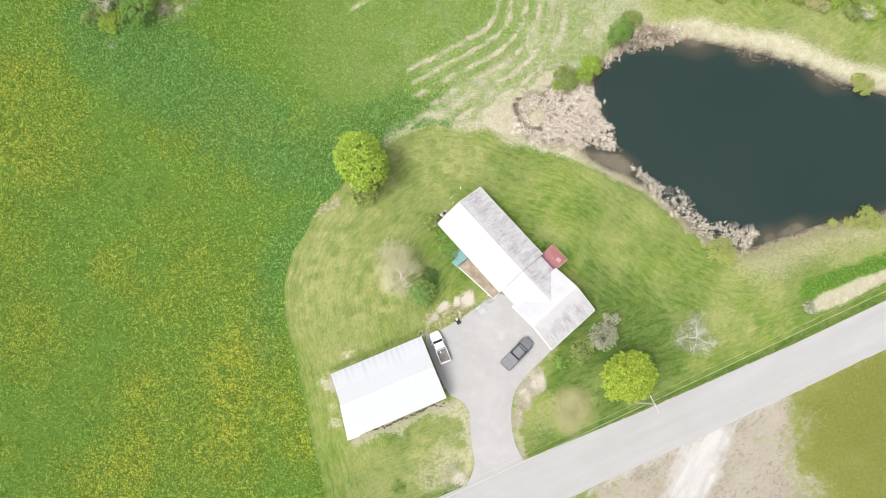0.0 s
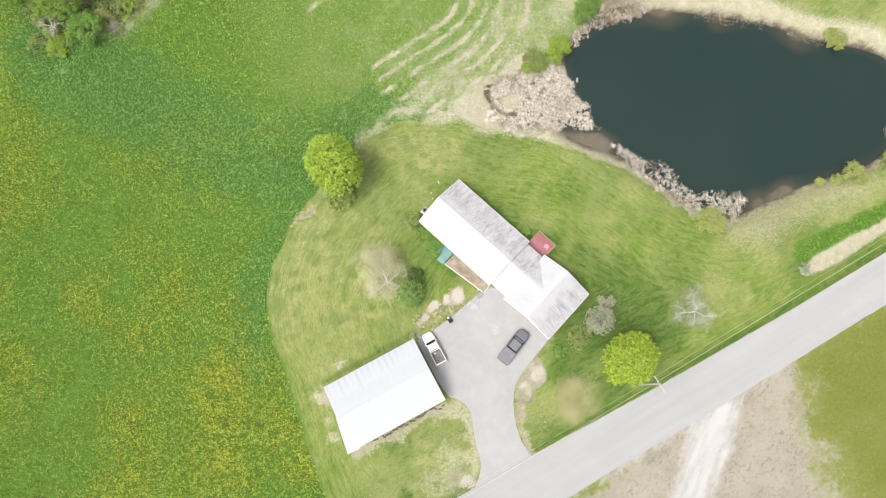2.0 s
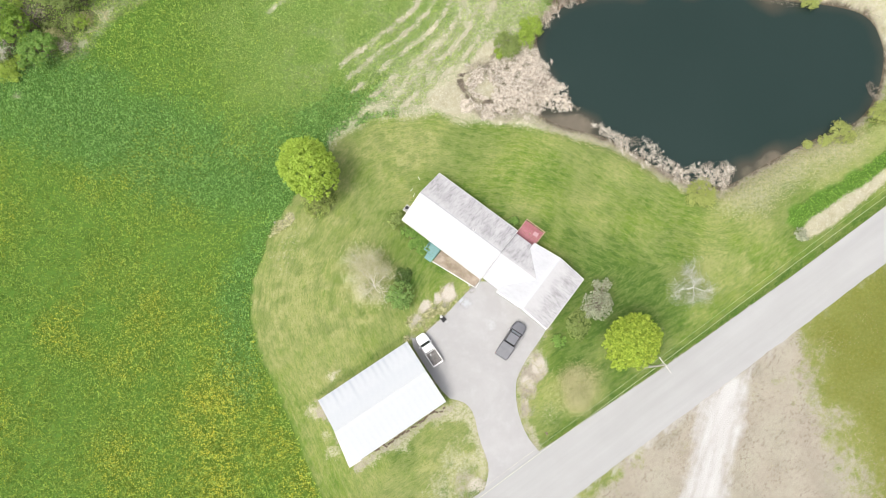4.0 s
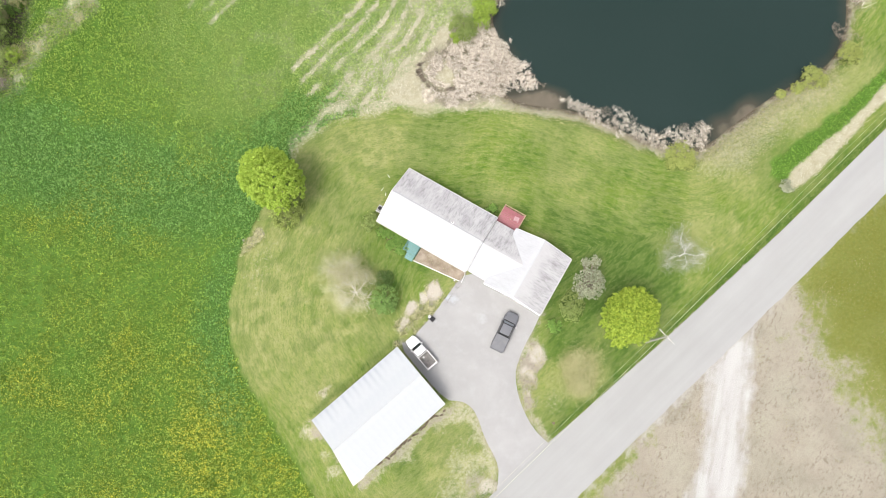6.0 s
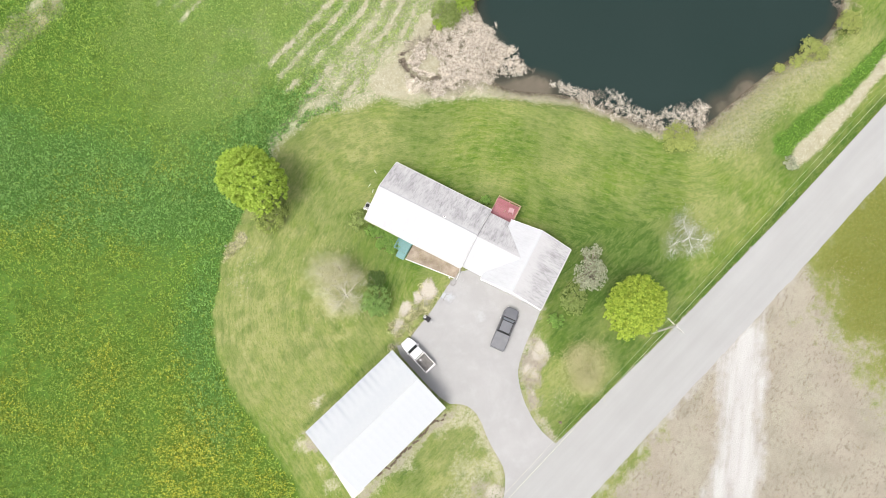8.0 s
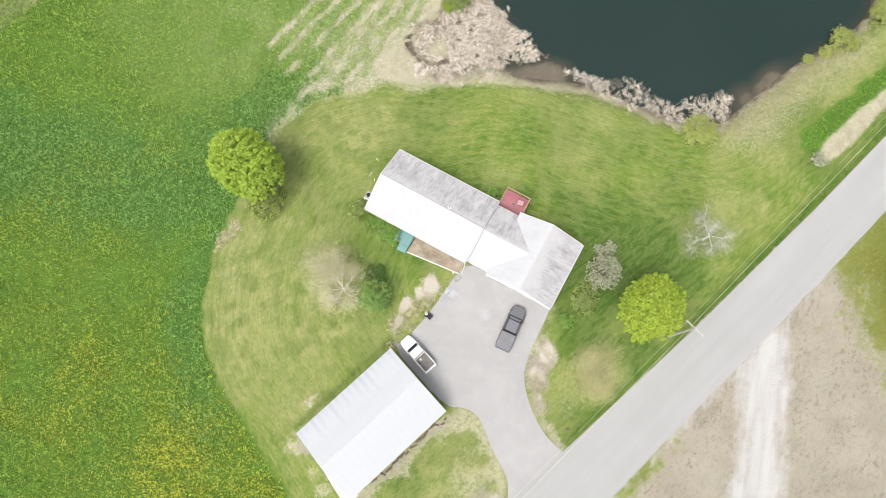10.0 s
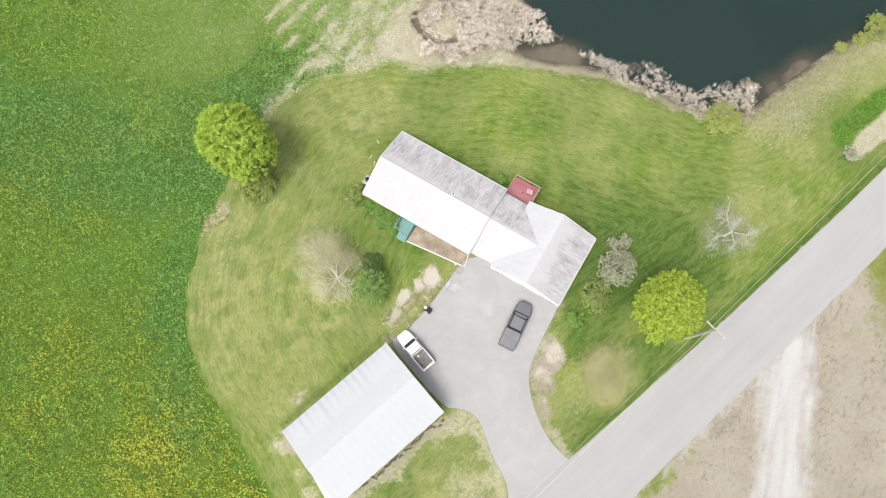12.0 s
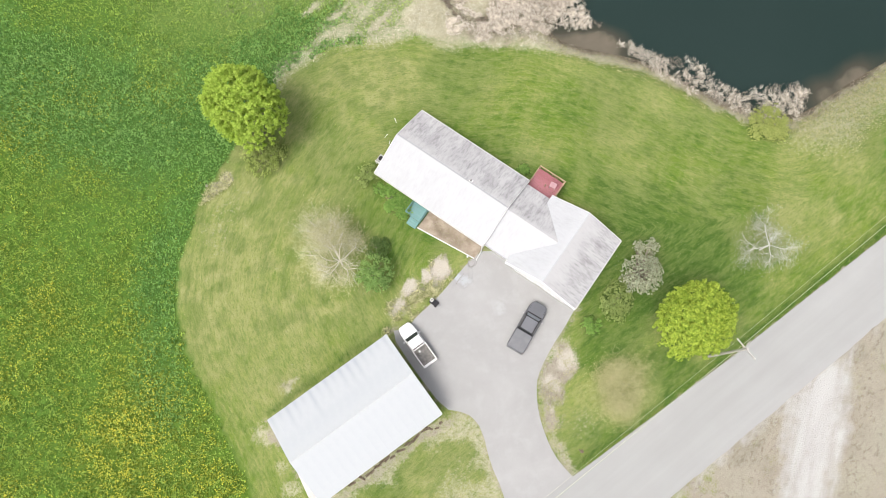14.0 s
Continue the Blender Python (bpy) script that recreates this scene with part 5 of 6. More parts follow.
bare_tree("dry_shrub", 17.0, -2.9, "straw-coloured leafless shrub on thin lawn", 9, 2.0, 2, [(w, l, 0.35) for w, l in ((10, 2.1), (40, 1.7), (85, 1.3), (130, 1.5), (175, 1.2), (215, 1.7), (250, 2.0), (300, 1.2), (340, 1.6))], TWIG_DULL, 13000, 0.66, low=0.15, twig_mat=TWIG_DULL, thick=0.2, fine=0.5)
bare_tree("bare_tree", -60.5, 65.8, "grey leafless tree at the wood's edge", 10, 4.0, 2, [(w, 1.3, 0.6) for w in range(0, 360, 60)], PALE_BARK, 500)
bare_tree("bare_shrub", -50.4, 64.4, "grey-brown leafless shrub at the wood's edge", 15, 2.6, 2, [(w, 0.8, 0.7) for w in range(0, 360, 50)], BARK, 600)
bare_tree("bare_tree", -55.0, 69.5, "grey-brown leafless tree at the wood's edge", 16, 5.0, 2, [(w, 1.6, 0.7) for w in range(0, 360, 60)], BARK, 600)
bare_tree("bare_shrub", 69.5, 62.6, "grey leafless shrub along the field margin", 17, 2.4, 2, [(w, 0.9, 0.6) for w in range(0, 360, 60)], PALE_BARK, 500)
bare_tree("bare_shrub", -17.4, 5.6, "dried tuft of pale stems beside the barn", 18, 1.0, 1, [(w, 0.4, 0.8) for w in range(0, 360, 60)], TWIG, 150, low=0.1)

# ---- grass, flowers, reeds, straw ----
GRASS_TALL = leafy("hay_grass", (0.085, 0.18, 0.02), (0.43, 0.57, 0.13), 0.4, 0.5, 0.6, 0.08, 2.0)
GRASS_DITCH = leafy("ditch_grass", (0.075, 0.18, 0.022), (0.25, 0.4, 0.075), 0.4)
GRASS_LUSH = leafy("lush_grass", (0.07, 0.185, 0.036), (0.33, 0.53, 0.165), 0.4, 0.5, 0.6, 0.08, 2.0)
GRASS_GOLD = leafy("flowering_grass", (0.12, 0.17, 0.014), (0.47, 0.53, 0.08), 0.35, 0.5, 0.55, 0.09, 2.0)
GRASS_PALE = leafy("thin_grass", (0.15, 0.255, 0.05), (0.43, 0.53, 0.165), 0.4, 0.5, 0.55, 0.1, 1.6)
GRASS_LAWN = leafy("lawn_blades", (0.12, 0.18, 0.024), (0.25, 0.29, 0.08), 0.3)
FLOWER = leafy("yellow_flowers", (0.46, 0.46, 0.04), (0.62, 0.6, 0.08), 0.15)
REED_BLACK = leafy("dark_brush", (0.07, 0.055, 0.04), (0.24, 0.2, 0.155), 0.2)
REED = leafy("dead_reed", (0.36, 0.315, 0.25), (0.9, 0.84, 0.73), 0.3)
REED_DARK = leafy("dark_dead_reed", (0.085, 0.068, 0.048), (0.44, 0.385, 0.315), 0.25)
DRY_TUFT = leafy("dry_tuft", (0.24, 0.235, 0.1), (0.41, 0.39, 0.21), 0.25)
CREAM_TUFT = leafy("cream_tuft", (0.17, 0.2, 0.05), (0.62, 0.58, 0.36), 0.25, 0.5, 0.6, 0.12, 1.4)
LOT_TUFT = leafy("brown_tuft", (0.17, 0.15, 0.09), (0.34, 0.31, 0.2), 0.25)
VERGE_BLADE = leafy("verge_blades", (0.055, 0.09, 0.015), (0.21, 0.25, 0.075), 0.3)
REED_RUST = leafy("rusty_reed", (0.13, 0.09, 0.068), (0.46, 0.37, 0.29), 0.25)
STRAW = leafy("cut_straw", (0.3, 0.28, 0.18), (0.56, 0.53, 0.42), 0.25)


def field_at(x, y, arr):
    """Reads a ground layer at places on the fine part of the sheet."""
    i = np.clip(np.searchsorted(gx, x), 1, nx - 1)
    j = np.clip(np.searchsorted(gy, y), 1, ny - 1)
    return arr.reshape(ny, nx)[j, i]


def blades(name, x, y, z, length, width, tilt, material, label, seed, category="grass", heading=None):
    """One bent blade a place: a thin kite that leans over."""
    rng = np.random.default_rng(seed)
    n = len(x)
    w = rng.random(n) * 2 * math.pi if heading is None else heading + rng.normal(size=n) * 0.5
    L = length * (0.6 + 0.8 * rng.random(n))
    t = tilt + (1 - tilt) * rng.random(n) * 0.6
    ux, uy = np.cos(w) * t, np.sin(w) * t
    up = np.sqrt(np.maximum(0.02, 1 - t * t))
    sx, sy = -np.sin(w) * width / 2, np.cos(w) * width / 2
    P0 = np.stack((x, y, z), -1)
    M = np.stack((ux * L * 0.5, uy * L * 0.5, up * L * 0.6), -1)
    T = np.stack((ux * L, uy * L, up * L * 0.75), -1)
    S = np.stack((sx, sy, np.zeros(n)), -1)
    V = np.stack((P0, P0 + M + S, P0 + T, P0 + M - S), 1).reshape(-1, 3)
    F = np.arange(n)[:, None] * 4 + np.arange(4)
    return tagged(new(name, raw(name, V, F, material)), label, category, kind="stuff")


def scatter(seed, n, x0, x1, y0, y1):
    rng = np.random.default_rng(seed)
    return x0 + (x1 - x0) * rng.random(n), y0 + (y1 - y0) * rng.random(n), rng.random(n)


wild = np.clip((1 - lawn) * (1 - south) * (1 - dry) * (PD > 1.0), 0, 1)
x, y, q = scatter(1, 420000, -82, 24, -20, 78)
k = (field_at(x, y, wild) > 0.5) & (q < 1.1 * fbm(x, y, 0.8, 2, 3.0) + 0.15) & (field_at(x, y, lush) < 0.25 + 0.5 * q) & (field_at(x, y, pale) < 0.25 + q * 0.6)
blades("hay_grass", x[k], y[k], ground_z(x[k], y[k]) - 0.02, 0.4, 0.14, 0.55, GRASS_TALL, "tall green hay grass in an uncut field", 2)
x, y, q = scatter(3, 300000, -75, 12, -14, 72)
k = (field_at(x, y, wild) > 0.5) & (field_at(x, y, lush) > 0.25 + 0.5 * q) & (field_at(x, y, pale) < 0.6)
blades("lush_grass", x[k], y[k], ground_z(x[k], y[k]) - 0.02, 0.42, 0.14, 0.55, GRASS_LUSH, "lush blue-green grass in damp swaths of the field", 4)
x, y, q = scatter(5, 330000, -82, -14, -20, 70)
k = (q * 1.0 < (field_at(x, y, flow) ** 1.5) * 0.5 + 0.004 * west.max() * (field_at(x, y, west) > 0.5)) & (field_at(x, y, west) > 0.5) & (fbm(x, y, 0.9, 2, 8.0) > 0.42)
x, y = x[k], y[k]
fz = ground_z(x, y) + 0.26
rf = np.random.default_rng(6)
s = 0.03 + 0.05 * rf.random(len(x))
ang = rf.random(len(x)) * 6.28
ring = np.stack([np.stack((x + s * np.cos(ang + a), y + s * np.sin(ang + a), fz + 0.03 * np.sin(a * 2)), -1) for a in (0, 1.26, 2.51, 3.77, 5.03)], 1).reshape(-1, 3)
tagged(new("wild_flowers", raw("wild_flowers", ring, np.arange(len(x))[:, None] * 5 + np.arange(5), FLOWER)), "yellow wild flowers scattered in drifts through the hay", "flowers", kind="stuff")
x, y, q = scatter(41, 230000, -82, -14, -20, 70)
k = (field_at(x, y, wild) > 0.5) & (field_at(x, y, flow) * 0.8 > q) & (fbm(x, y, 1.0, 2, 51.0) > 0.42)
blades("flowering_grass", x[k], y[k], ground_z(x[k], y[k]) + 0.03, 0.34, 0.11, 0.6, GRASS_GOLD, "yellowing seed heads among the flowers", 42)
x, y, q = scatter(43, 150000, -45, 26, 36, 80)
k = (field_at(x, y, wild) > 0.4) & (field_at(x, y, pale) > 0.25 + 0.35 * q) & (field_at(x, y, rows) < 0.3 + 0.25 * q)
blades("thin_grass", x[k], y[k], ground_z(x[k], y[k]), 0.24, 0.1, 0.6, GRASS_PALE, "thin light green grass in the cut part of the field", 44)
x, y, q = scatter(7, 70000, -28, 80, -16, 44)
k = (field_at(x, y, lawn) > 0.6) & (field_at(x, y, dirt) < 0.6 * q) & (field_at(x, y, dry) < q) & (field_at(x, y, rich) < 0.35 * q) & (sdist(x, y, DRIVE) > 0.1) & (sdist(x, y, [(-2, 25.8), (7, 15.6), (5.8, 14.4), (-1.2, 19.8)]) > 0)
blades("lawn_grass", x[k], y[k], ground_z(x[k], y[k]) - 0.01, 0.1, 0.05, 0.6, GRASS_LAWN, "short mown lawn grass with paler dry blades", 8)
# straw on the raked rows, tufts on dry ground
x, y, q = scatter(9, 90000, -14, 40, 38, 72)
k = (field_at(x, y, np.maximum(rows, dry * 0.8)) > 0.3 + 0.8 * q) & (field_at(x, y, PD) > 1.0)
blades("cut_straw", x[k], y[k], ground_z(x[k], y[k]), 0.42, 0.06, 0.8, STRAW, "pale raked straw and dry grass", 10, "straw")
x, y, q = scatter(11, 30000, 8, 80, -40, 0)
k = (field_at(x, y, south) > 0.5) & (field_at(x, y, gravel) < 0.3) & (field_at(x, y, side) > ROAD_WIDE + 0.3) & (q < 2.6 * (fbm(x, y, 3.4, 3, 13.0) - 0.47))
blades("dry_tufts", x[k], y[k], ground_z(x[k], y[k]), 0.2, 0.07, 0.7, LOT_TUFT, "sparse dry tufts on the bare lot", 12, "grass", heading=q[k] * 40)
x, y, q = scatter(65, 16000, -52, -32, 64, 77)
k = field_at(x, y, wood_band) > 0.25 + 0.8 * q
blades("dead_grass", x[k], y[k], ground_z(x[k], y[k]), 0.5, 0.07, 0.65, DRY_TUFT, "flattened dead grass along the wood edge", 66, "straw", heading=fbm(x[k], y[k], 2.5, 2, 30.0) * 6.0)
# reeds
for seed, poly, n, mt, lb in ((20, REEDS_W, 36000, REED, "flattened pale dead reeds at the pond's head"), (21, REEDS_S, 8000, REED_DARK, "brown dead reeds along the pond shore"),
                              (22, REEDS_S, 13000, REED, "pale dead reeds along the pond shore"), (23, REEDS_N, 9000, REED_RUST, "rusty dead reeds in the pond corner"), (24, REEDS_NE, 2600, REED_DARK, "thin dead reeds in the shallows"),
                              (28, REEDS_E, 1300, REED, "pale dead reeds in the shallows"), (25, REEDS_E, 2600, REED_DARK, "thin dead reeds in the shallows"), (29, REEDS_SE, 1100, REED_DARK, "thin dead reeds in the shallows"), (27, REEDS_N, 6000, REED, "pale dead reeds in the pond corner"), (26, REEDS_W, 15000, REED_DARK, "brown broken reeds among paler ones")):
    P = np.array(poly)
    x, y, q = scatter(seed, n * 4, P[:, 0].min() - 1, P[:, 0].max() + 1, P[:, 1].min() - 1, P[:, 1].max() + 1)
    sd = sdist(x, y, poly)
    k = (sd + (fbm(x, y, 1.6, 3, seed) - 0.5) * 3.6 < -1.6 * q ** 2) & (fbm(x, y, 0.42, 2, 3.0) > 0.39 + 0.08 * (fbm(x, y, 2.5, 2, 14.0) > 0.5)) & (ldist(x, y, THATCH_ARC) > 0.9 * fbm(x, y, 1.2, 2, 41.0)) & (np.hypot((x - 13.6) * 0.9, y - 45.4) + 3.0 * (fbm(x, y, 1.4, 2, 43.0) - 0.5) > 1.5)
    x, y = x[k][:n], y[k][:n]
    z = np.maximum(ground_z(x, y), WATER_Z - 0.1)
    blades("dead_reeds", x, y, z + 0.3 * fbm(x, y, 1.2, 2, 6.0), 0.46, 0.042, 0.62, mt, lb, seed, "reeds", heading=fbm(x, y, 2.0, 2, 77.0) * 9.0 + (np.arange(len(x)) * 7 % 11) * 0.35)

# ragged bank growth all round the water
x, y, q = scatter(31, 140000, 14, 84, 16, 66)
d = sdist(x, y, POND_EDGE)
k = (d > 0.0) & (d < 0.35 + 1.3 * fbm(x, y, 2.2, 3, 12.0)) & (q < 0.8)
blades("bank_sedge", x[k], y[k], np.maximum(ground_z(x[k], y[k]), WATER_Z), 0.32, 0.07, 0.6, REED_DARK, "brown sedge along the pond bank", 32, "sedge")
k = (d > 0.5) & (d < 1.2 + 2.2 * fbm(x, y, 3.0, 3, 15.0)) & (q < 0.28)
blades("bank_grass", x[k], y[k], ground_z(x[k], y[k]), 0.3, 0.07, 0.65, DRY_TUFT, "coarse half-dry grass on the pond bank", 33)
x, y, q = scatter(34, 60000, 8, 84, -42, 12)
k = (field_at(x, y, south) > 0.5) & (field_at(x, y, dirt) < 0.35 * q) & (field_at(x, y, gravel) < 0.3) & (field_at(x, y, side) > ROAD_WIDE + 0.3)
blades("verge_grass", x[k], y[k], ground_z(x[k], y[k]), 0.16, 0.07, 0.6, VERGE_BLADE, "thin olive grass beyond the road", 35)
x, y, q = scatter(36, 1900, -1, 1, 0, 1)
arc = np.array(THATCH_ARC)
ax_ = np.interp(y * 8, range(9), arc[:, 0]) + x * 0.36 * (0.3 + q)
ay_ = np.interp(y * 8, range(9), arc[:, 1]) + (q - 0.5) * 0.7
k = fbm(ax_, ay_, 0.9, 2, 66.0) > 0.42
ax_, ay_ = ax_[k], ay_[k]
blades("dark_stubble", ax_, ay_, ground_z(ax_, ay_), 0.45, 0.06, 0.55, REED_BLACK, "dark broken stubble among pale reeds", 37, "reeds")
x, y, q = scatter(51, 26000, 52, 96, 10, 37)
k = sdist(x, y, LUSH_STRIP) < -0.15 + 0.3 * (q - 0.5)
blades("ditch_grass", x[k], y[k], ground_z(x[k], y[k]), 0.4, 0.12, 0.55, GRASS_DITCH, "tall green grass along the ditch", 52)
x, y, q = scatter(53, 26000, 53, 96, 9, 35)
k = field_at(x, y, verge) > 0.25 + 0.6 * q
blades("ditch_straw", x[k], y[k], ground_z(x[k], y[k]), 0.4, 0.07, 0.65, STRAW, "pale dead grass along the ditch", 54, "straw")
x, y, q = scatter(55, 60000, 40, 84, 14, 40)
k = (field_at(x, y, bank_s) > 0.12 + 0.5 * q) & (sdist(x, y, POND_EDGE) > 0.6)
blades("rough_grass", x[k], y[k], ground_z(x[k], y[k]), 0.24, 0.08, 0.6, DRY_TUFT, "rough half-dry grass between pond and road", 56)
x, y, q = scatter(57, 34000, -7, 4, 8.5, 15.5)
k = (field_at(x, y, dirt) > 0.15 + 0.5 * q) & (field_at(x, y, cream) < 0.6 * q) & (sdist(x, y, DRIVE) > 0.1) & (fbm(x, y, 0.8, 2, 19.0) > 0.4)
blades("dry_tufts", x[k], y[k], ground_z(x[k], y[k]), 0.3, 0.055, 0.5, CREAM_TUFT, "dry tufts on bare soil by the driveway", 58)
x, y, q = scatter(59, 5000, 8, 15, -8, 4)
k = (field_at(x, y, dirt) > 0.2 + 0.6 * q) & (sdist(x, y, DRIVE) > 0.1) & (fbm(x, y, 0.8, 2, 20.0) > 0.45)
blades("dry_tufts", x[k], y[k], ground_z(x[k], y[k]), 0.22, 0.06, 0.6, DRY_TUFT, "dry tufts on bare soil by the driveway", 60)
x, y, q = scatter(61, 90000, -25, 96, -26, 32)
rs_ = field_at(x, y, side)
k = (rs_ > 0.22) & (rs_ < 0.5 + 1.3 * q) & (field_at(x, y, south) < 0.5) & (sdist(x, y, DRIVE) > 0.2)
blades("verge_grass", x[k], y[k], ground_z(x[k], y[k]), 0.26, 0.08, 0.6, VERGE_BLADE, "rough dark grass along the road edge", 62)

x, y, q = scatter(63, 4000, -24, -18, 27, 31.5)
k = field_at(x, y, dirt) > 0.15 + 0.5 * q
blades("dry_tufts", x[k], y[k], ground_z(x[k], y[k]), 0.36, 0.07, 0.65, CREAM_TUFT, "pale dead tufts on a bare patch at the field edge", 64)

# ---- house details ----
RED = surf("faded_red_deck_paint", (0.275, 0.095, 0.108), (0.34, 0.135, 0.15), 1.0, 0.65, 0.0, 20.0, 0.2, 0.01)
PINK = surf("faded_pink_plastic", (0.4, 0.24, 0.25), (0.46, 0.29, 0.3), 2.0, 0.6)
TEAL = surf("teal_porch_paint", (0.11, 0.235, 0.228), (0.155, 0.285, 0.275), 1.0, 0.6, 0.0, 20.0, 0.2, 0.01)
WOOD = surf("weathered_pine", (0.27, 0.2, 0.115), (0.35, 0.265, 0.165), 2.0, 0.75, 0.0, 25.0, 0.3, 0.01)
SOIL = surf("brown_bed_soil", (0.25, 0.205, 0.155), (0.36, 0.31, 0.25), 1.4, 0.95, 0.0, 18.0, 0.8, 0.04, 0.1, stain=((0.14, 0.11, 0.08), 0.7))
STEEL = surf("galvanised_steel", (0.45, 0.46, 0.47), (0.55, 0.56, 0.57), 3.0, 0.4, 0.8)
GREY = surf("grey_plastic", (0.27, 0.27, 0.27), (0.33, 0.33, 0.33), 3.0, 0.6)
CONCRETE = surf("pale_concrete", (0.44, 0.42, 0.4), (0.54, 0.52, 0.5), 1.5, 0.9, 0.0, 20.0, 0.3, 0.01)
GLASS_SKY_TINT, _, pb_ = nodes_of("glass_with_sky_colour", 0.08, 0.0, 0.6)
# the pale base colour stands in for sky reflected in the windshield
pb_.inputs["Base Color"].default_value = (0.21, 0.235, 0.255, 1)
GLASS, _, gb = nodes_of("dark_glass", 0.05, 0.0, 0.6)
gb.inputs["Base Color"].default_value = (0.03, 0.034, 0.036, 1)

# garage doors in the gable that faces the driveway
for x in (12.65, 16.6):
    d = part("garage_door", boxed(x - 1.35, x + 1.35, -4.17, -4.08, 0.1, 2.25, 0.01), WHITE, house, "white sectional garage door")
    for r in range(4):
        for c in range(4):
            bx, bz = x - 1.28 + c * 0.65, 0.18 + r * 0.52
            part("door_panel", boxed(bx, bx + 0.58, -4.19, -4.172, bz, bz + 0.42, 0.006), WHITE, d)
part("vent_pipe", rods("vent_pipe", [((2.35, 0.28, RT - 0.3), (2.35, 0.28, RT + 0.22), 0.08, 0.08)], DARK, 12), None, house, "short black vent pipe")
part("vent_flashing", boxed(-0.18, 0.18, -0.16, 0.2, 0.0, 0.02, 0.004, m=pose(2.35, 0.28, RT - 0.28 * SLOPE + 0.004, -24.1, 0, 0)), WHITE, house, "white flashing plate round the vent pipe")
part("downspout", boxed(7.16, 7.26, -4.62, -4.5, 0.0, EAVE - 0.1, 0.02), TRIM, house, "white downspout at the corner")
part("splash_pipe", rods("splash_pipe", [((7.2, -4.6, 0.25), (7.3, -5.7, 0.17), 0.06, 0.06)], TRIM, 8), None, house, "white drain pipe end")
part("house_door", boxed(-1.75, -0.85, -4.11, -4.04, 0.62, 2.62, 0.01), TRIM, house, "white entrance door above the porch")

deck = thing("deck", house.matrix_basis @ pose(7.15, 4.12, 0), "raised red-painted deck with a pine rail behind the house", "deck")
board = meshed("deck_board", boxed(0, 0.138, 0, 3.0, 0.68, 0.72, 0.006), RED)
for i in range(23):
    o = part("deck_board", board, None, deck)
    o.location.x = 0.02 + i * 0.146
for x in (0.06, 1.7, 3.32):
    for y in (0.1, 1.5, 2.94):
        part("post", boxed(x - 0.05, x + 0.05, y - 0.05, y + 0.05, -0.05, 1.62 if (y > 1 or x > 3) else 0.66), WOOD, deck)
for a in (0, 1):
    part("joist", boxed(0, 3.38, 0.05 + a * 2.85, 0.1 + a * 2.85, 0.5, 0.675), WOOD, deck)
part("rail", boxed(0, 3.42, 2.88, 3.02, 1.62, 1.66, 0.01), WOOD, deck, "pine top rail")
part("rail", boxed(3.25, 3.39, 0.9, 2.876, 1.622, 1.662, 0.01), WOOD, deck, "pine top rail")
part("rail", boxed(0.0, 0.1, 0.5, 2.876, 1.622, 1.662, 0.01), WOOD, deck, "pine top rail")
bal = meshed("baluster", boxed(-0.018, 0.018, -0.018, 0.018, 0.72, 1.62), WOOD)
for i in range(22):
    o = part("baluster", bal, None, deck)
    o.location = (0.15 + i * 0.15, 2.95, 0)
for i in range(13):
    o = part("baluster", bal, None, deck)
    o.location = (3.32, 1.0 + i * 0.15, 0)
for i in range(3):
    part("step", boxed(3.42 + i * 0.27, 3.72 + i * 0.27, 0.05, 0.9, 0.0, 0.54 - 0.18 * i, 0.01), RED, deck)
table = thing("patio_table", house.matrix_basis @ pose(9.6, 6.05, 0.722, 0, 0, 8), "small faded pink square table on the red deck", "table")
part("tabletop", boxed(-0.36, 0.36, -0.32, 0.32, 0.66, 0.7, 0.02), PINK, table)
for sx in (-0.3, 0.3):
    for sy in (-0.26, 0.26):
        part("leg", boxed(sx - 0.025, sx + 0.025, sy - 0.025, sy + 0.025, 0, 0.66), GREY, table)

porch = thing("porch", house.matrix_basis @ pose(-2.2, -4.08, 0), "teal-painted wooden porch with rails and steps", "porch")
pb = meshed("porch_board", boxed(0, 0.142, -1.75, 0, 0.5, 0.54, 0.006), TEAL)
for i in range(13):
    o = part("porch_board", pb, None, porch)
    o.location.x = 0.0 + i * 0.15
for x in (0.05, 1.88):
    for y in (-0.1, -1.7):
        part("post", boxed(x - 0.05, x + 0.05, y - 0.05, y + 0.05, -0.05, 1.42), TEAL, porch)
    part("rail", boxed(x - 0.06, x + 0.06, -1.76, -0.05, 1.42, 1.46, 0.01), TEAL, porch)
    for i in range(9):
        part("baluster", boxed(x - 0.018, x + 0.018, -1.56 + i * 0.17, -1.52 + i * 0.17, 0.54, 1.42), TEAL, porch)
part("rail", boxed(-0.01, 0.55, -1.78, -1.66, 1.422, 1.462, 0.01), TEAL, porch)
for i in range(3):
    part("step", boxed(0.62, 1.84, -2.05 - i * 0.27, -1.76 - i * 0.27, 0.0, 0.4 - 0.13 * i, 0.01), TEAL, porch)

bed = prism(bmesh.new(), [(-0.2, -6.35), (7.0, -5.6), (7.05, -4.06), (-0.2, -4.06)], -0.1, 0.16, "z")
bo = new("planting_bed", meshed("planting_bed", bed, SOIL))
bo.matrix_basis = house.matrix_basis.copy()
tagged(bo, "bare brown soil bed along the house front", "flower bed")
rc = np.random.default_rng(81)
u, v = rc.random(420), rc.random(420)
bx_, by_ = -0.1 + 7.0 * u, -4.2 - (1.95 - 0.65 * u) * v
cl = house.matrix_basis @ Vector((0, 0, 0))
ca, sa = math.cos(radians(-48.6)), math.sin(radians(-48.6))
k = fbm(bx_, by_, 1.1, 2, 12.0) > 0.5
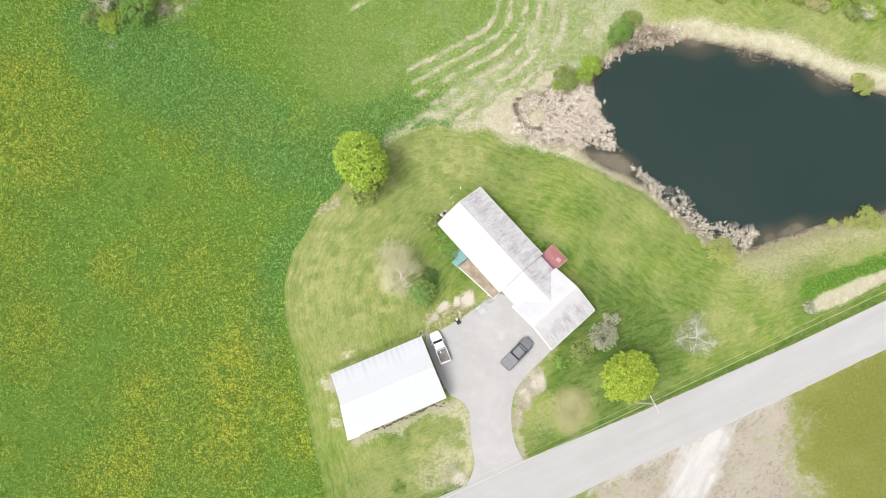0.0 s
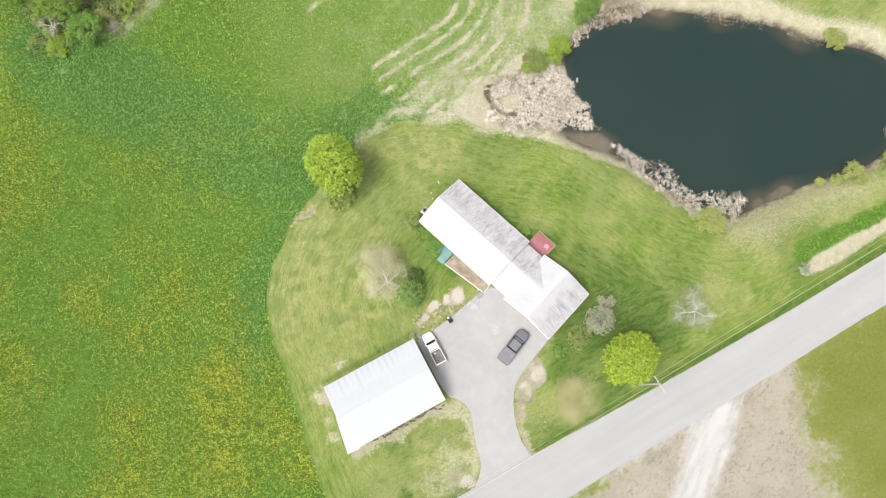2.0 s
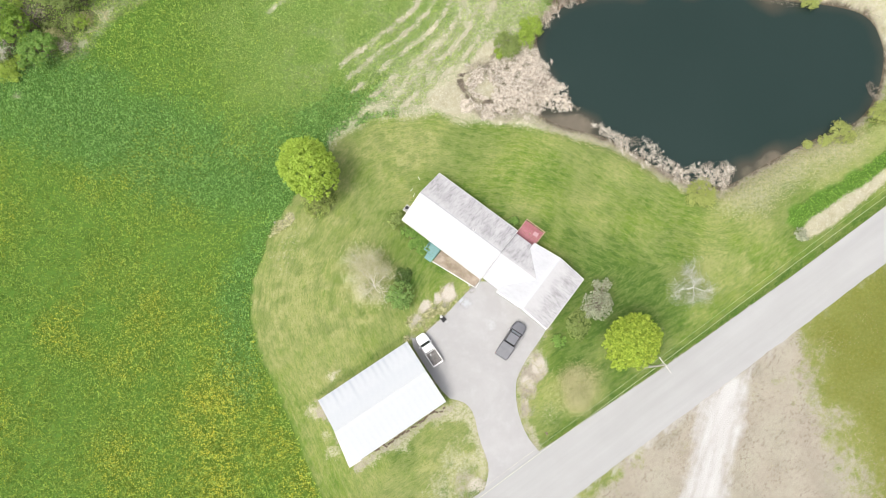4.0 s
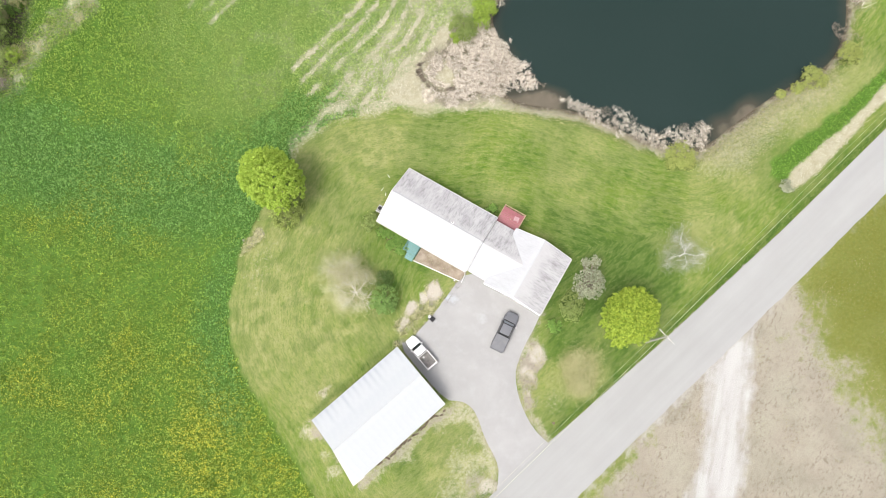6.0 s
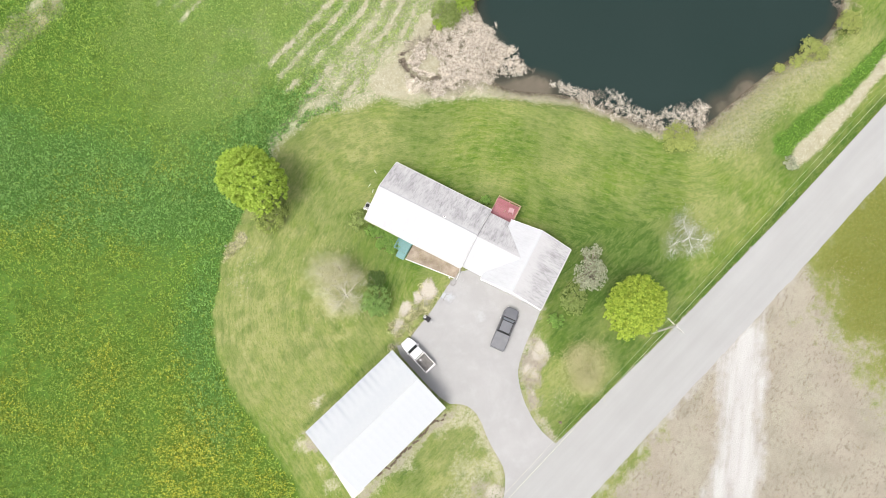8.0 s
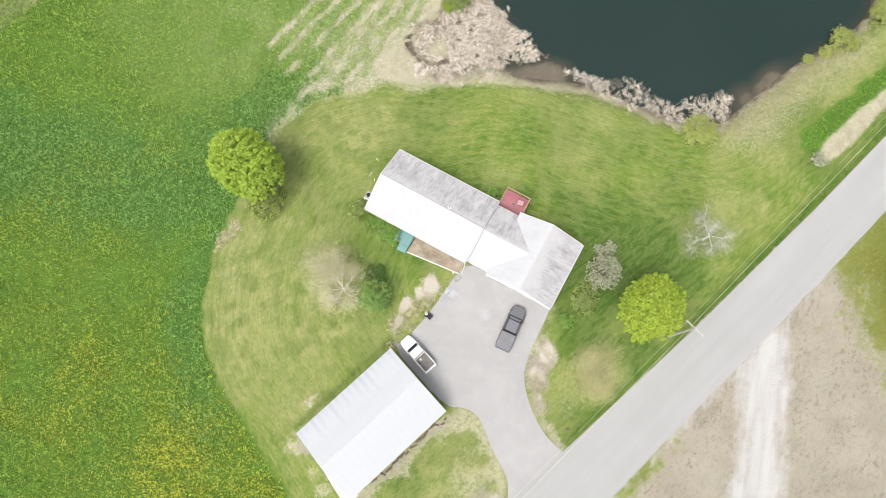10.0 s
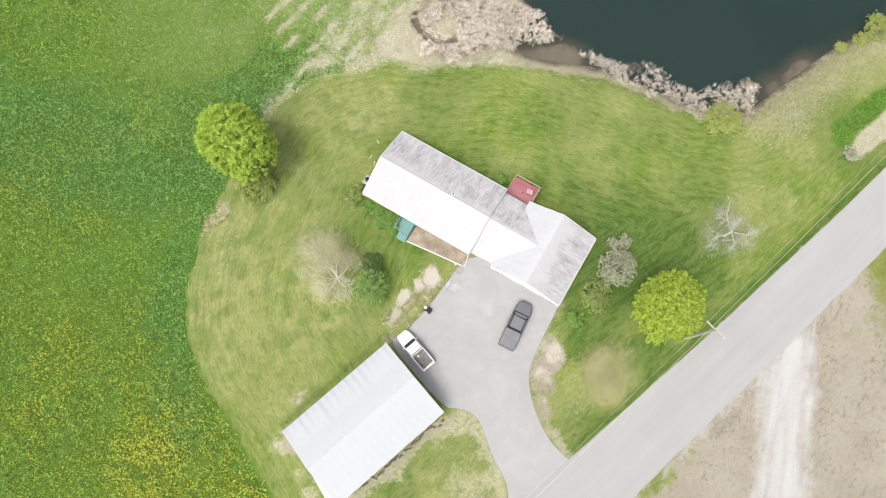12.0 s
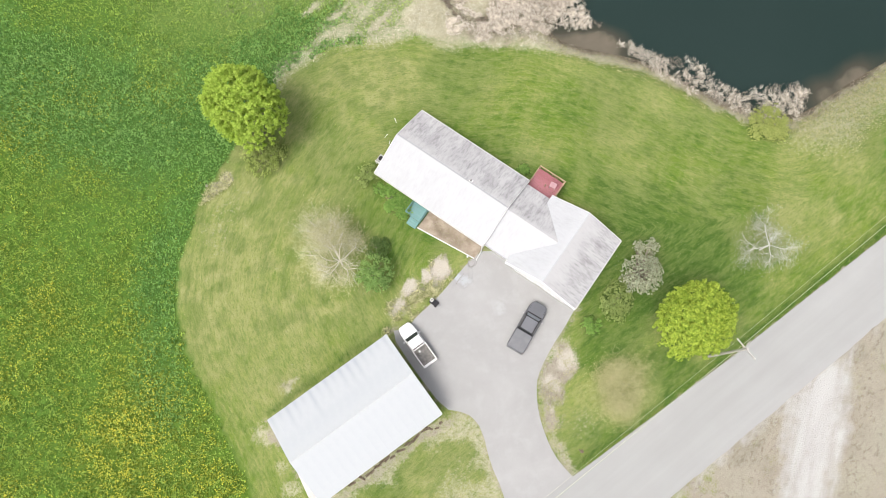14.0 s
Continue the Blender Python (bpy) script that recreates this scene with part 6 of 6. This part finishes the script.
blades("bed_litter", (cl.x + ca * bx_ - sa * by_)[k], (cl.y + sa * bx_ + ca * by_)[k], np.full(int(k.sum()), 0.158), 0.16, 0.07, 0.75, LOT_TUFT, "dark crumbs and dead stems on the soil bed", 82, "litter")
edging = thing("bed_edging", house.matrix_basis.copy(), "white timber edging round the bare soil bed", "edging")
for i in range(4):
    a, b = -0.24 + i * 1.81, -0.24 + (i + 1) * 1.81 - 0.02
    ya, yb = -6.44 + 0.104 * (a + 0.24), -6.44 + 0.104 * (b + 0.24)
    e = bmesh.new()
    prism(e, [(a, ya), (b, yb), (b, yb + 0.09), (a, ya + 0.09)], 0.0, 0.2, "z")
    part("edging_board", e, TRIM, edging)
part("edging_board", rods("edging_board", [((-7.0, -4.9, 0.05), (-2.4, -6.5, 0.05), 0.05, 0.05)], WOOD, 6), None, edging, "thin weathered edging pole")

tank = thing("heat_pump", house.matrix_basis @ pose(-8.25, -2.3, 0), "grey heat pump unit against the gable wall", "heat pump")
part("housing", boxed(-0.35, 0.35, -0.45, 0.45, 0.06, 0.85, 0.03), GREY, tank)
part("base", boxed(-0.42, 0.42, -0.52, 0.52, -0.02, 0.06), CONCRETE, tank)
part("fan_grille", rods("fan_grille", [((0, 0, 0.84), (0, 0, 0.87), 0.28, 0.27)], DARK, 20), None, tank)
part("pipe", rods("pipe", [((-0.3, -0.6, 0.0), (-0.3, -0.6, 1.0), 0.05, 0.05), ((-0.3, -0.6, 1.0), (0.3, -0.6, 1.05), 0.05, 0.05)], TRIM, 8), None, tank, "white pipe")
for x, y, w in ((-0.8, 31.0, 30), (0.65, 32.6, 100), (-0.6, 30.1, 60)):
    s = new("marker_stake", rods("marker_stake", [((-0.25, 0, 0.0), (0.25, 0, 0.25), 0.03, 0.03)], TRIM, 6))
    s.matrix_basis = pose(x, y, 0.0, 0, 0, w)
    tagged(s, "short white stake leaning in the lawn", "stake", "stakes in the lawn")

# ---- barn surroundings ----
pad = new("concrete_pad", meshed("concrete_pad", prism(bmesh.new(), [(-7.12, -5.2), (-9.1, -5.1), (-8.3, 0.4), (-7.12, 0.4)], -0.1, 0.08, "z"), CONCRETE))
pad.matrix_basis = barn.matrix_basis.copy()
tagged(pad, "narrow pale concrete pad along the barn end", "pad")
part("barn_door", boxed(7.0, 7.09, -1.9, 1.9, 0.12, 3.1, 0.01), TRIM, barn, "wide white sliding barn door")
LOG = surf("brown_log", (0.09, 0.07, 0.045), (0.2, 0.155, 0.11), 3.0, 0.9, 0.0, 20.0, 0.6, 0.02)
for k in range(16):
    rk = np.random.default_rng(k)
    x, y, l, w = 6.6 - k * 0.72 + rk.normal() * 0.2, -5.2 - 0.3 * rk.random() - (0.35 if k < 2 else 0), 0.35 + 0.8 * rk.random(), rk.normal() * 22
    l_ = new("log", rods("log", [((-l / 2, 0, 0.1), (l / 2, 0, 0.1), 0.06 + 0.06 * rk.random(), 0.07), ((-l / 2 * rk.random(), 0.14, 0.09), (l / 2, 0.1, 0.09), 0.06, 0.05)], LOG, 8))
    l_.matrix_basis = barn.matrix_basis @ pose(x, y, 0.0, 0, 0, w)
    tagged(l_, "old brown log lying along the barn wall", "log", "logs by the barn")
STONE = surf("pale_fieldstone", (0.3, 0.28, 0.24), (0.38, 0.35, 0.3), 2.0, 0.9, 0.0, 15.0, 0.5, 0.02)
rs = np.random.default_rng(44)
stones = []
for k in range(3):
    b = bmesh.new()
    bmesh.ops.create_icosphere(b, subdivisions=2, radius=1.0)
    for v in b.verts:
        v.co *= 1 + 0.3 * (noise.noise(v.co * 1.3 + Vector((k * 7, 0, 0))))
        v.co.z *= 0.6
    stones.append(meshed("stone", b, STONE))
for k in range(9):
    c = ((1.3, 13.7), (-3.2, 11.0), (-20.8, 29.6), (-1.4, 12.3))[k % 4]
    x, y = c[0] + rs.normal() * 0.8, c[1] + rs.normal() * 0.55
    if sdist(np.array([x]), np.array([y]), DRIVE)[0] < 0.15:
        continue
    o = new("stone", stones[k % 3])
    sc = 0.07 + 0.13 * rs.random()
    o.matrix_basis = pose(x, y, 0.02, 0, 0, rs.random() * 360) @ Matrix.Diagonal((sc, sc * 0.8, sc, 1))
    tagged(o, "pale weathered fieldstone on bare soil", "stone", "stones on bare soil")

# ---- trucks ----
TYRE = surf("tyre_rubber", (0.018, 0.018, 0.018), (0.028, 0.028, 0.028), 6.0, 0.85)
RIM = surf("alloy_rim", (0.5, 0.5, 0.51), (0.6, 0.6, 0.61), 6.0, 0.3, 0.9)
LINER = surf("worn_bed_liner", (0.1, 0.095, 0.09), (0.2, 0.19, 0.18), 3.0, 0.8, stain=((0.3, 0.28, 0.25), 0.5))
VINYL = surf("grey_vinyl_cover", (0.135, 0.138, 0.147), (0.168, 0.171, 0.18), 1.2, 0.65)
CHROME = surf("chrome", (0.6, 0.6, 0.6), (0.66, 0.66, 0.66), 5.0, 0.15, 1.0)
LAMP = surf("clear_lens", (0.7, 0.7, 0.68), (0.78, 0.78, 0.76), 5.0, 0.1)
TAIL = surf("red_lens", (0.35, 0.01, 0.01), (0.42, 0.02, 0.02), 5.0, 0.2)


def paint(name, c):
    m = surf(name, c, tuple(v * 1.06 for v in c), 2.0, 0.35, 0.0, 60.0, 0.02, 0.002)
    m.node_tree.nodes["Principled BSDF"].inputs["Coat Weight"].default_value = 0.25
    return m


def slab(bm, rings):
    """Loft: rings of equal length, closed at both ends."""
    vs = [[bm.verts.new(p) for p in r] for r in rings]
    n = len(vs[0])
    for a, b in zip(vs[:-1], vs[1:]):
        for i in range(n):
            bm.faces.new((a[i], a[(i + 1) % n], b[(i + 1) % n], b[i]))
    bm.faces.new(vs[0])
    bm.faces.new(vs[-1][::-1])
    return bm


def ring(x, half, z0, z1, r=0.1, crown=0.02):
    """A rounded section across the truck at x."""
    return [(x, -half, z0), (x, -half, z1 - r), (x, -half + r * 0.35, z1 - r * 0.3), (x, -half + r, z1), (x, 0, z1 + crown), (x, half - r, z1), (x, half - r * 0.35, z1 - r * 0.3), (x, half, z1 - r), (x, half, z0)]


def pickup(m, L, W, colour, cab_a, cab_b, bed_cover, label):
    """x runs forward from the tail (0) to the nose (L); the cab stands from cab_a to cab_b."""
    h = W / 2
    t = thing("pickup_truck", m, label, "pickup truck")
    P = paint("truck_paint", colour)
    base, hood, belt = 0.42, 1.08, 1.12
    front = [(cab_b - 0.05, h, hood + 0.05), (cab_b + 0.55, h, hood), (L - 0.55, h - 0.05, hood - 0.05), (L - 0.22, h - 0.14, hood - 0.11), (L - 0.06, h - 0.27, hood - 0.18), (L, h - 0.42, hood - 0.3)]
    part("front_body", slab(bmesh.new(), [ring(x, w, base, z, 0.12, 0.04) for x, w, z in front]), P, t, "hood and front fenders")
    part("cab_body", slab(bmesh.new(), [ring(x, h, base, belt, 0.08, 0.0) for x in (cab_a, cab_b - 0.054)]), P, t)
    # greenhouse: pillars and roof in paint, panes proud of them
    pale = colour[0] > 0.4
    rf, rr, rh = cab_b - (0.66 if pale else 0.55), cab_a + (0.1 if pale else 0.16), 1.72
    hb, ht = h - 0.06, h - (0.13 if pale else 0.2)
    green = bmesh.new()
    v = [green.verts.new(p) for p in ((cab_b - 0.1, -hb, belt - 0.02), (cab_b - 0.1, hb, belt - 0.02), (cab_a + 0.02, hb, belt - 0.02), (cab_a + 0.02, -hb, belt - 0.02),
                                      (rf, -ht, rh - 0.04), (rf, ht, rh - 0.04), (rr, ht, rh - 0.04), (rr, -ht, rh - 0.04))]
    for f in ((0, 1, 5, 4), (1, 2, 6, 5), (2, 3, 7, 6), (3, 0, 4, 7), (4, 5, 6, 7)):
        green.faces.new([v[i] for i in f])
    part("cab_frame", green, P if pale else DARK, t, "" if pale else "dark window frames")
    roof = bmesh.new()
    lip = 0.03 if pale else 0.09
    slab(roof, [[(x, -w, rh - 0.07), (x, -w, rh - 0.03), (x, -w + 0.08, rh + 0.0), (x, 0, rh + 0.03), (x, w - 0.08, rh), (x, w, rh - 0.03), (x, w, rh - 0.07)] for x, w in ((rr + 0.03, ht - lip), (rr + 0.12, ht - lip + 0.01), (rf - 0.12, ht - lip + 0.01), (rf - 0.04, ht - lip - 0.02))])
    part("cab_roof", roof, P, t)

    def pane(name, pts, out, glass=GLASS):
        g = bmesh.new()
        o = Vector(out)
        a = [g.verts.new(Vector(p) + o * 0.008) for p in pts]
        b = [g.verts.new(Vector(p) + o * 0.002) for p in pts]
        g.faces.new(a)
        for i in range(len(pts)):
            g.faces.new((a[i], b[i], b[(i + 1) % len(pts)], a[(i + 1) % len(pts)]))
        part(name, g, glass, t, "dark glass" if glass is GLASS else "glass with sky reflection in its colour")

    def lerp(a, b, f):
        return tuple(a[i] + (b[i] - a[i]) * f for i in range(3))

    def inset(q, f=0.08):
        c = tuple(sum(p[i] for p in q) / 4 for i in range(3))
        return [lerp(p, c, f) for p in q]
    A = [(cab_b - 0.1, -hb, belt), (cab_b - 0.1, hb, belt), (rf, ht, rh - 0.06), (rf, -ht, rh - 0.06)]
    pane("windshield", inset(A, 0.06 if pale else 0.14), (0.6, 0, 0.8), GLASS if pale else GLASS_SKY_TINT)
    pane("rear_window", inset([(cab_a + 0.02, hb, belt), (cab_a + 0.02, -hb, belt), (rr, -ht, rh - 0.06), (rr, ht, rh - 0.06)], 0.14), (-1, 0, 0.2))
    for s in (-1, 1):
        pane("side_window", inset([(cab_b - 0.2, s * hb, belt), (cab_a + 0.1, s * hb, belt), (rr + 0.05, s * ht, rh - 0.06), (rf - 0.02, s * ht, rh - 0.06)], 0.1), (0, s, 0.25))
    for s in (-1, 1):
        part("mirror", boxed(cab_b - 0.42, cab_b - 0.28, s * (h + 0.13) - 0.1, s * (h + 0.13) + 0.1, 1.08, 1.26, 0.03), P if pale else CHROME, t)
    if not pale:
        for s in (-1, 1):
            # added black strip stands in for shade on the turned-down body edge
            part("side_moulding", boxed(0.3, L - 0.7, s * (h + 0.012) - 0.02, s * (h + 0.012) + 0.02, 0.86, 0.96, 0.008), DARK, t, "black strip for the dark body edge")
            part("hood_seam", boxed(cab_b + 0.02, L - 0.62, s * (h - 0.19) - 0.012, s * (h - 0.19) + 0.012, hood - 0.06, hood + 0.022), DARK, t, "dark hood seam")
        part("cowl", boxed(cab_b - 0.09, cab_b + 0.03, -h + 0.12, h - 0.12, hood + 0.04, hood + 0.115, 0.01), DARK, t, "black windshield cowl")
        # black strip fills the dark gap between cab and bed
        part("bed_gap_seal", boxed(cab_a - 0.05, cab_a + 0.03, -h + 0.05, h - 0.05, 1.1, 1.235, 0.01), DARK, t, "black strip in the gap behind the cab")
    # bed
    part("bed_side", boxed(0.06, cab_a - 0.03, -h, -h + 0.1, base, 1.16, 0.03), P, t)
    part("bed_side", boxed(0.06, cab_a - 0.03, h - 0.1, h, base, 1.16, 0.03), P, t)
    part("bed_front", boxed(cab_a - 0.09, cab_a - 0.03, -h + 0.1, h - 0.1, base, 1.18, 0.01), P, t)
    part("tailgate", boxed(0.03, 0.1, -h + 0.03, h - 0.03, 0.6, 1.15, 0.02), P, t)
    part("bed_floor", boxed(0.1, cab_a - 0.09, -h + 0.1, h - 0.1, 0.55, 0.72), LINER, t, "worn dark bed liner")
    if bed_cover:
        cover = bmesh.new()
        slab(cover, [[(x, -h + 0.04, 1.165), (x, -h + 0.06, 1.2), (x, 0, 1.225), (x, h - 0.06, 1.2), (x, h - 0.04, 1.165)] for x in (0.05, 0.5, 1.0, 1.5, cab_a - 0.05)])
        part("tonneau_cover", cover, VINYL, t, "grey vinyl bed cover")
    else:
        part("spare_jug", boxed(cab_a - 0.55, cab_a - 0.3, 0.1, 0.32, 0.72, 1.0, 0.04), TRIM, t, "white jug in the bed")
        for s in (-1, 1):
            part("wheel_well", boxed(0.75, 1.55, s * (h - 0.2) - 0.1, s * (h - 0.2) + 0.1, 0.7, 0.92, 0.04), LINER, t)
    part("rear_bumper", boxed(-0.1, 0.03, -h + 0.04, h - 0.04, 0.48, 0.64, 0.03), P, t)
    part("front_bumper", boxed(L - 0.3, L + 0.03, -h + 0.3, h - 0.3, 0.42, 0.62, 0.08), P, t)
    part("grille", boxed(L - 0.03, L + 0.02, -h + 0.42, h - 0.42, 0.64, 0.82, 0.01), DARK, t)
    for s in (-1, 1):
        part("headlight", boxed(L - 0.14, L - 0.0, s * (h - 0.36) - 0.12, s * (h - 0.36) + 0.12, 0.66, 0.76, 0.03), LAMP, t)
        part("taillight", boxed(0.035, 0.09, s * (h - 0.055) - 0.05, s * (h - 0.055) + 0.05, 0.78, 1.02, 0.01), TAIL, t)
        for wx in (L * 0.2, L * 0.8):
            wob = bmesh.new()
            bmesh.ops.create_cone(wob, cap_ends=True, segments=24, radius1=0.37, radius2=0.37, depth=0.24, matrix=Matrix.Translation((wx, s * (h - 0.1), 0.37)) @ Euler((math.pi / 2, 0, 0)).to_matrix().to_4x4())
            ty = part("wheel", wob, TYRE, t, "black tyre")
            rim = bmesh.new()
            bmesh.ops.create_cone(rim, cap_ends=True, segments=18, radius1=0.22, radius2=0.18, depth=0.03, matrix=Matrix.Translation((wx, s * (h + 0.03), 0.37)) @ Euler((-s * math.pi / 2, 0, 0)).to_matrix().to_4x4())
            part("rim", rim, RIM, ty)
    return t


def parked(cx, cy, heading, L):
    return pose(cx, cy, 0.052, 0, 0, heading) @ pose(-L / 2, 0, 0)


pickup(parked(9.35, 5.75, 45.7, 5.75), 5.75, 1.96, (0.112, 0.115, 0.128), 2.15, 4.3, True, "dark grey crew-cab pickup with a covered bed on the driveway")
pickup(parked(-2.68, 6.72, 112.5, 5.0), 5.0, 1.72, (0.78, 0.78, 0.78), 2.1, 3.7, False, "small white pickup with an open bed beside the barn")

# ---- things on the driveway ----
DZ = 0.052
grill = thing("garden_cart", pose(0.15, 10.75, DZ, 0, 0, 125), "small black cart with a white bucket on the driveway edge", "cart")
part("tray", boxed(-0.5, 0.45, -0.3, 0.3, 0.28, 0.52, 0.04), DARK, grill)
part("bucket", rods("bucket", [((0.3, 0, 0.5), (0.3, 0, 0.78), 0.17, 0.2)], TRIM, 16), None, grill, "round white bucket")
part("bucket_hollow", rods("bucket_hollow", [((0.3, 0, 0.775), (0.3, 0, 0.785), 0.09, 0.09)], DARK, 16), None, grill)
part("handle", rods("handle", [((-0.45, 0, 0.45), (-0.85, 0, 0.7), 0.025, 0.025), ((-0.85, -0.2, 0.7), (-0.85, 0.2, 0.7), 0.025, 0.025)], STEEL, 6), None, grill)
for sx in (-0.35, 0.3):
    for sy in (-0.3, 0.3):
        part("wheel", rods("wheel", [((sx, sy - 0.04, 0.14), (sx, sy + 0.04, 0.14), 0.14, 0.14)], TYRE, 14), None, grill)


def loop_wire(name, m, half_l, half_w, r, mat_, label, category):
    pts = []
    for i in range(28):
        w = 2 * math.pi * i / 28
        c, s = math.cos(w), math.sin(w)
        pts.append((half_l * math.copysign(abs(c) ** 0.6, c), half_w * math.copysign(abs(s) ** 0.7, s), r))
    o = new(name, rods(name, [(pts[i], pts[(i + 1) % 28], r, r) for i in range(28)], mat_, 6))
    o.matrix_basis = m
    return tagged(o, label, category)


HOSE = surf("faded_grey_hose", (0.22, 0.21, 0.2), (0.3, 0.29, 0.28), 4.0, 0.7)
loop_wire("wire_frame", pose(6.35, 14.6, DZ, 0, 0, 100), 0.85, 0.24, 0.022, GREY, "long oval grey wire frame lying on the driveway", "frame")
loop_wire("wire_frame", pose(4.75, 12.95, DZ, 0, 0, 80), 0.75, 0.24, 0.022, GREY, "long oval grey wire frame lying on the driveway", "frame")
loop_wire("hose_coil", pose(5.3, 14.1, DZ, 0, 0, 0), 0.42, 0.4, 0.04, HOSE, "coiled grey garden hose on the driveway", "hose")
loop_wire("hose_coil", pose(5.1, 14.0, DZ + 0.07, 0, 0, 30), 0.36, 0.3, 0.04, HOSE, "coiled grey garden hose on the driveway", "hose")
lp = thing("path_lamp", pose(4.9, 14.75, 0.0), "low lamp with a pale glass head at the bed corner", "lamp")
part("post", rods("post", [((0, 0, 0), (0, 0, 0.8), 0.05, 0.04)], DARK, 8), None, lp)
part("head", rods("head", [((0, 0, 0.8), (0, 0, 1.05), 0.13, 0.09)], LAMP, 12), None, lp)
sb = []
branching(np.random.default_rng(3), (0, 0, 0.03), (1, 0.2, 0.0), 0.9, 0.025, 1, sb, 0.5, 0.0, 2, 0.4)
br = new("fallen_branch", rods("fallen_branch", [((p[0], p[1], 0.03), (q[0], q[1], 0.03), r0, r1) for p, q, r0, r1 in sb], LOG, 5))
br.matrix_basis = pose(3.0, 12.2, DZ, 0, 0, 60)
tagged(br, "thin dark fallen branch on the driveway", "branch")

# ---- power line ----
POLE = surf("weathered_pole", (0.38, 0.36, 0.33), (0.5, 0.48, 0.45), 3.0, 0.85, 0.0, 25.0, 0.4, 0.01)
WIRE = surf("aluminium_wire", (0.44, 0.46, 0.32), (0.5, 0.52, 0.38), 5.0, 0.5, 0.3)
PORCELAIN = surf("glazed_insulator", (0.6, 0.6, 0.58), (0.7, 0.7, 0.68), 5.0, 0.2)
RDIR = Vector((0.912, 0.41, 0)).normalized()
RN = Vector((RDIR.y, -RDIR.x, 0))
POLES = [Vector((27.5, -1.75, 0)) + RDIR * s for s in (-64, 0, 66)]
for p in POLES:
    t = thing("utility_pole", Matrix.Translation(p) @ pose(0, 0, 0, 0, 0, math.degrees(math.atan2(RDIR.y, RDIR.x))), "weathered wooden utility pole with one crossarm", "utility pole", "poles along the road")
    part("pole", rods("pole", [((0, 0, -0.3), (0, 0, 10.2), 0.16, 0.11)], POLE, 12), None, t)
    part("crossarm", boxed(-0.05, 0.05, -1.25, 1.25, 9.75, 9.88, 0.01), POLE, t)
    for s in (-1, 1):
        part("brace", rods("brace", [((0.08, s * 0.75, 9.74), (0.1, 0, 9.1), 0.02, 0.02)], STEEL, 6), None, t)
    for y in (-1.12, 1.12):
        part("insulator", rods("insulator", [((0, y, 9.88), (0, y, 10.02), 0.06, 0.04)], PORCELAIN, 10), None, t)
for off, z, r in ((-1.12, 10.04, 0.009), (-0.16, 8.1, 0.02)):
    lines = []
    for p, q in zip(POLES[:-1], POLES[1:]):
        a, b = p + RN * off + Vector((0, 0, z)), q + RN * off + Vector((0, 0, z))
        pts = [a.lerp(b, i / 24) - Vector((0, 0, 4 * 0.7 * (i / 24) * (1 - i / 24))) for i in range(25)]
        lines += [(pts[i], pts[i + 1], r, r) for i in range(24)]
    tagged(new("overhead_wire", rods("overhead_wire", lines, WIRE, 5)), "thin pale overhead wire along the road", "wire", "wires along the road")

tyre = bmesh.new()
prof = [(0.33 + 0.09 * math.cos(a), 0.1 + 0.09 * math.sin(a)) for a in (i * math.pi / 4 for i in range(8))]
rows_ = [[tyre.verts.new((r * math.cos(w), r * math.sin(w), z)) for r, z in prof] for w in (i * math.pi / 10 for i in range(20))]
for i in range(20):
    for j in range(8):
        tyre.faces.new((rows_[i][j], rows_[(i + 1) % 20][j], rows_[(i + 1) % 20][(j + 1) % 8], rows_[i][(j + 1) % 8]))
ot = new("old_tyre", meshed("old_tyre", tyre, TYRE))
ot.matrix_basis = pose(-5.5, 8.9, -0.06) @ Matrix.Scale(0.75, 4)
tagged(ot, "old black tyre lying in grass at the barn corner", "tyre")
st = new("tree_stump", rods("tree_stump", [((0, 0, -0.05), (0, 0, 0.22), 0.2, 0.16), ((0.05, 0, 0.05), (0.4, 0.12, 0.02), 0.08, 0.03)], LOG, 10))
st.matrix_basis = pose(11.6, -8.1, 0.0, 0, 0, 120)
tagged(st, "small dark stump in the lawn near the road", "stump")
